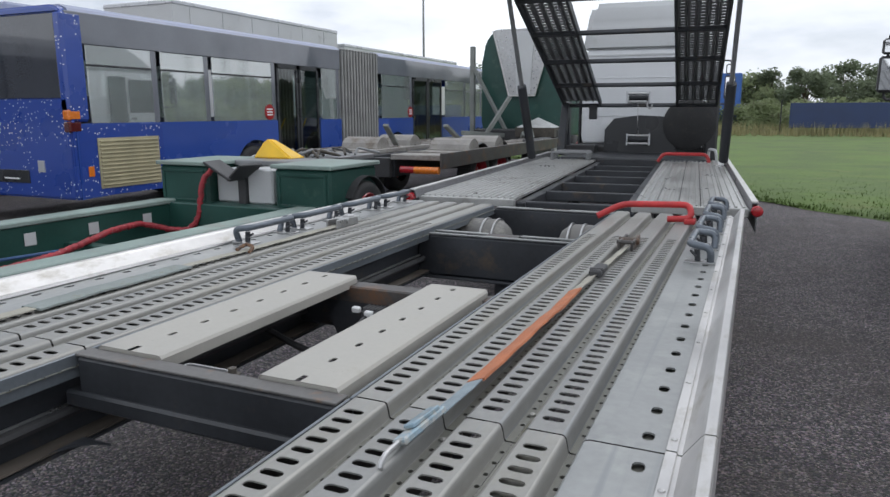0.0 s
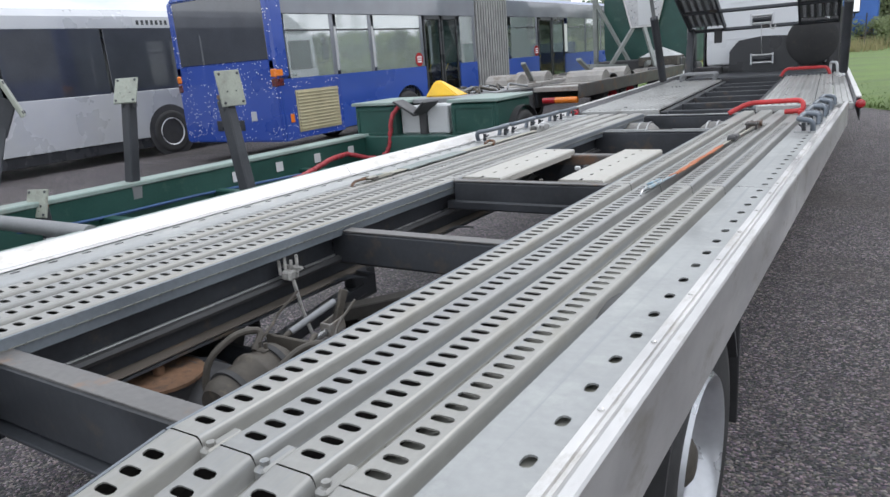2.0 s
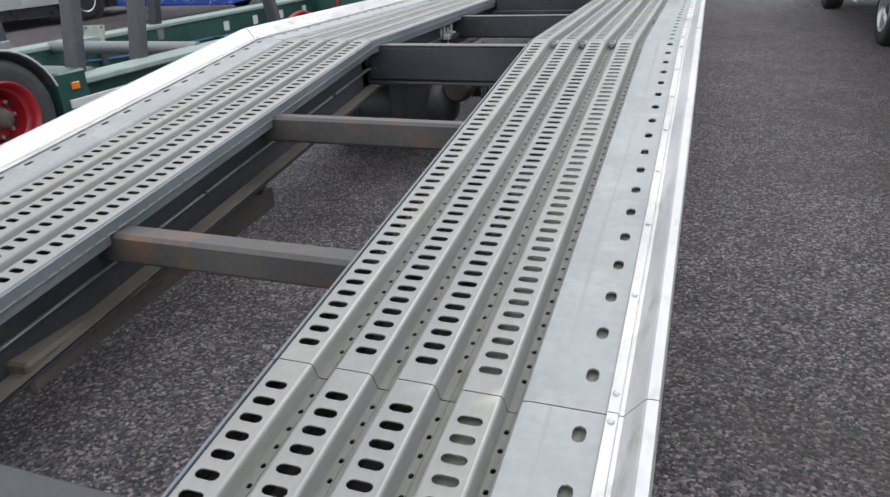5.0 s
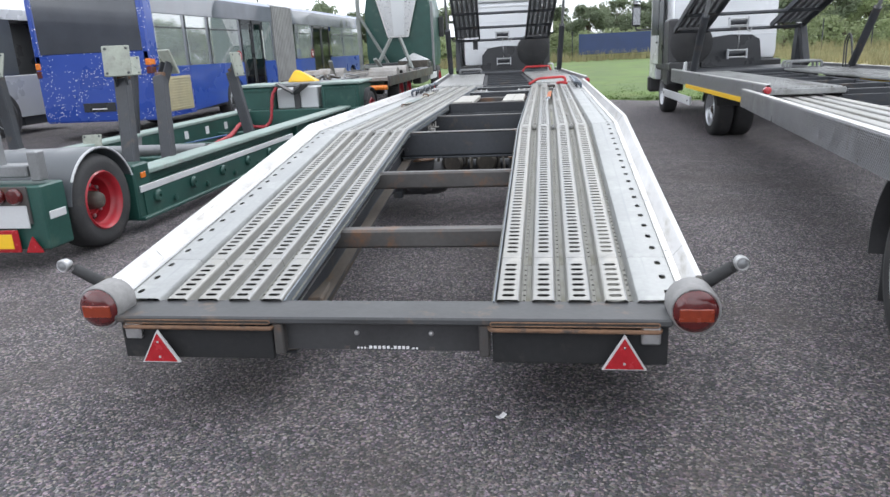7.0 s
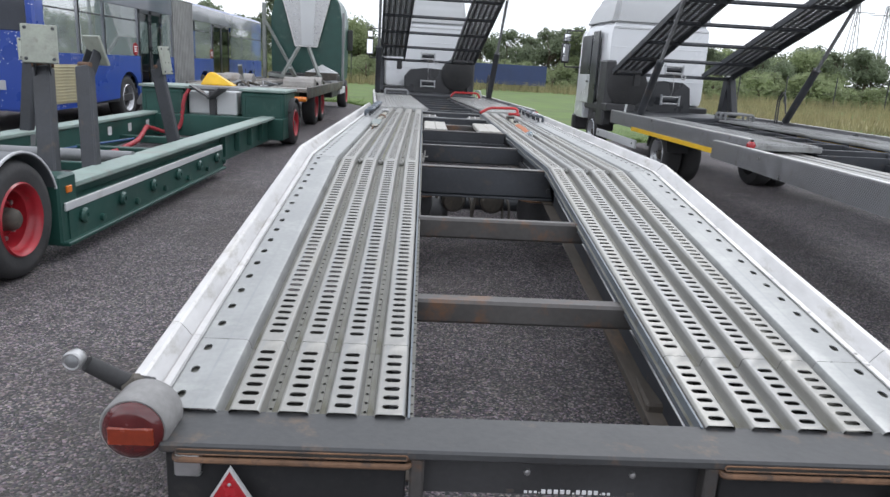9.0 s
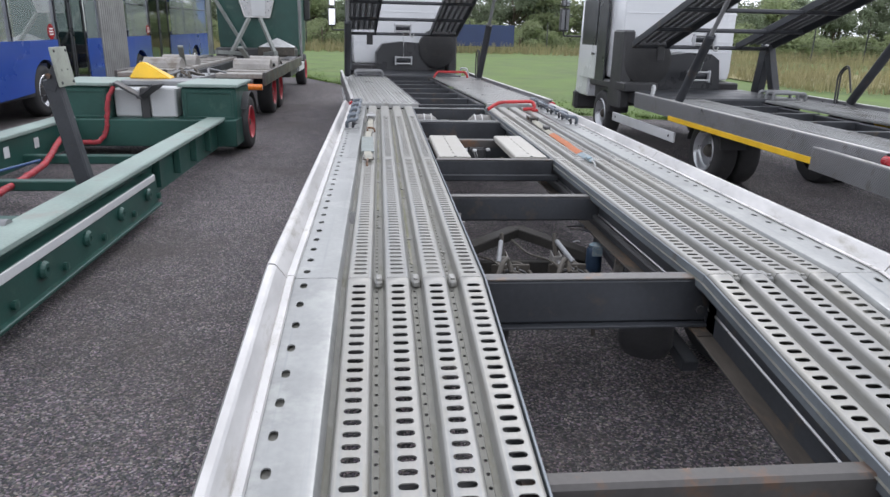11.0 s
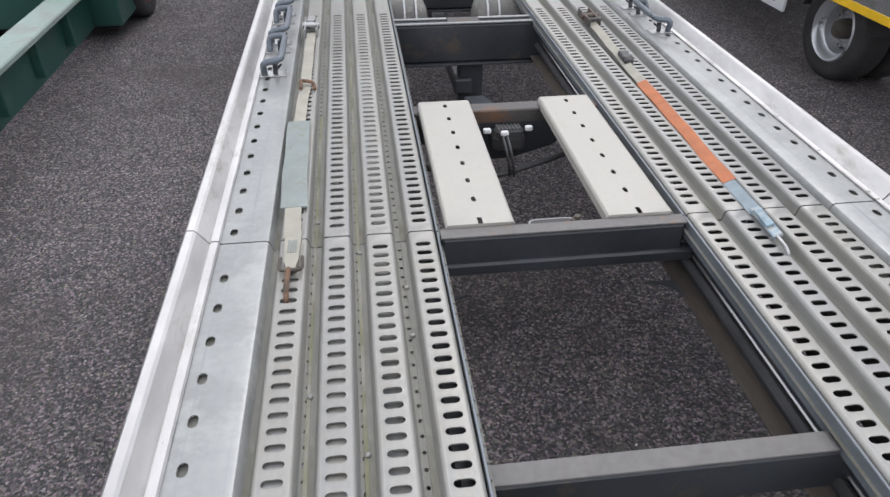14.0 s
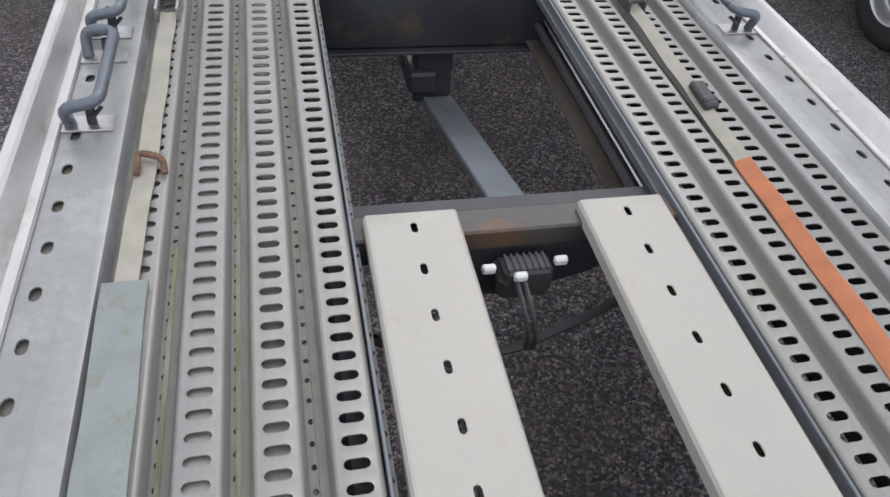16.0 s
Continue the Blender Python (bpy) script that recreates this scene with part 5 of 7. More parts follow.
bm = tube(bmesh.new(), bend([(-0.030, -0.79, 0.018), (-0.032, -0.85, 0.018), (-0.03, -0.88, 0.004), (-0.03, -0.86, -0.02)], 0.02), 0.006, 8)
part("hook", bm, M_STEEL, strap)
bm = bmesh.new()
beam(bm, (0.024, 0.80, 0.022), (0.028, 0.93, 0.026), 0.05, 0.03, 0.008)
beam(bm, (0.0, 0.82, 0.03), (0.05, 0.84, 0.03), 0.03, 0.025, 0.006)
part("snap_hook", bm, M_BLACK, strap, "black snap hook")
ratchet = bmesh.new()
bx(ratchet, 0.0, 0.012, 1.44, 1.68, 0.0, 0.045, 0.004)
bx(ratchet, 0.062, 0.074, 1.44, 1.68, 0.0, 0.045, 0.004)
tube(ratchet, [(-0.012, 1.56, 0.03), (0.088, 1.56, 0.03)], 0.018, 12)
tube(ratchet, [(-0.006, 1.46, 0.04), (0.08, 1.46, 0.04)], 0.010, 10)
part("ratchet", ratchet, M_BEAM, strap, "worn dark steel ratchet")

# grey tie-down on the left track
strap = thing("tie_down_strap", "grey sleeved ratchet strap lying on the track with a rusty hook", "strap", Matrix.Translation((-0.915, 6.075, DECK)))
bm = strap_run(bmesh.new(), [(-0.01, -0.33, 0.012), (-0.016, -0.1, 0.014), (-0.02, 0.15, 0.011), (-0.022, 0.38, 0.012)], 0.094, 0.007)
part("sleeve", bm, M_GREYWEB, strap, "dirty grey-green wear sleeve")
bm = strap_run(bmesh.new(), [(-0.006, -0.52, 0.014), (-0.010, -0.32, 0.012)], 0.056, 0.004)
part("webbing", bm, M_WEB, strap, "yellowed webbing")
bm = strap_run(bmesh.new(), [(-0.022, 0.37, 0.012), (-0.010, 0.85, 0.012), (-0.008, 1.56, 0.012)], 0.050, 0.003)
part("webbing", bm, M_WEB, strap, "yellowed webbing")
bm = prism(bmesh.new(), [(-0.027, -0.50), (0.027, -0.50), (0.022, -0.66), (0.014, -0.70), (-0.014, -0.70), (-0.022, -0.66)], 0.010, 0.024, Matrix(((1, 0, 0, 0), (0, 0, 1, 0), (0, 1, 0, 0), (0, 0, 0, 1))))
buckle = part("buckle", bm, M_WEB, strap, "pale tapered strap end")
for k in range(4):
    bm = bmesh.new()
    bx(bm, -0.014 + 0.008 * k, -0.010 + 0.008 * k, -0.62, -0.55, 0.0235, 0.0265, 0.001)
    part("rib", bm, M_GREYWEB, buckle)
bm = tube(bmesh.new(), bend([(-0.034, -0.64, 0.02), (-0.036, -0.705, 0.02), (0.036, -0.705, 0.02), (0.034, -0.64, 0.02)], 0.015), 0.006, 8)
part("d_ring", bm, M_CHAMBER, strap, "worn steel ring")
bm = tube(bmesh.new(), bend([(-0.006, -0.70, 0.022), (-0.008, -0.80, 0.022), (-0.008, -0.83, 0.0), (-0.008, -0.81, -0.02)], 0.02), 0.008, 8)
part("hook", bm, M_RUST, strap, "rusty hook")
bm = tube(bmesh.new(), bend([(-0.03, 0.73, 0.02), (-0.03, 0.80, 0.035), (0.03, 0.78, 0.03), (0.035, 0.74, 0.01)], 0.02), 0.009, 8)
part("side_hook", bm, M_RUST, strap, "rusty side hook")
bm = bmesh.new()
bx(bm, -0.045, -0.035, 1.52, 1.75, 0.0, 0.05, 0.004)
bx(bm, 0.02, 0.03, 1.52, 1.75, 0.0, 0.05, 0.004)
tube(bm, [(-0.055, 1.64, 0.035), (0.04, 1.64, 0.035)], 0.018, 12)
bx(bm, -0.03, 0.015, 1.67, 1.74, 0.03, 0.06, 0.006)
part("ratchet", bm, M_STEEL, strap, "worn steel ratchet")


def loop_handle(name, label, m, pts, material, r=0.018):
    e = thing(name, label, "chock handle", m)
    smooth(part("tube", tube(bmesh.new(), bend(pts, 0.06, 5), r, 12), material, e), 50)
    return e


red = loop_handle("red_chock_bar", "red painted tubular chock bar across the track", Matrix.Translation((0.405, 8.58, DECK)), [(0.0, 0.0, 0.02), (0.14, 0.07, 0.095), (0.54, 0.10, 0.105), (0.56, 0.03, 0.03), (0.42, 0.05, 0.018)], M_RED, 0.020)
bm = bmesh.new()
bx(bm, 0.52, 0.585, -0.02, 0.08, 0.0, 0.03, 0.006)
part("foot", bm, M_RED, red)


# ---- car transporter lorries ----
def lane_mesh(length):
    bm = bmesh.new()
    slotted(bm, -0.040, 0.040, 0, length, 0.070, 0.048, 0.018, 0.08, length - 0.08, depth=0.006)
    for s in (-1, 1):
        bm.faces.new([bm.verts.new(p) for p in ((s * 0.040, 0, 0), (s * 0.0524, 0, -0.03), (s * 0.0524, length, -0.03), (s * 0.040, length, 0))])
    bmesh.ops.remove_doubles(bm, verts=bm.verts, dist=0.0004)
    return bm


def winch_frame(parent, x, y, z, m=M_SILVER):
    w = new("winch")
    w.parent = parent
    w.matrix_local = Matrix.Translation((x, y, z))
    for sx in (-1, 1):
        bm = bmesh.new()
        bx(bm, sx * 0.15, sx * 0.175, -0.05, 0.03, -0.09, 0.09, 0.006)
        part("side_plate", bm, m, w)
    for dz in (-0.06, 0.06):
        bm = tube(bmesh.new(), [(-0.15, -0.02, dz), (0.15, -0.02, dz)], 0.018, 10)
        part("roller", bm, M_STEEL, w)
    bm = lathe(bmesh.new(), [(0.06, -0.14), (0.04, -0.13), (0.04, 0.13), (0.06, 0.14)], 14, "x", Matrix.Translation((0, 0.06, 0)))
    part("drum", bm, M_FRAME, w)
    return w


def cab(parent, y0, fairing, axle):
    """A white lorry cab; its back wall stands at y0."""
    c = new("cab")
    c.parent = parent
    c.scale = (0.93, 1, 1)
    side = [(-1.12, 1.02), (-1.14, 1.15), (-1.14, 2.34), (-1.08, 2.48), (1.08, 2.48), (1.14, 2.34), (1.14, 1.15), (1.12, 1.02)]
    bm = prism(bmesh.new(), side, y0, y0 + 1.35)
    for v in bm.verts:
        if v.co.y < y0 + 0.01:
            v.co.x *= 0.89
    bmesh.ops.bevel(bm, geom=[e for e in bm.edges], offset=0.02, segments=2, affect="EDGES")
    smooth(part("shell", bm, M_WHITE, c, "plain white cab shell"), 35)
    nose = [(-1.12, 0.62), (-1.13, 2.32), (-1.06, 2.46), (1.06, 2.46), (1.13, 2.32), (1.12, 0.62)]
    bm = prism(bmesh.new(), nose, y0 + 1.35, y0 + 2.1)
    for v in bm.verts:
        if v.co.y > y0 + 2.0 and v.co.z > 1.6:
            v.co.y -= 0.16
    bmesh.ops.bevel(bm, geom=[e for e in bm.edges], offset=0.03, segments=2, affect="EDGES")
    smooth(part("nose", bm, M_WHITE, c), 35)
    for z in (1.45, 1.62, 2.05):
        bm = bmesh.new()
        bx(bm, -1.02, 1.02, y0 - 0.006, y0 + 0.004, z, z + 0.018, 0.004)
        part("pressed_rib", bm, M_WHITE, c)
    bm = bmesh.new()
    bx(bm, -1.0, 1.0, y0 - 0.012, y0 + 0.02, 2.39, 2.43, 0.01)
    part("gutter", bm, M_BOXWHITE, c)
    if fairing:
        bm = bmesh.new()
        low = [(-1.04, y0 - 0.02, 2.44), (1.04, y0 - 0.02, 2.44), (1.10, y0 + 1.95, 2.46), (-1.10, y0 + 1.95, 2.46)]
        mid = [(-0.98, y0 - 0.03, 2.90), (0.98, y0 - 0.03, 2.90), (1.0, y0 + 1.5, 2.88), (-1.0, y0 + 1.5, 2.88)]
        top = [(-0.90, y0 + 0.02, 3.22), (0.90, y0 + 0.02, 3.22), (0.84, y0 + 0.85, 3.24), (-0.84, y0 + 0.85, 3.24)]
        ring = [[bm.verts.new(p) for p in r] for r in (low, mid, top)]
        for a, b in zip(ring, ring[1:]):
            for i in range(4):
                bm.faces.new((a[i], a[(i + 1) % 4], b[(i + 1) % 4], b[i]))
        bm.faces.new(ring[0])
        bm.faces.new(ring[-1])
        bmesh.ops.bevel(bm, geom=[e for e in bm.edges], offset=0.09, segments=4, affect="EDGES")
        smooth(part("roof_fairing", bm, M_BOXWHITE, c, "pale rounded roof fairing"), 60)
    for s in (-1, 1):
        bm = bmesh.new()
        bx(bm, s * 1.120, s * 1.148, y0 + 0.46, y0 + 0.92, 0.95, 2.36, 0.006)
        part("dark_pillar", bm, M_DARKTRIM, c, "dark pillar panel")
        bm = bmesh.new()
        bx(bm, s * 1.128, s * 1.147, y0 + 1.00, y0 + 1.80, 1.52, 2.30, 0.006)
        part("side_window", bm, M_DARKTRIM, c, "dark side window")
        bm = bmesh.new()
        bx(bm, s * 1.12, s * 1.15, y0 + 0.95, y0 + 1.86, 0.95, 1.52, 0.012)
        d = part("door", bm, M_WHITE, c)
        bm = bmesh.new()
        bx(bm, s * 1.15, s * 1.17, y0 + 1.0, y0 + 1.14, 1.36, 1.40, 0.006)
        part("handle", bm, M_BLACK, d)
        mir = new("mirror")
        mir.parent = c
        bm = bmesh.new()
        bx(bm, s * 1.37, s * 1.56, y0 + 2.0, y0 + 2.12, 1.74, 2.16, 0.04)
        bx(bm, s * 1.38, s * 1.54, y0 + 2.0, y0 + 2.11, 2.18, 2.36, 0.04)
        part("housing", bm, M_BLACK, mir, "dark two-part mirror housing")
        bm = bmesh.new()
        bx(bm, s * 1.385, s * 1.545, y0 + 1.992, y0 + 2.002, 1.77, 2.13, 0.003)
        part("mirror_glass", bm, M_GLASSMIRROR, mir)
        bm = bmesh.new()
        bx(bm, s * 1.395, s * 1.525, y0 + 1.992, y0 + 2.002, 2.20, 2.34, 0.003)
        part("mirror_glass", bm, M_GLASSMIRROR, mir)
        bm = tube(bmesh.new(), bend([(s * 1.12, y0 + 1.95, 1.66), (s * 1.47, y0 + 2.06, 1.66), (s * 1.47, y0 + 2.06, 2.42), (s * 1.12, y0 + 1.95, 2.42)], 0.05), 0.016, 8)
        part("mirror_arm", bm, M_BLACK, mir)
        bm = bmesh.new()
        bx(bm, s * 0.75, s * 1.14, axle - 0.55, axle - 0.43, 0.45, 0.99, 0.04)
        bx(bm, s * 0.75, s * 1.14, axle - 0.50, axle + 0.55, 0.84, 0.99, 0.04)
        part("wing", bm, M_BLACK, c, "black wheel arch")
        bm = bmesh.new()
        bx(bm, s * 0.6, s * 1.15, y0 + 1.95, y0 + 2.18, 0.32, 0.68, 0.05)
        part("bumper", bm, M_BLACK, c)
    bm = bmesh.new()
    bx(bm, -1.0, 1.0, y0 + 2.0, y0 + 2.06, 1.5, 2.38, 0.02)
    part("windscreen", bm, M_DARKTRIM, c)
    # dark gear behind the cab
    bm = prism(bmesh.new(), [(-0.55, 0.85), (-0.55, 1.25), (-0.40, 1.42), (0.0, 1.47), (0.40, 1.45), (0.55, 1.36), (0.62, 0.85)], y0 - 0.45, y0 - 0.03)
    part("engine_cover", bm, M_DARKTRIM, c, "dark engine cover")
    bm = bmesh.new()
    bx(bm, -1.02, 1.02, y0 - 0.35, y0 + 1.2, 0.62, 1.0, 0.02)
    part("chassis_cross", bm, M_BLACK, c)
    return c


def transporter(name, label, m, hinge, top, deck_len, strip, guard, skirt, rear, back, low_winch, zt, fairing=True, spare_side=1, deck_mat=M_CHECKER):
    t = thing(name, label, "lorry", m)
    hy, hz = hinge
    ty, tz = top
    front = hy + back + 0.64
    # chassis
    for s in (-1, 1):
        bm = bmesh.new()
        bx(bm, s * 0.37, s * 0.44, 0.05, hy + 2.2, 0.60, 0.84, 0.008)
        part("chassis_rail", bm, M_FRAME, t)
    y = 0.1
    while y < deck_len:
        bm = bmesh.new()
        bx(bm, -0.45, 0.45, y, y + 0.06, 0.76, zt - 0.03, 0.006)
        part("cross_beam", bm, M_FRAME, t)
        y += 0.78
    bm = bmesh.new()
    bx(bm, -0.46, 0.46, -0.02, 0.03, 0.55, 0.80, 0.004)
    part("rear_plate", bm, M_FRAME, t)
    # ribbed aluminium tracks
    for s in (-1, 1):
        for i in range(5):
            x0 = 0.44 + i * 0.153
            o = [(x0 + 0.003, zt - 0.02), (x0 + 0.150, zt - 0.02), (x0 + 0.150, zt)]
            for k in range(2, -1, -1):
                xc = x0 + 0.0275 + k * 0.049
                o += [(xc + 0.012, zt), (xc + 0.008, zt + 0.012), (xc - 0.008, zt + 0.012), (xc - 0.012, zt)]
            o += [(x0 + 0.003, zt)]
            bm = prism(bmesh.new(), [(s * a, b) for a, b in o], 0, deck_len)
            part("track_plank", bm, deck_mat, t, "ribbed aluminium plank")
        bm = bmesh.new()
        bx(bm, s * 0.43, s * 1.21, -0.03, 0.0, zt - 0.06, zt + 0.002, 0.006)
        part("track_end", bm, deck_mat, t)
        bm = sheet(bmesh.new(), [(s * 1.205, zt - 0.01), (s * 1.22, zt + 0.05), (s * 1.25, zt + 0.055), (s * 1.255, zt + 0.045), (s * 1.255, zt - 0.15)], -0.1, skirt, 0.005)
        part("side_skirt", bm, M_TREAD, t, "treadplate side skirt")
        bm = bmesh.new()
        bx(bm, s * 1.215, s * 1.258, -0.1, skirt, zt + 0.052, zt + 0.062, 0.003)
        part("skirt_edge", bm, M_RAIL, t, "bright aluminium skirt edge")
        if strip:
            bm = bmesh.new()
            bx(bm, s * 1.245, s * 1.262, 0.6, strip, zt - 0.19, zt - 0.127, 0.004)
            part("yellow_strip", bm, M_YELLOW, t, "yellow reflective strip")
        bm = bmesh.new()
        bx(bm, s * 1.19, s * 1.22, guard[0], guard[1], 0.42, 0.55, 0.012)
        bar = part("side_guard", bm, M_BOXWHITE, t, "pale side guard")
        for gy in (guard[0] + 0.15, guard[1] - 0.15):
            bm = lathe(bmesh.new(), [(0.018, 0.0), (0.015, 0.008), (0.001, 0.01)], 8, "x", Matrix.Translation((s * 1.22, gy, 0.49)) @ (Matrix.Identity(4) if s > 0 else pose(0, 0, 0, 0, 0, 180)))
            part("guard_bolt", bm, M_FRAME, bar)
        bm = bmesh.new()
        lathe(bm, [(0.001, -0.03), (0.038, -0.03), (0.038, 0.02), (0.03, 0.032), (0.001, 0.036)], 18, "y", Matrix.Translation((s * 1.25, -0.12, zt + 0.0)) @ pose(0, 0, 0, 0, 0, 180))
        part("tail_lamp", bm, M_REFRED, t, "round red tail lamp")
        wheel(t, s * 0.99, rear, 0.39, 0.40, 0.24, s, twin=True)
        mudguard(t, s * 0.69, s * 1.01, rear, 0.39, 0.45, 10, 170)
        wheel(t, s * 1.00, front, 0.39, 0.40, 0.24, s)
    # raised ramp with rungs
    length = math.hypot(hy - ty, tz - hz)
    ang = math.degrees(math.atan2(tz - hz, hy - ty))
    rm = Matrix.Translation((0, hy, hz)) @ pose(0, 0, 0, -ang) @ pose(0, 0, 0, 0, 0, 180)
    ramp = new("ramp")
    ramp.parent = t
    ramp.matrix_local = rm
    lane = None
    for s in (-1, 1):
        for i in range(5):
            x = s * (0.62 + i * 0.105)
            if lane is None:
                lane = part("ramp_lane", lane_mesh(length), M_RAMP, ramp, "slotted grey ramp lane", Matrix.Translation((x, 0, 0)))
            else:
                again(lane, Matrix.Translation((x, 0, 0)))
        for x in (0.555, 1.10):
            bm = bmesh.new()
            bx(bm, s * x - 0.016, s * x + 0.016, 0, length, -0.10, 0.0, 0.006)
            part("ramp_rail", bm, M_FRAME, ramp)
    for f in (0.0, 0.20, 0.40, 0.60, 0.80, 0.995):
        bm = bmesh.new()
        bx(bm, -1.11, 1.11, f * length - 0.025, f * length + 0.025, -0.10 if f < 0.9 else -0.055, -0.05 if f < 0.9 else 0.012, 0.008)
        part("rung", bm, M_FRAME, ramp)
    winch_frame(t, 0.0, hy - 0.05, hz + 0.04)
    winch_frame(t, 0.02, hy + 0.02, low_winch)
    bm = tube(bmesh.new(), [(0.0, hy - 0.08, hz - 0.02), (0.01, hy - 0.10, hz - 0.30), (0.02, hy + 0.0, low_winch + 0.06)], 0.006, 6)
    part("cable", bm, M_STEEL, t)
    bm = tube(bmesh.new(), bend([(0.13, hy - 0.10, hz), (0.14, hy - 0.11, hz - 0.10), (0.19, hy - 0.11, hz - 0.13), (0.21, hy - 0.11, hz - 0.06)], 0.03), 0.012, 8)
    part("hook", bm, M_STEEL, t)
    bm = bmesh.new()
    bx(bm, -0.72, -0.60, hy - 0.06, hy + 0.0, hz - 0.28, hz - 0.05, 0.01)
    part("hanging_bracket", bm, M_BLACK, t)
    for s in (-1, 1):
        # post on the open side, hydraulic cylinders on both
        if s != spare_side:
            bm = beam(bmesh.new(), (s * 1.08, hy + 0.13, 0.86), (s * 1.08, hy + 0.02, hz - 0.02), 0.12, 0.19)
            part("ramp_post", bm, M_FRAME, t)
            bm = beam(bmesh.new(), (s * 1.08, hy - 0.36, 0.90), (s * 1.08, hy - 0.03, hz - 0.05), 0.11, 0.14)
            part("post_brace", bm, M_FRAME, t)
        cy = hy - 1.97
        a, b = Vector((s * 1.17, cy, 0.95)), Vector((s * 1.17, ty + (hy - ty) * 0.17, hz + (tz - hz) * 0.83 - 0.05))
        bm = tube(bmesh.new(), [a, a.lerp(b, 0.48)], 0.055, 14)
        cyl = smooth(part("lift_cylinder", bm, M_FRAME, t), 50)
        bm = tube(bmesh.new(), [a.lerp(b, 0.45), b], 0.026, 12)
        smooth(part("piston_rod", bm, M_RAMP, cyl), 50)
        if s > 0:
            for q in (0.0, 0.035):
                bm = tube(bmesh.new(), bend([a + Vector((q, 0.32, -0.05)), a + Vector((q, 0.34, 0.35)), a + Vector((q, 0.17 + q, 0.48 - q)), a + Vector((0, 0.03, 0.12))], 0.12, 6), 0.012, 8)
                part("hydraulic_hose", bm, M_BLACK, cyl)
    # dark wheel cover behind the cab
    bm = lathe(bmesh.new(), [(0.001, -0.12), (0.32, -0.12), (0.38, -0.08), (0.39, 0.05), (0.36, 0.10), (0.15, 0.11), (0.001, 0.10)], 32, "y", Matrix.Translation((0.74 * spare_side, hy + 0.30, 1.34)))
    smooth(part("spare_wheel", bm, M_RUBBER, t, "black spare wheel behind the cab"), 40)
    bm = bmesh.new()
    bx(bm, -1.16, -0.62, hy + 0.0, hy + 0.4, 0.88, 1.02, 0.02)
    part("battery_box", bm, M_BLACK, t)
    bm = bmesh.new()
    bx(bm, spare_side * 0.97, spare_side * 1.15, hy + 0.22, hy + back - 0.10, 0.60, hz + 0.16, 0.03)
    part("ramp_column", bm, M_BLACK, t, "dark upright casing behind the cab")
    bm = bmesh.new()
    bx(bm, -1.0, 1.0, hy - 1.2, hy + 0.5, 0.70, 0.90, 0.02)
    part("front_deck", bm, M_FRAME, t)
    # chock rack on the open side's track, bent grab hoop on the other
    q = spare_side
    bm = tube(bmesh.new(), bend([(q * 1.12, deck_len - 0.35, zt), (q * 1.10, deck_len - 0.35, zt + 0.16), (q * 1.02, deck_len - 0.10, zt + 0.16), (q * 1.02, deck_len - 0.05, zt)], 0.06), 0.018, 10)
    part("grab_hoop", bm, M_BOXGREY, t, "pale bent grab hoop")
    for dy in (0.0, 0.18, 0.36):
        bm = tube(bmesh.new(), bend([(-q * 1.0, deck_len - 0.6 + dy, zt), (-q * 1.0, deck_len - 0.6 + dy, zt + 0.11), (-q * 0.52, deck_len - 0.6 + dy, zt + 0.11), (-q * 0.52, deck_len - 0.6 + dy, zt)], 0.04), 0.022, 10)
        part("grey_chock_bar", bm, M_RAMP, t)
    cab(t, hy + back, fairing, front)
    return t


lorry_a = transporter("car_transporter", "white car transporter lorry with its slotted rear ramp raised", pose(0.07, 9.30, 0, 0, 0, 4.2), (5.86, 1.69), (1.87, 3.05), 5.0, 0, (4.0, 6.4), 5.5, 3.1, 0.72, 1.11, 0.87)
hb = loop_handle("red_chock_bar", "red tubular chock bar on the lorry deck", Matrix.Translation((0.16, 13.55, 0.876)), [(0.0, 0.0, 0.02), (0.06, 0.0, 0.12), (0.58, 0.02, 0.12), (0.62, 0.0, 0.02)], M_RED, 0.022)
lorry_b = transporter("car_transporter", "white car transporter lorry with yellow side strip and lowered ramp", pose(4.20, 5.55, 0, 0, 0, 1.3), (5.66, 1.63), (1.74, 2.86), 5.0, 3.77, (3.63, 5.92), 4.96, 3.24, 0.83, 1.13, 0.88, spare_side=-1, deck_mat=M_DULLDECK)

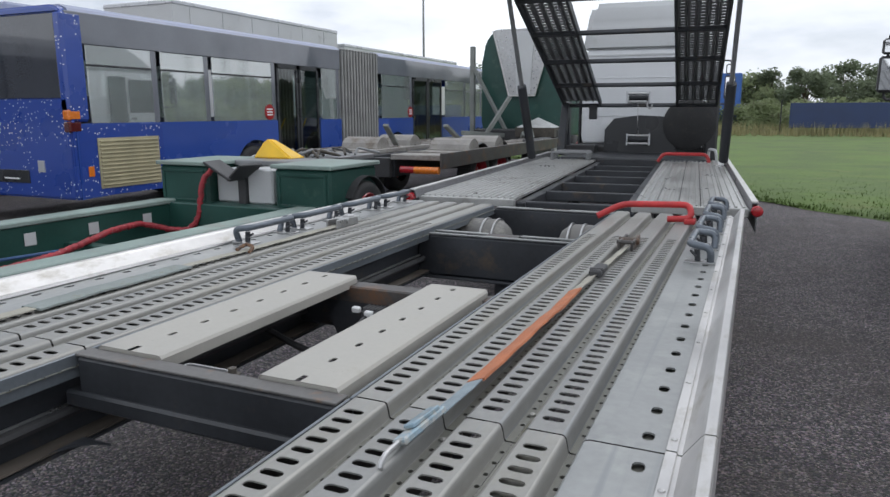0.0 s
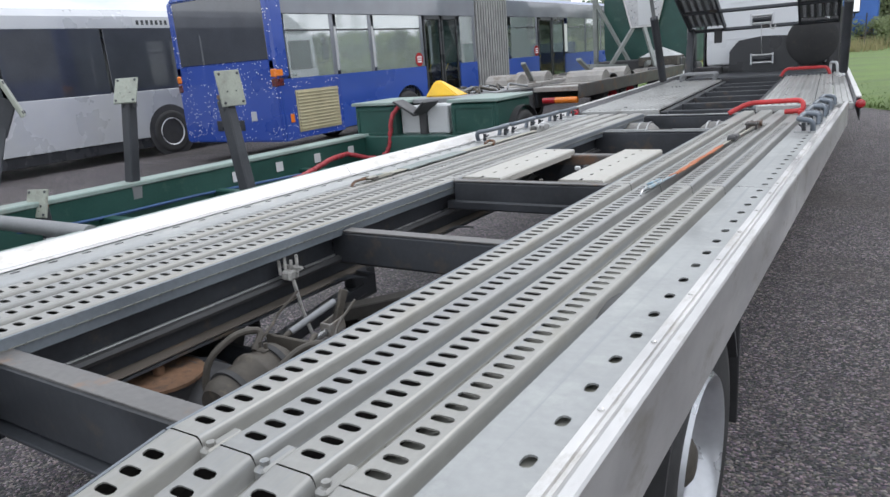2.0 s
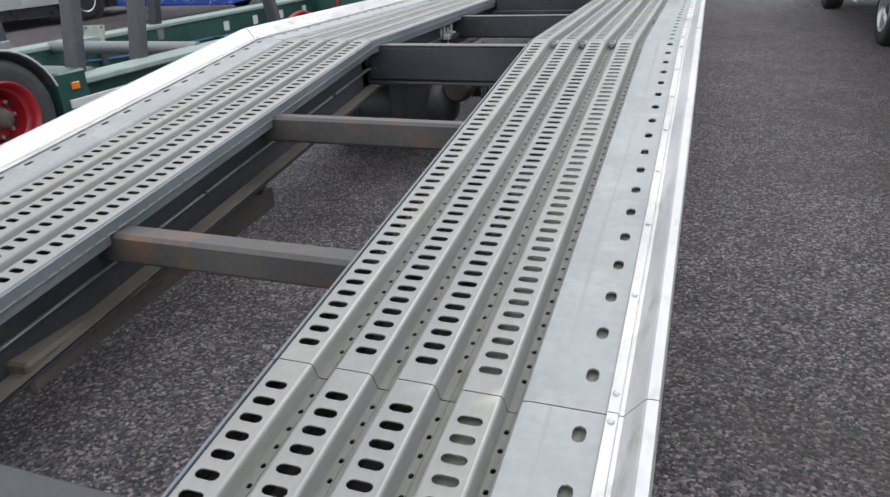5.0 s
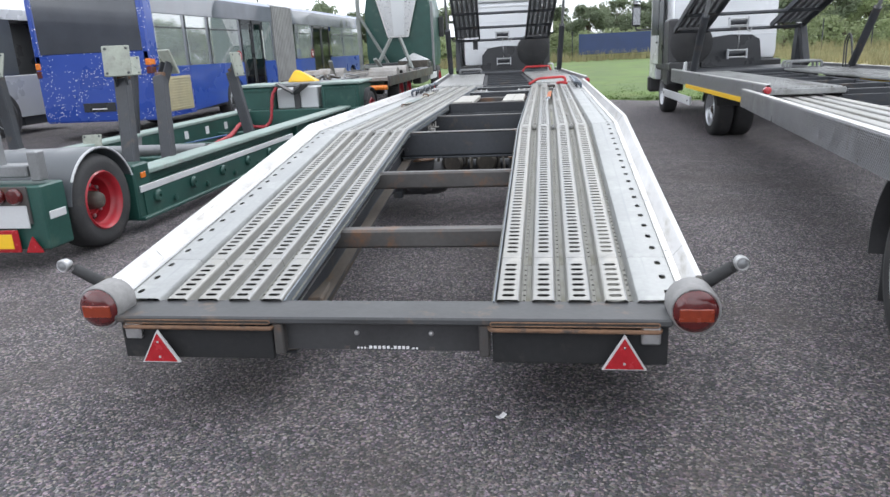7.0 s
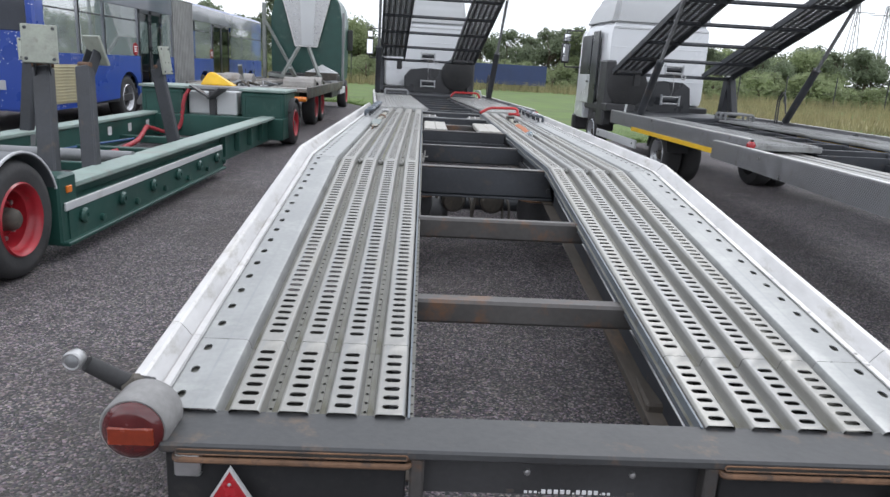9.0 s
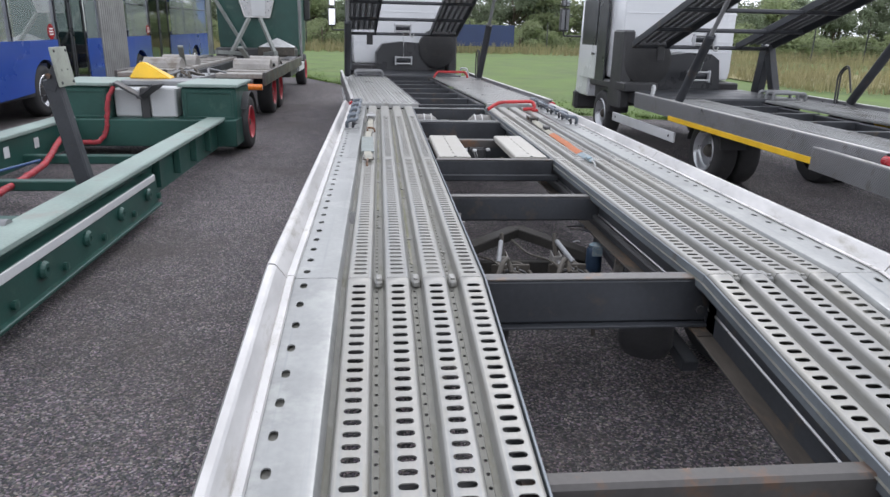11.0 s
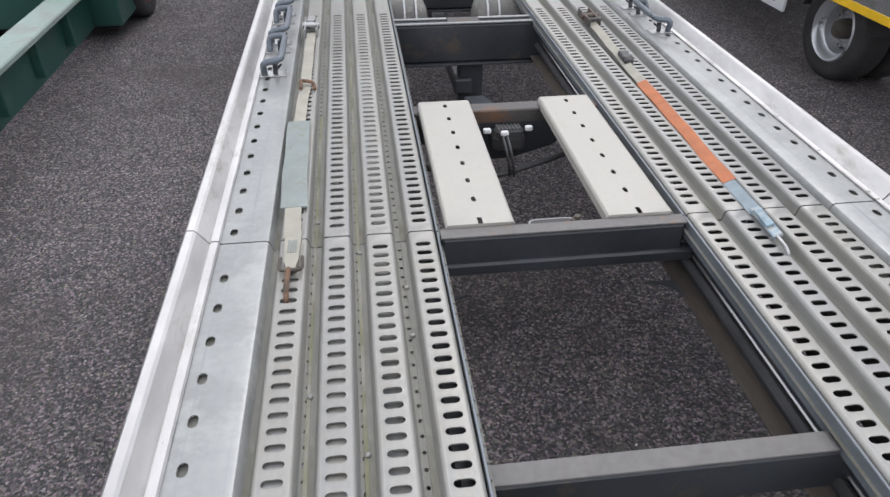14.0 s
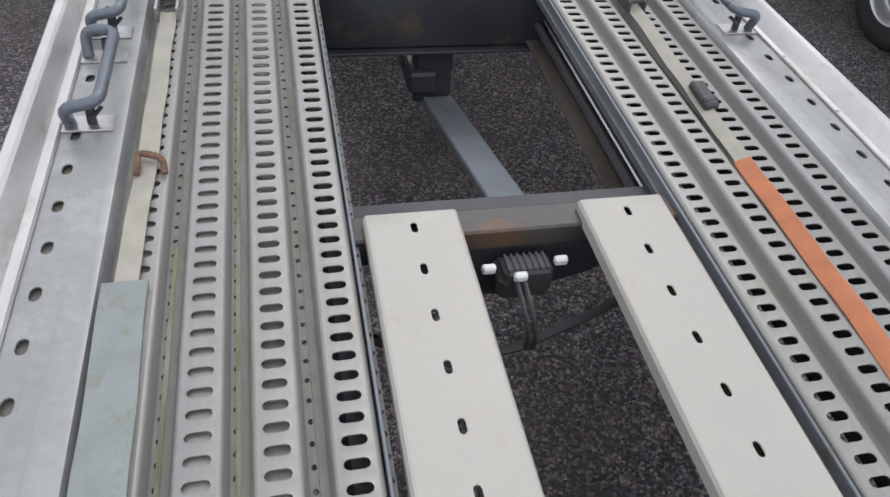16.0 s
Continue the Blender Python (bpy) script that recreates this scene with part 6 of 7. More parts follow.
# trailer behind the second lorry
tb = thing("car_trailer", "car trailer with ribbed tracks and treadplate skirts behind the second lorry", "trailer", Matrix.Translation((2.93, 6.28, -0.02)) @ pose(0, 0, 0, 0, 0, -7.6) @ pose(0, 0, 0, -1.4))
for s, x in ((1, 0.0), (-1, 2.5)):
    bm = sheet(bmesh.new(), [(x + s * 0.075, 0.80), (x + s * 0.035, 0.86), (x, 0.862), (x - s * 0.005, 0.855), (x - s * 0.005, 0.665)], -9.5, 0, 0.005)
    part("side_skirt", bm, M_TREAD, tb, "treadplate side skirt")
    bm = bmesh.new()
    bx(bm, x - 0.008, x + s * 0.04, -9.5, 0.0, 0.861, 0.869, 0.002)
    part("skirt_edge", bm, M_RAIL, tb, "bright aluminium edge")
    bm = bmesh.new()
    bx(bm, x + s * 0.08, x + s * 0.26, -9.5, -0.05, 0.79, 0.80, 0.003)
    part("side_plate", bm, M_PLATE, tb)
    for i in range(4):
        xc = x + s * (0.33 + 0.14 * i)
        bm = sheet(bmesh.new(), [(xc - 0.07, 0.762), (xc - 0.05, 0.764), (xc - 0.044, 0.795), (xc - 0.036, 0.80), (xc + 0.036, 0.80), (xc + 0.044, 0.795), (xc + 0.05, 0.764), (xc + 0.07, 0.762)], -9.5, -0.15, 0.003)
        part("track_profile", bm, M_GALV, tb, "galvanised track profile")
    bm = bmesh.new()
    bx(bm, x + s * 0.78, x + s * 0.85, -9.5, 0.2, 0.55, 0.74, 0.006)
    part("side_member", bm, M_FRAME, tb)
    w = wheel(tb, x + s * 0.05, -5.62, 0.28, 0.40, 0.24, -s)
    mudguard(tb, x + s * 0.0, x + s * 0.32, -5.62, 0.30, 0.47, -5, 185)
    bm = bmesh.new()
    bx(bm, x + s * 0.08, x + s * 0.30, -5.13, -5.11, 0.0, 0.3, 0.004)
    part("mud_flap", bm, M_BLACK, tb)
for y in (-0.5, -1.6, -2.9, -4.2, -5.6, -7.2, -8.8):
    bm = bmesh.new()
    bx(bm, 0.2, 2.3, y - 0.04, y + 0.04, 0.62, 0.745, 0.008)
    part("cross_beam", bm, M_BEAM, tb)
bm = bmesh.new()
bx(bm, 0.4, 2.1, -6.2, -5.0, 0.12, 0.5, 0.05)
part("axle_gear", bm, M_BLACK, tb)

# ---- green low loader ----
gt = thing("low_loader_trailer", "dark green low loader trailer with upright support arms and red wheels", "trailer", Matrix.Translation((-2.965, 3.1, 0)) @ pose(0, 0, 0, 0, 0, -0.2))
W_ = -2.2
for x, s in ((0.0, 1), (W_, -1)):
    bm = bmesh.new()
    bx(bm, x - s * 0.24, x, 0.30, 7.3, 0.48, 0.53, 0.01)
    part("sill_top", bm, M_GREENTOP, gt, "pale green sill top")
    bm = bmesh.new()
    bx(bm, x - s * 0.22, x - s * 0.10, 0.05, 7.3, 0.12, 0.485, 0.01)
    part("sill_web", bm, M_GREEN, gt)
    bm = prism(bmesh.new(), [(x - s * 0.10, 0.40), (x + s * 0.0, 0.40), (x + s * 0.02, 0.36), (x + s * 0.02, 0.12), (x - s * 0.10, 0.12)], 0.2, 4.1)
    part("sill_skirt", bm, M_GREEN, gt)
    bm = bmesh.new()
    bx(bm, x + s * 0.012, x + s * 0.028, 0.15, 4.05, 0.345, 0.405, 0.004)
    part("reflective_strip", bm, M_BOXWHITE, gt, "pale reflective strip")
    bm = bmesh.new()
    bx(bm, x - s * 0.04, x + s * 0.06, 0.1, 4.1, 0.10, 0.13, 0.008)
    part("lower_lip", bm, M_GREEN, gt)
    for k in range(6):
        y = 0.4 + 0.68 * k
        bm = lathe(bmesh.new(), [(0.055, -0.01), (0.06, 0.01), (0.045, 0.03), (0.02, 0.03), (0.015, 0.01)], 14, "x", Matrix.Translation((x + s * 0.03, y, 0.27)) @ (Matrix.Identity(4) if s > 0 else pose(0, 0, 0, 0, 0, 180)))
        part("lashing_ring", bm, M_GREEN, gt)
        bm = lathe(bmesh.new(), [(0.03, -0.01), (0.032, 0.015), (0.001, 0.02)], 10, "x", Matrix.Translation((x + s * 0.03, y + 0.3, 0.19)) @ (Matrix.Identity(4) if s > 0 else pose(0, 0, 0, 0, 0, 180)))
        part("bolt", bm, M_GREEN, gt)
    for k in range(4):
        y = 4.4 + 0.7 * k
        bm = bmesh.new()
        bx(bm, x - s * 0.10, x - s * 0.03, y, y + 0.03, 0.2, 0.48, 0.006)
        part("web_rib", bm, M_GREEN, gt)
        bm = bmesh.new()
        bx(bm, x - s * 0.225, x - s * 0.228, y + 0.3, y + 0.42, 0.29, 0.41, 0.002)
        part("sticker", bm, M_BOXWHITE, gt, "pale sticker")
    bm = bmesh.new()
    bx(bm, x - s * 0.30, x + s * 0.01, 0.10, 0.36, 0.10, 0.60, 0.015)
    part("end_plate", bm, M_GREEN, gt)
    # rear wheel set
    wheel(gt, x - s * 0.02, -0.32, 0.385, 0.385, 0.26, s, M_REDRIM)
    mudguard(gt, x - s * 0.85, x + s * 0.0, -0.32, 0.385, 0.435, 20, 175, "grey rounded mudguard", mat("grey_mudguard", (0.085, 0.092, 0.10), rough=0.4, var=0.1, scale=4) if s > 0 else bpy.data.materials["grey_mudguard"])
    mudguard(gt, x - s * 0.01, x + s * 0.006, -0.32, 0.385, 0.443, 18, 150, "pale mudguard trim", M_BOXWHITE)
    wheel(gt, x + s * 0.22, 8.02, 0.38, 0.38, 0.26, s, M_REDRIM)
bm = bmesh.new()
bx(bm, 0.008, 0.024, 0.20, 0.27, 0.47, 0.52, 0.004)
part("marker_lamp", bm, M_AMBER, gt, "small amber marker lamp")
# rear bumper with lamps
bm = bmesh.new()
bx(bm, W_ + 0.02, -0.02, -1.03, -0.76, 0.16, 0.64, 0.012)
part("rear_bumper", bm, M_GREEN, gt)
bm = bmesh.new()
bx(bm, W_ + 0.1, -0.12, -1.045, -1.025, 0.36, 0.64, 0.005)
part("lamp_panel", bm, M_BEAM, gt)
bm = bmesh.new()
bx(bm, W_ + 0.1, -0.14, -1.053, -1.041, 0.33, 0.50, 0.004)
part("white_panel", bm, M_BOXWHITE, gt, "dirty white panel")
for x in (-0.21, -0.35, W_ + 0.21, W_ + 0.35):
    bm = lathe(bmesh.new(), [(0.06, 1.04), (0.06, 1.07), (0.05, 1.085), (0.001, 1.09)], 20, "y", Matrix.Translation((x, 0, 0.57)) @ pose(0, 0, 0, 0, 0, 180))
    smooth(part("tail_lamp", bm, M_DARKRED, gt, "round red tail lamp"), 50)
for x0, x1 in ((-0.72, -0.24), (W_ + 0.24, W_ + 0.72)):
    bm = bmesh.new()
    bx(bm, x0, x1, -1.07, -1.055, 0.15, 0.32, 0.004)
    pl = part("marker_board", bm, M_REFRED, gt, "yellow board with a red border")
    bm = bmesh.new()
    bx(bm, x0 + 0.05, x1 - 0.05, -1.076, -1.068, 0.18, 0.29, 0.003)
    part("yellow_field", bm, M_YELLOW, pl)
bm = prism(bmesh.new(), [(-0.20, 0.15), (-0.06, 0.15), (-0.13, 0.27)], -1.07, -1.055)
part("warning_triangle", bm, M_REFRED, gt, "red reflector triangle")
bm = bmesh.new()
bx(bm, -0.03, -0.012, -0.98, -0.80, 0.38, 0.44, 0.004)
part("reflective_strip", bm, M_BOXWHITE, gt)
bm = bmesh.new()
bx(bm, W_, -0.16, -0.95, -0.80, 0.69, 0.78, 0.01)
bx(bm, -0.5, -0.38, -0.95, -0.85, 0.76, 1.05, 0.01)
bx(bm, -0.14, -0.06, -0.95, -0.85, 0.66, 0.88, 0.01)
part("rear_rack", bm, M_RAMP, gt, "grey steel rack")
# floor cross members
for y in (0.2, 1.6, 3.0, 4.4, 5.8):
    bm = bmesh.new()
    bx(bm, W_ + 0.2, -0.2, y, y + 0.12, 0.16, 0.26, 0.01)
    part("cross_member", bm, M_GREEN, gt)
for y in (0.6, 1.9):
    bm = tube(bmesh.new(), [(W_ + 0.2, y, 0.5), (-0.2, y, 0.5)], 0.06, 14)
    smooth(part("cross_tube", bm, M_RAMP, gt, "grey round cross tube"), 50)


M_HEADPLATE = mat("grey_green_plate", (0.30, 0.32, 0.27), rough=0.5, var=0.2, scale=8, dirt=(0.2, 0.19, 0.16), dirt_at=0.62)


def support_arm(base, top, turn, reach, lift, size, sleeved):
    """A square post with a hinged head plate that stands reach before its top."""
    e = new("support_arm")
    e.parent = gt
    base, top = Vector(base), Vector(top)
    bm = beam(bmesh.new(), base, top, 0.13, 0.10, 0.012, up=(0, 1, 0))
    part("post", bm, M_FRAME, e, "dark square post")
    if sleeved:
        bm = beam(bmesh.new(), base, base.lerp(top, 0.26), 0.15, 0.12, 0.012, up=(0, 1, 0))
        part("sleeve", bm, M_RAMP, e)
    facing = pose(0, 0, 0, *turn)
    centre = top + facing.to_3x3() @ Vector((0, -reach, 0)) + Vector((0, 0, lift))
    place = Matrix.Translation(centre) @ facing
    bm = bmesh.new()
    bx(bm, -size / 2, size / 2, -0.012, 0.012, -size * 0.6, size * 0.6, 0.006, place)
    plate = part("head_plate", bm, M_HEADPLATE, e, "grey-green head plate")
    for qx in (-1, 1):
        for qz in (-1, 1):
            bm = lathe(bmesh.new(), [(0.014, 0.0), (0.012, 0.006), (0.001, 0.008)], 6, "y", place @ Matrix.Translation((qx * size * 0.38, -0.012, qz * size * 0.48)) @ pose(0, 0, 0, 0, 0, 180))
            part("bolt", bm, M_FRAME, plate)
    # fork and pin between post and plate
    back = place @ Vector((0, 0.02, 0))
    for q in (-1, 1):
        off = facing.to_3x3() @ Vector((q * 0.05, 0, 0))
        bm = beam(bmesh.new(), top + off + Vector((0, 0, -0.09)), back + off, 0.014, 0.09, 0.004, up=(0, 0, 1))
        part("fork_cheek", bm, M_FRAME, e)
    bm = tube(bmesh.new(), [top + facing.to_3x3() @ Vector((-0.075, -0.01, 0.02)), top + facing.to_3x3() @ Vector((0.075, -0.01, 0.02))], 0.022, 10)
    part("pin", bm, M_RUST, e)


to_gt = gt.matrix_basis.inverted()
for base, head, turn, reach, lift, size in (((-3.18, 3.53, 0.3), (-3.36, 3.92, 1.32), (-16, 0, 24), 0.15, 0.13, 0.24), ((-3.18, 4.20, 0.3), (-3.39, 4.66, 1.32), (-20, 0, 150), 0.13, 0.10, 0.22),
                                            ((-3.30, 6.62, 0.3), (-3.50, 6.66, 1.30), (-8, 0, 88), 0.10, 0.08, 0.26), ((-5.02, 6.55, 0.2), (-4.93, 6.67, 1.36), (-30, 0, 30), 0.03, 0.06, 0.23),
                                            ((-5.28, 4.72, 0.3), (-5.34, 4.70, 1.44), (-25, 0, 10), 0.03, 0.06, 0.23), ((-4.95, 5.6, 0.1), (-4.96, 5.6, 0.46), (-20, 0, 20), 0.03, 0.04, 0.22)):
    support_arm(to_gt @ Vector(base), to_gt @ Vector(head), turn, reach, lift, size, base[0] < -4)

# gooseneck box
for x0, x1 in ((-2.25, -1.52), (-0.58, 0.15)):
    bm = bmesh.new()
    bx(bm, x0, x1, 7.36, 8.34, 0.44, 0.92, 0.03)
    part("gooseneck_box", bm, M_GREEN, gt)
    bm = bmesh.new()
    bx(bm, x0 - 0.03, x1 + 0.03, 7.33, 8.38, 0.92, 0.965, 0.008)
    part("gooseneck_top", bm, M_GREENTOP, gt, "pale green top plate")
    for xa, xb, za, zb in ((x0 + 0.05, x1 - 0.05, 0.84, 0.87), (x0 + 0.05, x1 - 0.05, 0.50, 0.53), (x0 + 0.05, x0 + 0.08, 0.53, 0.84), (x1 - 0.08, x1 - 0.05, 0.53, 0.84)):
        bm = bx(bmesh.new(), xa, xb, 7.345, 7.365, za, zb, 0.004)
        part("panel_frame", bm, M_GREEN, gt)
bm = bmesh.new()
bx(bm, -2.28, 0.16, 7.20, 8.0, 0.14, 0.50, 0.012)
part("gooseneck_beam", bm, M_GREEN, gt)
bm = bmesh.new()
bx(bm, -1.50, -1.13, 7.48, 8.4, 0.50, 0.88, 0.02)
part("white_block", bm, M_BOXWHITE, gt, "dirty white housing")
bm = bmesh.new()
bx(bm, -1.02, -0.67, 7.44, 8.4, 0.50, 0.90, 0.02)
part("white_block", bm, M_BOXWHITE, gt, "dirty white housing")
bm = bmesh.new()
bx(bm, -1.13, -1.02, 7.40, 7.52, 0.46, 0.90, 0.012)
beam(bm, (-1.08, 7.36, 0.78), (-1.40, 7.30, 0.98), 0.34, 0.03, 0.006)
beam(bm, (-1.08, 7.36, 0.78), (-0.84, 7.30, 0.96), 0.30, 0.03, 0.006)
part("black_bracket", bm, M_BLACK, gt, "black forked bracket")
line = bend([(-1.46, 7.40, 0.90), (-1.50, 7.24, 0.76), (-1.54, 7.20, 0.34), (-1.62, 7.12, 0.20), (-1.80, 7.00, 0.22), (-1.94, 6.75, 0.32), (-1.75, 6.2, 0.34), (-1.55, 5.4, 0.24), (-1.45, 4.6, 0.22), (-1.4, 3.9, 0.20)], 0.25, 6)
hose, thick = [], []
rg = random.Random(31)
for a, b in zip(line, line[1:]):
    steps = max(1, int((b - a).length / 0.022))
    for k in range(steps):
        hose.append(a.lerp(b, k / steps) + Vector((rg.uniform(-0.006, 0.006), rg.uniform(-0.006, 0.006), rg.uniform(-0.006, 0.006))))
        thick.append(0.034 if len(hose) % 2 else 0.027 + rg.uniform(0, 0.004))
bm = tube(bmesh.new(), hose, thick, 10)
smooth(part("red_hose", bm, mat("worn_red_hose", (0.33, 0.03, 0.04), rough=0.6, var=0.3, scale=14, bump=0.2, dirt=(0.5, 0.4, 0.38), dirt_at=0.66), gt, "thick worn red hose"), 50)
bm = tube(bmesh.new(), bend([(-2.0, 0.3, 0.24), (-2.1, 1.6, 0.33), (-1.9, 2.8, 0.26), (-2.0, 4.2, 0.24), (-1.7, 5.6, 0.24)], 0.4, 6), 0.016, 8)
part("blue_hose", bm, mat("blue_hose_plastic", (0.03, 0.08, 0.2), rough=0.4, var=0.1, scale=4), gt, "blue air hose")
bm = bmesh.new()
bx(bm, -1.50, -0.60, 7.8, 9.6, 0.90, 0.964, 0.01)
part("neck_deck", bm, M_RAMP, gt)
rg = random.Random(4)
for i in range(16):
    bm = bmesh.new()
    x, y = rg.uniform(-1.35, -0.55), rg.uniform(8.35, 9.2)
    tube(bm, bend([(x, y, 0.98), (x + rg.uniform(-0.2, 0.2), y + 0.15, 1.06), (x + rg.uniform(-0.3, 0.3), y + 0.3, 0.99)], 0.05), rg.uniform(0.012, 0.024), 8)
    part("coupling_hose", bm, rg.choice((M_FRAME, M_RAMP, M_CHAMBER)), gt)
bm = bmesh.new()
base = [(-1.58, 7.95, 0.967), (-0.98, 7.95, 0.967), (-0.98, 8.25, 0.967), (-1.58, 8.25, 0.967)]
vb = [bm.verts.new(p) for p in base]
tp = [bm.verts.new(p) for p in ((-1.46, 8.05, 1.19), (-1.38, 8.05, 1.20), (-1.38, 8.16, 1.20), (-1.46, 8.16, 1.19))]
for i in range(4):
    bm.faces.new((vb[i], vb[(i + 1) % 4], tp[(i + 1) % 4], tp[i]))
bm.faces.new(vb)
bm.faces.new(tp)
bmesh.ops.bevel(bm, geom=[e for e in bm.edges], offset=0.02, segments=2, affect="EDGES")
wedge = part("wheel_chock", bm, M_YELLOW, None)
wedge.matrix_basis = gt.matrix_basis @ Matrix.Translation((0.07, 0.2, -0.005))
tagged(wedge, "yellow wheel chock standing on the green trailer neck", "wheel chock")
for s, x in ((1, 0.24), (-1, W_ - 0.24)):
    mudguard(gt, x - s * 0.28, x + s * 0.0, 8.02, 0.38, 0.44, 10, 150)

# ---- green lorry in front of it ----
gl = thing("flatbed_lorry", "dark green lorry with grey flatbed and silver cab shield", "lorry", pose(-4.15, 13.55, 0, 0, 0, 0.7))
for s in (-1, 1):
    bm = bmesh.new()
    bx(bm, s * 0.42, s * 1.25, 0, 6.9, 0.82, 0.90, 0.01)
    part("deck", bm, M_DUSTDECK, gl, "dusty grey deck")
    for k in range(9):
        bm = bmesh.new()
        bx(bm, s * 0.45, s * 1.22, 0.5 + 0.75 * k, 0.56 + 0.75 * k, 0.90, 0.925, 0.006)
        part("deck_rib", bm, M_DUSTDECK, gl)
    bm = bmesh.new()
    bx(bm, s * 1.24, s * 1.29, -0.02, 7.0, 0.70, 0.93, 0.008)
    part("side_board", bm, M_BEAM, gl)
    bm = tube(bmesh.new(), [(s * 0.85, -0.05, 0.68), (s * 1.24, -0.05, 0.68)], 0.055, 14)
    smooth(part("tail_lamp", bm, M_AMBER, gl, "orange and red tail lamp"), 50)
    bm = tube(bmesh.new(), [(s * 0.62, -0.05, 0.68), (s * 0.86, -0.05, 0.68)], 0.053, 14)
    smooth(part("tail_lamp", bm, M_REFRED, gl), 50)
    for y in (1.9, 3.0, 9.4):
        wheel(gl, s * 1.18, y, 0.46, 0.46, 0.28, s, M_REDRIM)
    mudguard(gl, s * 0.85, s * 1.2, 1.9, 0.46, 0.55)
    mudguard(gl, s * 0.85, s * 1.2, 3.0, 0.46, 0.55)
    # wheel wells and chock posts on the deck
    for k in range(2):
        y = 1.5 + 1.3 * k
        bm = prism(bmesh.new(), [(0, 0), (0.5, 0), (0.46, 0.10), (0.36, 0.17), (0.25, 0.20), (0.14, 0.17), (0.04, 0.10)], 0, 0.7, Matrix.Translation((s * 0.85 - 0.35, y + 0.25, 0.90)) @ pose(0, 0, 0, 0, 0, -90))
        part("wheel_well", bm, M_DUSTDECK, gl, "rounded grey wheel well")
    bm = beam(bmesh.new(), (s * 0.7, 2.4, 0.92), (s * 0.58, 1.75, 1.30), 0.10, 0.05)
    part("tilted_plate", bm, M_MAST, gl)
    bm = beam(bmesh.new(), (s * 0.25, 7.4, 0.95), (s * 0.75, 5.9, 1.05), 0.10, 0.10)
    part("bed_brace", bm, M_MAST, gl)
    bm = beam(bmesh.new(), (s * 0.62, 7.0, 0.9), (s * 0.15, 7.6, 1.9), 0.09, 0.09)
    part("mast_brace", bm, M_MAST, gl)
    bm = bmesh.new()
    bx(bm, s * 0.95, s * 1.2, 5.0, 6.6, 0.5, 0.95, 0.03)
    part("side_box", bm, M_BLACK, gl)
    bm = bmesh.new()
    bx(bm, s * 0.36, s * 0.44, 0.1, 10.0, 0.55, 0.82, 0.01)
    part("chassis_rail", bm, M_FRAME, gl)
bm = bmesh.new()
bx(bm, -0.42, 0.42, -0.04, 0.06, 0.55, 0.85, 0.01)
part("rear_beam", bm, M_BLACK, gl)
bm = beam(bmesh.new(), (-1.30, 8.0, 0.9), (-1.30, 8.0, 3.18), 0.12, 0.12, 0.01)
part("mast", bm, M_MAST, gl, "grey mast")
bm = beam(bmesh.new(), (-1.24, 7.95, 2.62), (-0.25, 7.8, 0.95), 0.10, 0.08, 0.01)
part("mast_brace", bm, M_MAST, gl)
bm = bmesh.new()
v = [bm.verts.new(p) for p in ((0.1, 7.35, 1.15), (1.05, 7.35, 1.15), (1.05, 8.0, 1.15), (0.1, 8.0, 1.15), (0.57, 7.68, 1.39))]
for a, b in ((0, 1), (1, 2), (2, 3), (3, 0)):
    bm.faces.new((v[a], v[b], v[4]))
bm.faces.new(v[:4])
part("tarp_top", bm, M_BOXGREY, gl, "pale peaked tarpaulin")
bm = bmesh.new()
bx(bm, 0.08, 1.07, 7.33, 8.02, 0.92, 1.147, 0.01)
part("covered_box", bm, M_CHAMBER, gl)
bm = prism(bmesh.new(), [(-1.09, 0.9), (-1.12, 1.3), (-1.12, 2.8), (-1.04, 3.28), (-0.86, 3.52), (-0.7, 3.60), (0.7, 3.60), (0.86, 3.52), (1.04, 3.28), (1.12, 2.8), (1.12, 1.3), (1.09, 0.9)], 8.2, 10.4)
bmesh.ops.bevel(bm, geom=[e for e in bm.edges], offset=0.05, segments=3, affect="EDGES")
gcab = smooth(part("cab", bm, M_GREEN, gl), 40)
bm = prism(bmesh.new(), [(-0.78, 3.55), (-0.70, 3.58), (0.70, 3.58), (0.78, 3.55), (0.33, 1.93), (-0.33, 1.93)], 8.10, 8.20)
part("shield", bm, M_STEEL, gcab, "silver trapezoid shield")
bm = prism(bmesh.new(), [(-0.20, 3.52), (0.30, 3.52), (0.22, 1.97), (-0.14, 1.97)], 8.075, 8.105)
part("shield_panel", bm, M_BOXWHITE, gcab)
for s in (-1, 1):
    bm = beam(bmesh.new(), (s * 0.79, 8.09, 3.55), (s * 0.345, 8.09, 1.93), 0.035, 0.035, 0.008, up=(0, 1, 0))
    part("shield_trim", bm, M_RAIL, gcab, "bright edge trim")
bm = beam(bmesh.new(), (-0.36, 8.09, 1.93), (0.36, 8.09, 1.93), 0.035, 0.035, 0.008, up=(0, 1, 0))
part("shield_trim", bm, M_RAIL, gcab, "bright edge trim")
for s in (-1, 1):
    bm = bmesh.new()
    bx(bm, s * 1.12, s * 1.30, 10.15, 10.25, 1.9, 2.6, 0.03)
    part("mirror", bm, M_BLACK, gcab)
    bm = bmesh.new()
    bx(bm, s * 1.18, s * 1.26, 6.6, 8.1, 0.55, 0.75, 0.01)
    part("side_guard", bm, M_BOXWHITE, gl)
bm = tube(bmesh.new(), [(1.19, 8.0, 0.8), (1.19, 8.0, 3.0)], 0.045, 10)
part("exhaust_pipe", bm, M_RAMP, gl)
bm = bmesh.new()
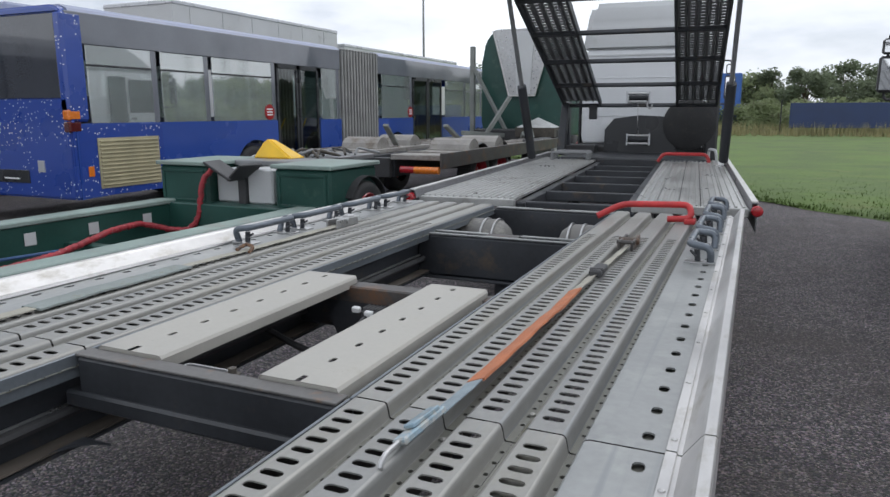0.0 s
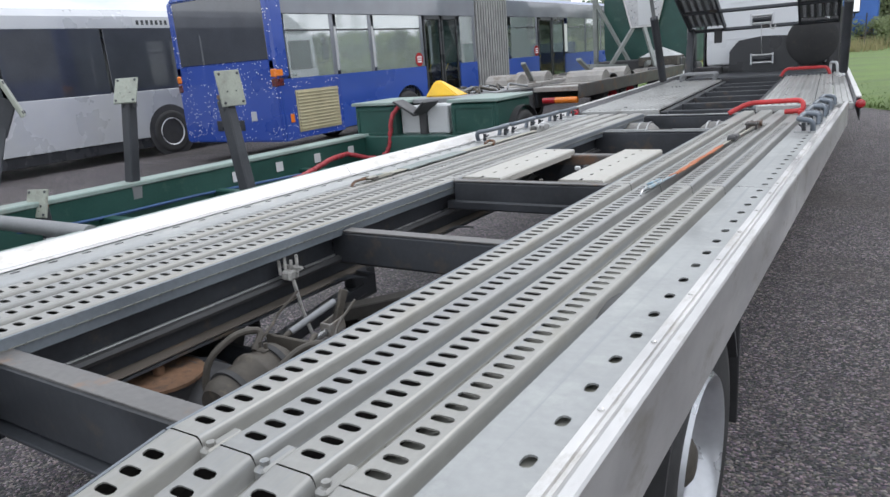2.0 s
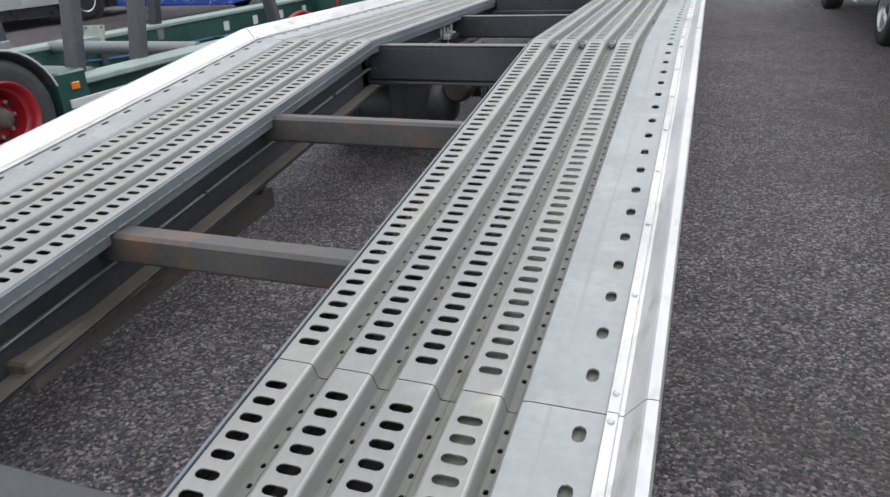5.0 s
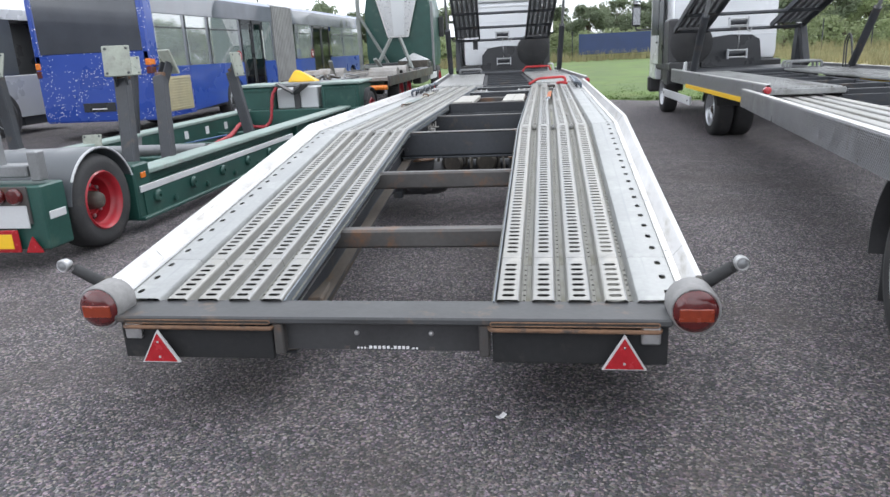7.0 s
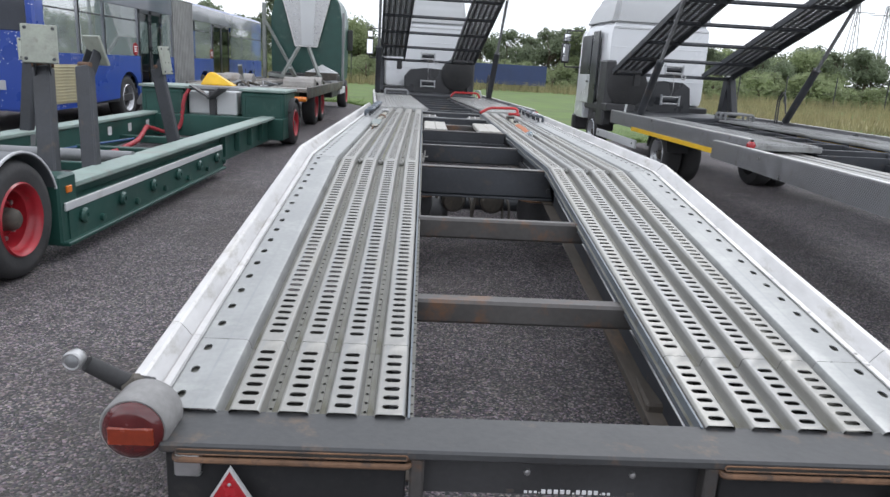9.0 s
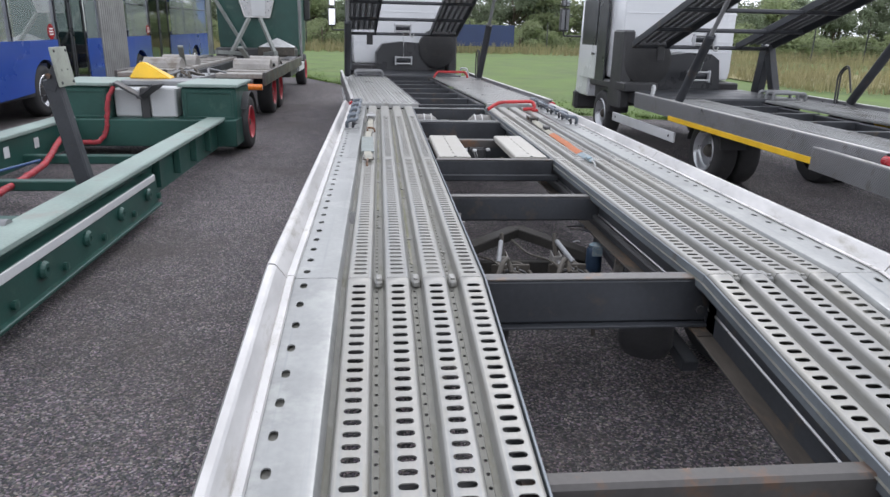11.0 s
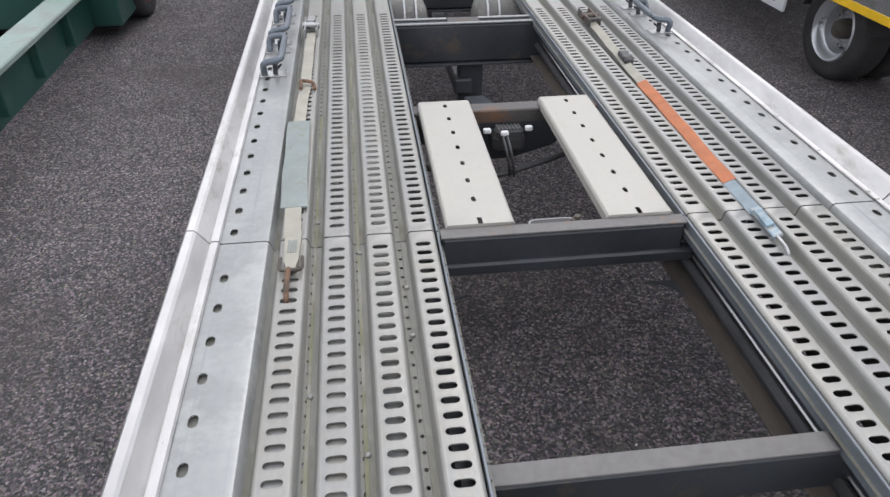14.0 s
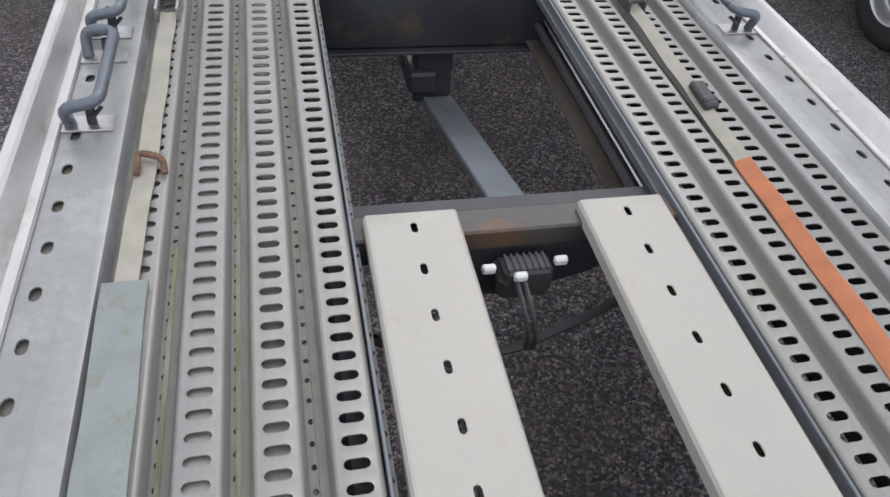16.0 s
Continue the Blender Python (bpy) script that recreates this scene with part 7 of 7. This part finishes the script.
bx(bm, -1.1, 1.1, 7.55, 8.1, 0.7, 1.10, 0.03)
part("tank", bm, M_BLACK, gl)

# ---- blue articulated bus ----
bus = thing("articulated_bus", "blue articulated bus with white star specks and dark windows", "bus", Matrix.Translation((-8.265, 10.83, 0)))
HX = 1.25


def bus_section(y0, y1, win, doors, arches, body_mat):
    """Side panels with wheel arches, pillars, panes, doors and roof of one bus half."""
    for s in (-1, 1):
        cuts = sorted([(d[0], d[1]) for d in doors] if s > 0 else [])
        y = y0
        spans = []
        for a, b in cuts:
            spans.append((y, a))
            y = b
        spans.append((y, y1))
        for a, b in spans:
            # lower wall with round arches cut out
            o = [(a, 0.36)]
            for c in arches:
                if a < c - 0.6 and c + 0.6 < b:
                    o += [(c + 0.56 * math.cos(t), 0.36 + max(0.0, 0.12 + 0.56 * math.sin(t))) for t in (math.pi - math.pi * q / 12 for q in range(13))]
            o += [(b, 0.36), (b, 1.38), (a, 1.38)]
            bm = prism(bmesh.new(), [(p, q) for p, q in o], s * (HX - 0.05), s * HX)
            for v in bm.verts:
                v.co = Vector((v.co.y, v.co.x, v.co.z))
            part("side_panel", bm, body_mat, bus)
        bm = bmesh.new()
        bx(bm, s * (HX - 0.05), s * (HX - 0.003), y0, y1, 2.42, 2.83, 0.01)
        part("window_band", bm, M_BAND, bus, "grey band over the windows")
        for a, b in win:
            bm = bmesh.new()
            bx(bm, s * (HX - 0.03), s * (HX - 0.012), a + 0.04, b - 0.04, 1.38, 2.42, 0.004)
            g = part("window", bm, G_CLEAR, bus)
            g.visible_shadow = False
            bm = bmesh.new()
            bx(bm, s * (HX - 0.05), s * (HX - 0.004), b - 0.05, b + 0.05, 1.38, 2.42, 0.006)
            part("pillar", bm, M_BAND, bus)
            if b - a > 0.95:
                bm = bmesh.new()
                bx(bm, s * (HX - 0.04), s * (HX - 0.006), a + 0.04, b - 0.05, 2.14, 2.17, 0.004)
                part("vent_bar", bm, M_DARKTRIM, bus)
    bm = prism(bmesh.new(), [(-HX + 0.012, 2.83), (-HX + 0.04, 2.87), (-HX + 0.16, 2.92), (HX - 0.16, 2.92), (HX - 0.04, 2.87), (HX - 0.012, 2.83)], y0 + 0.06, y1)
    part("roof", bm, M_BUSROOF, bus, "pale blue roof")
    bm = bmesh.new()
    bx(bm, -HX + 0.06, HX - 0.06, y0 + 0.1, y1 - 0.1, 0.40, 0.55, 0.01)
    part("floor", bm, M_BLACK, bus)
    for s in (-1, 1):
        for c in arches:
            wheel(bus, s * (HX - 0.05), c, 0.47, 0.47, 0.28, s)
    y = y0 + 1.9
    while y < y1 - 0.8:
        for x in (-0.95, -0.5, 0.5, 0.95):
            if not any(d[0] - 0.5 < y < d[1] + 0.3 for d in doors) or x < 0:
                bm = bmesh.new()
                bx(bm, x - 0.2, x + 0.2, y, y + 0.42, 0.86, 0.96, 0.03)
                bx(bm, x - 0.2, x + 0.2, y - 0.02, y + 0.08, 0.9, 1.44, 0.03)
                part("seat", bm, M_SEAT, bus)
        y += 0.85


bus_section(0.02, 6.62, [(0.25, 1.45), (1.55, 2.55), (2.65, 4.30), (5.87, 6.52)], [(4.38, 5.82)], [3.72], M_BLUEPLAIN)
bus_section(8.29, 16.75, [(8.45, 10.05), (12.25, 13.75), (13.75, 15.15), (15.15, 16.65)], [(10.15, 12.05)], [9.25, 14.95], M_BLUEPLAIN)
for y0, y1 in ((4.38, 5.82), (10.15, 12.05)):
    for a, b in ((y0 + 0.03, (y0 + y1) / 2 - 0.02), ((y0 + y1) / 2 + 0.02, y1 - 0.03)):
        d = new("door")
        d.parent = bus
        for p0, p1, q0, q1 in ((a, a + 0.06, 0.4, 2.42), (b - 0.06, b, 0.4, 2.42), (a, b, 0.4, 0.5), (a, b, 2.34, 2.42)):
            bm = bmesh.new()
            bx(bm, HX - 0.05, HX - 0.005, p0, p1, q0, q1, 0.006)
            part("door_frame", bm, M_DARKTRIM, d)
        bm = bmesh.new()
        bx(bm, HX - 0.035, HX - 0.02, a + 0.06, b - 0.06, 0.5, 2.34, 0.003)
        g = part("door_glass", bm, G_DARK, d)
        g.visible_shadow = False
        bm = tube(bmesh.new(), bend([(HX - 0.1, a + 0.1, 0.7), (HX - 0.12, a + 0.1, 1.1), (HX - 0.12, a + 0.35, 1.4)], 0.1), 0.016, 8)
        part("hand_rail", bm, M_YELLOW, d)
for y in (4.15, 10.0):
    bm = lathe(bmesh.new(), [(0.14, 0.0), (0.14, 0.006), (0.001, 0.008)], 24, "x", Matrix.Translation((HX - 0.008, y, 1.53)))
    sg = part("round_sign", bm, M_REFRED, bus, "round red sign with pale bars")
    for dz in (-0.05, 0.0, 0.05):
        bm = bmesh.new()
        bx(bm, HX - 0.002, HX + 0.002, y - 0.08, y + 0.08, 1.52 + dz, 1.545 + dz, 0.001)
        part("print_bar", bm, M_WHITEINK, sg)
# bellows
for k in range(26):
    y = 6.64 + k * 0.0632
    r = 0.0 if k % 2 else 0.05
    bm = bmesh.new()
    for x0, x1, z0, z1 in ((-HX + r, -HX + r + 0.06, 0.4, 2.86 - r), (HX - r - 0.06, HX - r, 0.4, 2.86 - r), (-HX + r, HX - r, 2.82 - r, 2.88 - r)):
        bx(bm, x0, x1, y, y + 0.0645, z0, z1, 0.012)
    part("bellows_fold", bm, M_BELLOWS, bus)
# rear wall
bm = prism(bmesh.new(), [(-HX, 0.36), (HX, 0.36), (HX, 1.72), (-HX, 1.72)], -0.06, 0.04)
bmesh.ops.bevel(bm, geom=[e for e in bm.edges], offset=0.03, segments=3, affect="EDGES")
smooth(part("rear_panel", bm, M_BLUE, bus, "blue rear panel with white specks"), 40)
for s in (-1, 1):
    bm = bmesh.new()
    bx(bm, s * (HX - 0.16), s * (HX + 0.004), -0.060, 0.27, 1.40, 2.82, 0.05)
    part("corner_post", bm, M_BLUE, bus)
    bm = bmesh.new()
    bx(bm, s * (HX + 0.006), s * (HX - 0.12), -0.075, 0.12, 1.42, 1.56, 0.02)
    part("indicator", bm, M_AMBER, bus, "amber indicator lamp")
    bm = bmesh.new()
    bx(bm, s * (HX + 0.006), s * (HX - 0.12), -0.075, 0.12, 1.26, 1.41, 0.02)
    part("brake_lamp", bm, M_DARKRED, bus, "red brake lamp")
    bm = bmesh.new()
    bx(bm, s * (HX - 0.002), s * (HX + 0.012), 0.33, 1.42, 0.48, 1.18, 0.01)
    gr = part("grille", bm, M_GRILLE, bus, "yellowed louvre grille")
    for ya, yb, za, zb in ((0.05, 0.32, 0.38, 1.36), (1.43, 1.52, 0.38, 1.36), (0.32, 1.43, 1.19, 1.36), (0.32, 1.43, 0.38, 0.47)):
        bm = bmesh.new()
        bx(bm, s * (HX - 0.01), s * (HX + 0.003), ya, yb, za, zb, 0.001)
        part("starred_panel", bm, M_BLUE, bus, "blue panel with small white stars")
    for k in range(12):
        bm = beam(bmesh.new(), (s * (HX + 0.018), 0.36, 0.53 + 0.055 * k), (s * (HX + 0.018), 1.39, 0.53 + 0.055 * k), 0.02, 0.022, 0.004)
        part("louvre", bm, M_GRILLE, gr)
    bm = bmesh.new()
    bx(bm, s * (HX + 0.0), s * (HX + 0.012), 0.15, 0.24, 0.66, 0.80, 0.006)
    part("side_marker", bm, M_AMBER, bus, "small amber side marker")
bm = prism(bmesh.new(), [(-HX + 0.02, 2.79), (-HX + 0.05, 2.86), (-HX + 0.18, 2.905), (HX - 0.18, 2.905), (HX - 0.05, 2.86), (HX - 0.02, 2.79)], -0.045, 0.10)
bmesh.ops.bevel(bm, geom=[e for e in bm.edges], offset=0.03, segments=3, affect="EDGES")
smooth(part("rear_cap", bm, M_BLUEPLAIN, bus), 40)
bm = bmesh.new()
bx(bm, -HX + 0.14, HX - 0.14, -0.045, 0.0, 1.71, 2.80, 0.02)
part("rear_window", bm, M_DARKGLASS, bus, "dark rear window")
bm = bmesh.new()
bx(bm, -0.35, 0.35, -0.075, -0.055, 0.56, 0.74, 0.006)
npl = part("number_recess", bm, M_DARKTRIM, bus)
bm = bmesh.new()
bx(bm, -0.16, 0.16, -0.082, -0.072, 0.61, 0.63, 0.002)
part("plate_bar", bm, M_WHITEINK, npl)
bm = bmesh.new()
bx(bm, 0.55, 0.68, -0.075, -0.055, 0.72, 0.88, 0.01)
part("socket_cover", bm, M_SILVER, bus)
bm = bmesh.new()
bx(bm, -1.0, -0.2, 0.25, 1.35, 2.90, 3.06, 0.04)
part("roof_hatch", bm, M_BUSROOF, bus)
bm = bmesh.new()
bx(bm, -HX + 0.02, HX - 0.02, 16.73, 16.85, 0.36, 1.38, 0.02)
bx(bm, -HX + 0.02, HX - 0.02, 16.73, 16.85, 2.42, 2.86, 0.02)
part("front_panel", bm, M_BLUEPLAIN, bus)
bm = bmesh.new()
bx(bm, HX - 0.9, HX - 0.1, 0.2, 1.6, 0.6, 1.75, 0.04)
part("engine_box", bm, M_BLACK, bus)

# ---- silver bus behind it ----
sb = thing("city_bus", "silver bus with a long dark window band", "bus", Matrix.Translation((-12.60, -5.37, 0)))
for s in (-1, 1):
    bm = bmesh.new()
    bx(bm, s * 1.2, s * 1.25, 0, 19.6, 0.40, 1.34, 0.01)
    part("side_panel", bm, M_SILVER, sb)
    bm = bmesh.new()
    bx(bm, s * 1.17, s * 1.22, 0, 19.6, 0.20, 0.40, 0.01)
    part("skirt", bm, M_DARKTRIM, sb)
    for k in range(9):
        bm = bmesh.new()
        bx(bm, s * 1.205, s * 1.245, 0.03 + 2 * k, 1.97 + 2 * k, 1.34, 2.56, 0.006)
        part("window", bm, M_DARKGLASS, sb, "dark window")
    for y in (3.0, 17.2):
        wheel(sb, s * 1.262, y, 0.46, 0.46, 0.28, s)
        bm = lathe(bmesh.new(), [(0.001, -0.02), (0.55, -0.02), (0.555, 0.0), (0.54, 0.004), (0.001, 0.004)], 30, "x", Matrix.Translation((s * 1.25, y, 0.47)) @ (Matrix.Identity(4) if s > 0 else pose(0, 0, 0, 0, 0, 180)))
        part("wheel_arch", bm, M_BLACK, sb, "black wheel arch")
    bm = bmesh.new()
    bx(bm, s * 1.246, s * 1.256, 16.7, 17.6, 2.60, 2.76, 0.004)
    ds = part("destination_sign", bm, M_BOXWHITE, sb, "pale sign with dark print bars")
    for k in range(7):
        bm = bmesh.new()
        bx(bm, s * 1.254, s * 1.259, 16.78 + 0.11 * k, 16.84 + 0.11 * k, 2.62, 2.71, 0.002)
        part("print_bar", bm, M_DARKTRIM, ds)
bm = prism(bmesh.new(), [(-1.25, 2.56), (-1.25, 2.78), (-1.1, 2.92), (1.1, 2.92), (1.25, 2.78), (1.25, 2.56)], 0, 19.6)
part("roof", bm, M_SILVER, sb)
bm = bmesh.new()
bx(bm, -1.2, 1.2, 0, 19.6, 0.3, 0.5, 0.01)
part("floor", bm, M_BLACK, sb)
for y in (0.0, 19.55):
    bm = bmesh.new()
    bx(bm, -1.24, 1.24, y, y + 0.05, 0.4, 2.6, 0.01)
    part("end_wall", bm, M_DARKTRIM, sb)

# ---- box trailers behind the buses ----
for y0, y1, x1, h in ((18.9, 26.9, -13.0, 4.46), (27.4, 38.2, -13.0, 4.05)):
    e = thing("box_trailer", "pale grey box body semi-trailer behind the buses", "trailer", Matrix.Translation((x1 - 1.27, y0, 0)), "box trailers")
    bm = bmesh.new()
    bx(bm, -1.25, 1.25, 0, y1 - y0, 1.15, h - 0.1, 0.01)
    part("box_body", bm, M_BOXGREY, e)
    bm = bmesh.new()
    bx(bm, -1.27, 1.27, -0.02, y1 - y0 + 0.02, h - 0.12, h, 0.03)
    part("roof_edge", bm, M_SILVER, e)
    for s in (-1, 1):
        k = 0.6
        while k < y1 - y0:
            bm = bmesh.new()
            bx(bm, s * 1.25, s * 1.265, k, k + 0.03, 1.2, h - 0.12, 0.004)
            part("seam", bm, M_BOXGREY, e)
            k += 1.3
        for y in (1.2, 2.5):
            wheel(e, s * 1.22, y, 0.5, 0.5, 0.3, s)
    bm = bmesh.new()
    bx(bm, -0.5, 0.5, 0.2, y1 - y0 - 0.3, 0.9, 1.15, 0.02)
    part("chassis", bm, M_FRAME, e)
    for s in (-1, 1):
        bm = bmesh.new()
        bx(bm, s * 0.4, s * 0.5, y1 - y0 - 2.2, y1 - y0 - 2.05, 0.0, 0.95, 0.01)
        part("landing_leg", bm, M_FRAME, e)

# ---- fence, board, lamp mast, lorry box ----
def fence_line(pts):
    f = thing("wire_fence", "thin wire fence with dark posts along the lawn", "fence", kind="structure")
    for (ax, ay), (cx, cy) in zip(pts, pts[1:]):
        L = math.hypot(cx - ax, cy - ay)
        n = int(L / 2.6)
        for i in range(n):
            x, y = ax + (cx - ax) * i / n, ay + (cy - ay) * i / n
            bm = tube(bmesh.new(), [(x, y, 0), (x, y, 2.2)], 0.035, 6)
            part("post", bm, M_FRAME, f)
        bm = bmesh.new()
        for z in (0.5, 1.2, 2.0):
            tube(bm, [(ax, ay, z), (cx, cy, z)], 0.008, 4)
        part("wire", bm, M_BEAM, f)


fence_line([(-30, 48), (8, 49.5), (20, 44), (45, 32)])
board = thing("blue_board", "long dark blue board standing on posts by the fence", "board", Matrix.Translation((3.0, 48.6, 0)))
bm = bmesh.new()
bx(bm, 0, 5.2, 0, 0.06, 0.62, 2.0, 0.01)
part("panel", bm, mat("dark_blue_board", (0.03, 0.05, 0.13), rough=0.5, var=0.15, scale=1.0), board)
for x in (0.2, 1.8, 3.4, 5.0):
    bm = bmesh.new()
    bx(bm, x - 0.04, x + 0.04, 0.07, 0.15, 0, 2.05, 0.005)
    part("post", bm, M_BARK, board)
mast = thing("lamp_mast", "tall thin grey lamp mast behind the buses", "street lamp", Matrix.Translation((-20.5, 50, 0)))
bm = tube(bmesh.new(), [(0, 0, 0), (0, 0, 9.2)], [0.12, 0.06], 10)
part("pole", bm, M_RAMP, mast)
bm = bmesh.new()
bx(bm, -0.15, 0.15, -0.15, 0.15, 9.2, 9.45, 0.03)
part("lamp_head", bm, M_FRAME, mast)
car = thing("blue_lorry_box", "bright blue lorry box body beyond the fence", "lorry", Matrix.Translation((-0.6, 56.5, 0)))
bm = bmesh.new()
bx(bm, -1.2, 0.8, 0, 2.4, 0.9, 4.1, 0.05)
part("box_body", bm, mat("bright_blue_box", (0.045, 0.13, 0.42), rough=0.4, var=0.1, scale=1.0), car)
bm = bmesh.new()
bx(bm, -1.1, 0.7, 0.3, 2.1, 0.4, 0.9, 0.03)
part("chassis", bm, M_FRAME, car)
for x in (-0.7, 0.3):
    bm = lathe(bmesh.new(), [(0.25, -0.1), (0.46, -0.1), (0.46, 0.1), (0.25, 0.1), (0.001, 0.08)], 20, "y", Matrix.Translation((x, 0.15, 0.46)))
    part("wheel", bm, M_RUBBER, car)


# ---- trees ----
def tree_mesh(seed, height, spread, leaf_mat, leaves=2600, low=0.25):
    rg = random.Random(seed)
    e = thing("tree", "leafy green tree with an uneven crown behind the fence", "tree", None, "trees behind the yard")
    bm = tube(bmesh.new(), [(0, 0, -0.3), (0.05, 0.02, height * 0.25), (-0.04, 0.06, height * 0.5), (0.06, 0.0, height * 0.8)], [0.16, 0.13, 0.09, 0.03], 8)
    blobs = []
    for i in range(13):
        a = rg.uniform(0, 6.28)
        z = height * rg.uniform(low + 0.1, 0.95)
        k = spread * (0.35 + 0.65 * math.sin(math.pi * min(1, max(0.1, (z / height - low) / (1 - low))))) * rg.uniform(0.3, 0.9)
        c = Vector((math.cos(a) * k, math.sin(a) * k, z))
        blobs.append((c, spread * rg.uniform(0.24, 0.48)))
        tube(bm, [(0, 0, z * 0.6), c * 0.6 + Vector((0, 0, z * 0.3)), c], [0.05, 0.035, 0.012], 5)
    part("trunk", bm, M_BARK, e)
    verts, faces = [], []
    for i in range(leaves):
        c, r = blobs[rg.randrange(len(blobs))]
        d = Vector((rg.gauss(0, 1), rg.gauss(0, 1), rg.gauss(0, 0.8)))
        d = d.normalized() * r * rg.uniform(0.45, 1.12)
        p = c + d
        n = Vector((rg.gauss(0, 1), rg.gauss(0, 1), rg.gauss(0.5, 1))).normalized()
        u = n.orthogonal().normalized() * rg.uniform(0.06, 0.15)
        w = n.cross(u).normalized() * rg.uniform(0.06, 0.15)
        k = len(verts)
        verts += [p - u, p + w, p + u, p - w]
        faces.append((k, k + 1, k + 2, k + 3))
    me = bpy.data.meshes.new("crown")
    me.from_pydata(verts, [], faces)
    me.materials.append(leaf_mat)
    cr = new("crown", me)
    cr.parent = e
    return e


kinds = [tree_mesh(1, 6.2, 2.6, M_LEAF, 4200, 0.12), tree_mesh(2, 7.0, 2.3, M_LEAF, 4200, 0.15), tree_mesh(3, 5.0, 2.6, M_LEAF2, 4200, 0.02), tree_mesh(4, 3.2, 2.4, M_LEAF2, 3800, -0.1)]
for i, k in enumerate(kinds):
    k.matrix_basis = pose(-20 + 7 * i, 62, 0)
rg = random.Random(8)
x = -38.0
while x < 92:
    fy = 52.0 if x < 8 else 52.0 - (x - 8) * 0.38
    far = 9.0 + 15.0 * min(1.0, max(0.0, (x - 22) / 16))
    for row, dy in ((0, 1.5), (0, 3.2), (1, far), (2, far + 4.0)):
        k = kinds[3 if row == 0 else rg.randrange(0, 3)]
        if row == 0 and rg.random() < 0.2:
            continue
        if row == 1 and -3.5 < x < 3.5:
            continue
        top = rg.uniform(2.0, 3.1) if row == 0 else 1.5 + math.hypot(x, fy + dy) * rg.uniform(0.037, 0.062) * (1.2 if -9 < x < -3 or 8 < x < 20 else 1.0)
        sc = top / {kinds[0]: 6.9, kinds[1]: 7.5, kinds[2]: 5.8, kinds[3]: 4.0}[k]
        o = copy_thing(k, pose(x + rg.uniform(-1.2, 1.2), fy + dy + rg.uniform(-0.8, 0.8), 0, 0, 0, rg.uniform(0, 360)))
        o.scale = (sc * 1.25, sc * 1.25, sc)
    x += 2.4


# lattice masts far away
def lattice_mast(x, y, h):
    e = thing("lattice_mast", "thin grey lattice mast far behind the trees", "mast", Matrix.Translation((x, y, 0)), "lattice masts")
    for sx in (-1, 1):
        for sy in (-1, 1):
            part("leg", beam(bmesh.new(), (sx * 0.9, sy * 0.9, 0), (sx * 0.12, sy * 0.12, h), 0.09, 0.09, 0.01), M_RAMP, e)
    k = 1.0
    while k < h - 0.5:
        w = 0.9 - 0.78 * k / h
        part("brace", beam(bmesh.new(), (-w, -w, k), (w, -w, k + 1.0), 0.05, 0.05, 0.01), M_RAMP, e)
        k += 1.0
    part("cross_arm", beam(bmesh.new(), (-2.2, 0, h - 1.2), (2.2, 0, h - 1.2), 0.10, 0.10, 0.01), M_RAMP, e)


for x, y in ((52, 86), (57, 88), (63, 87)):
    lattice_mast(x, y, 12.0)
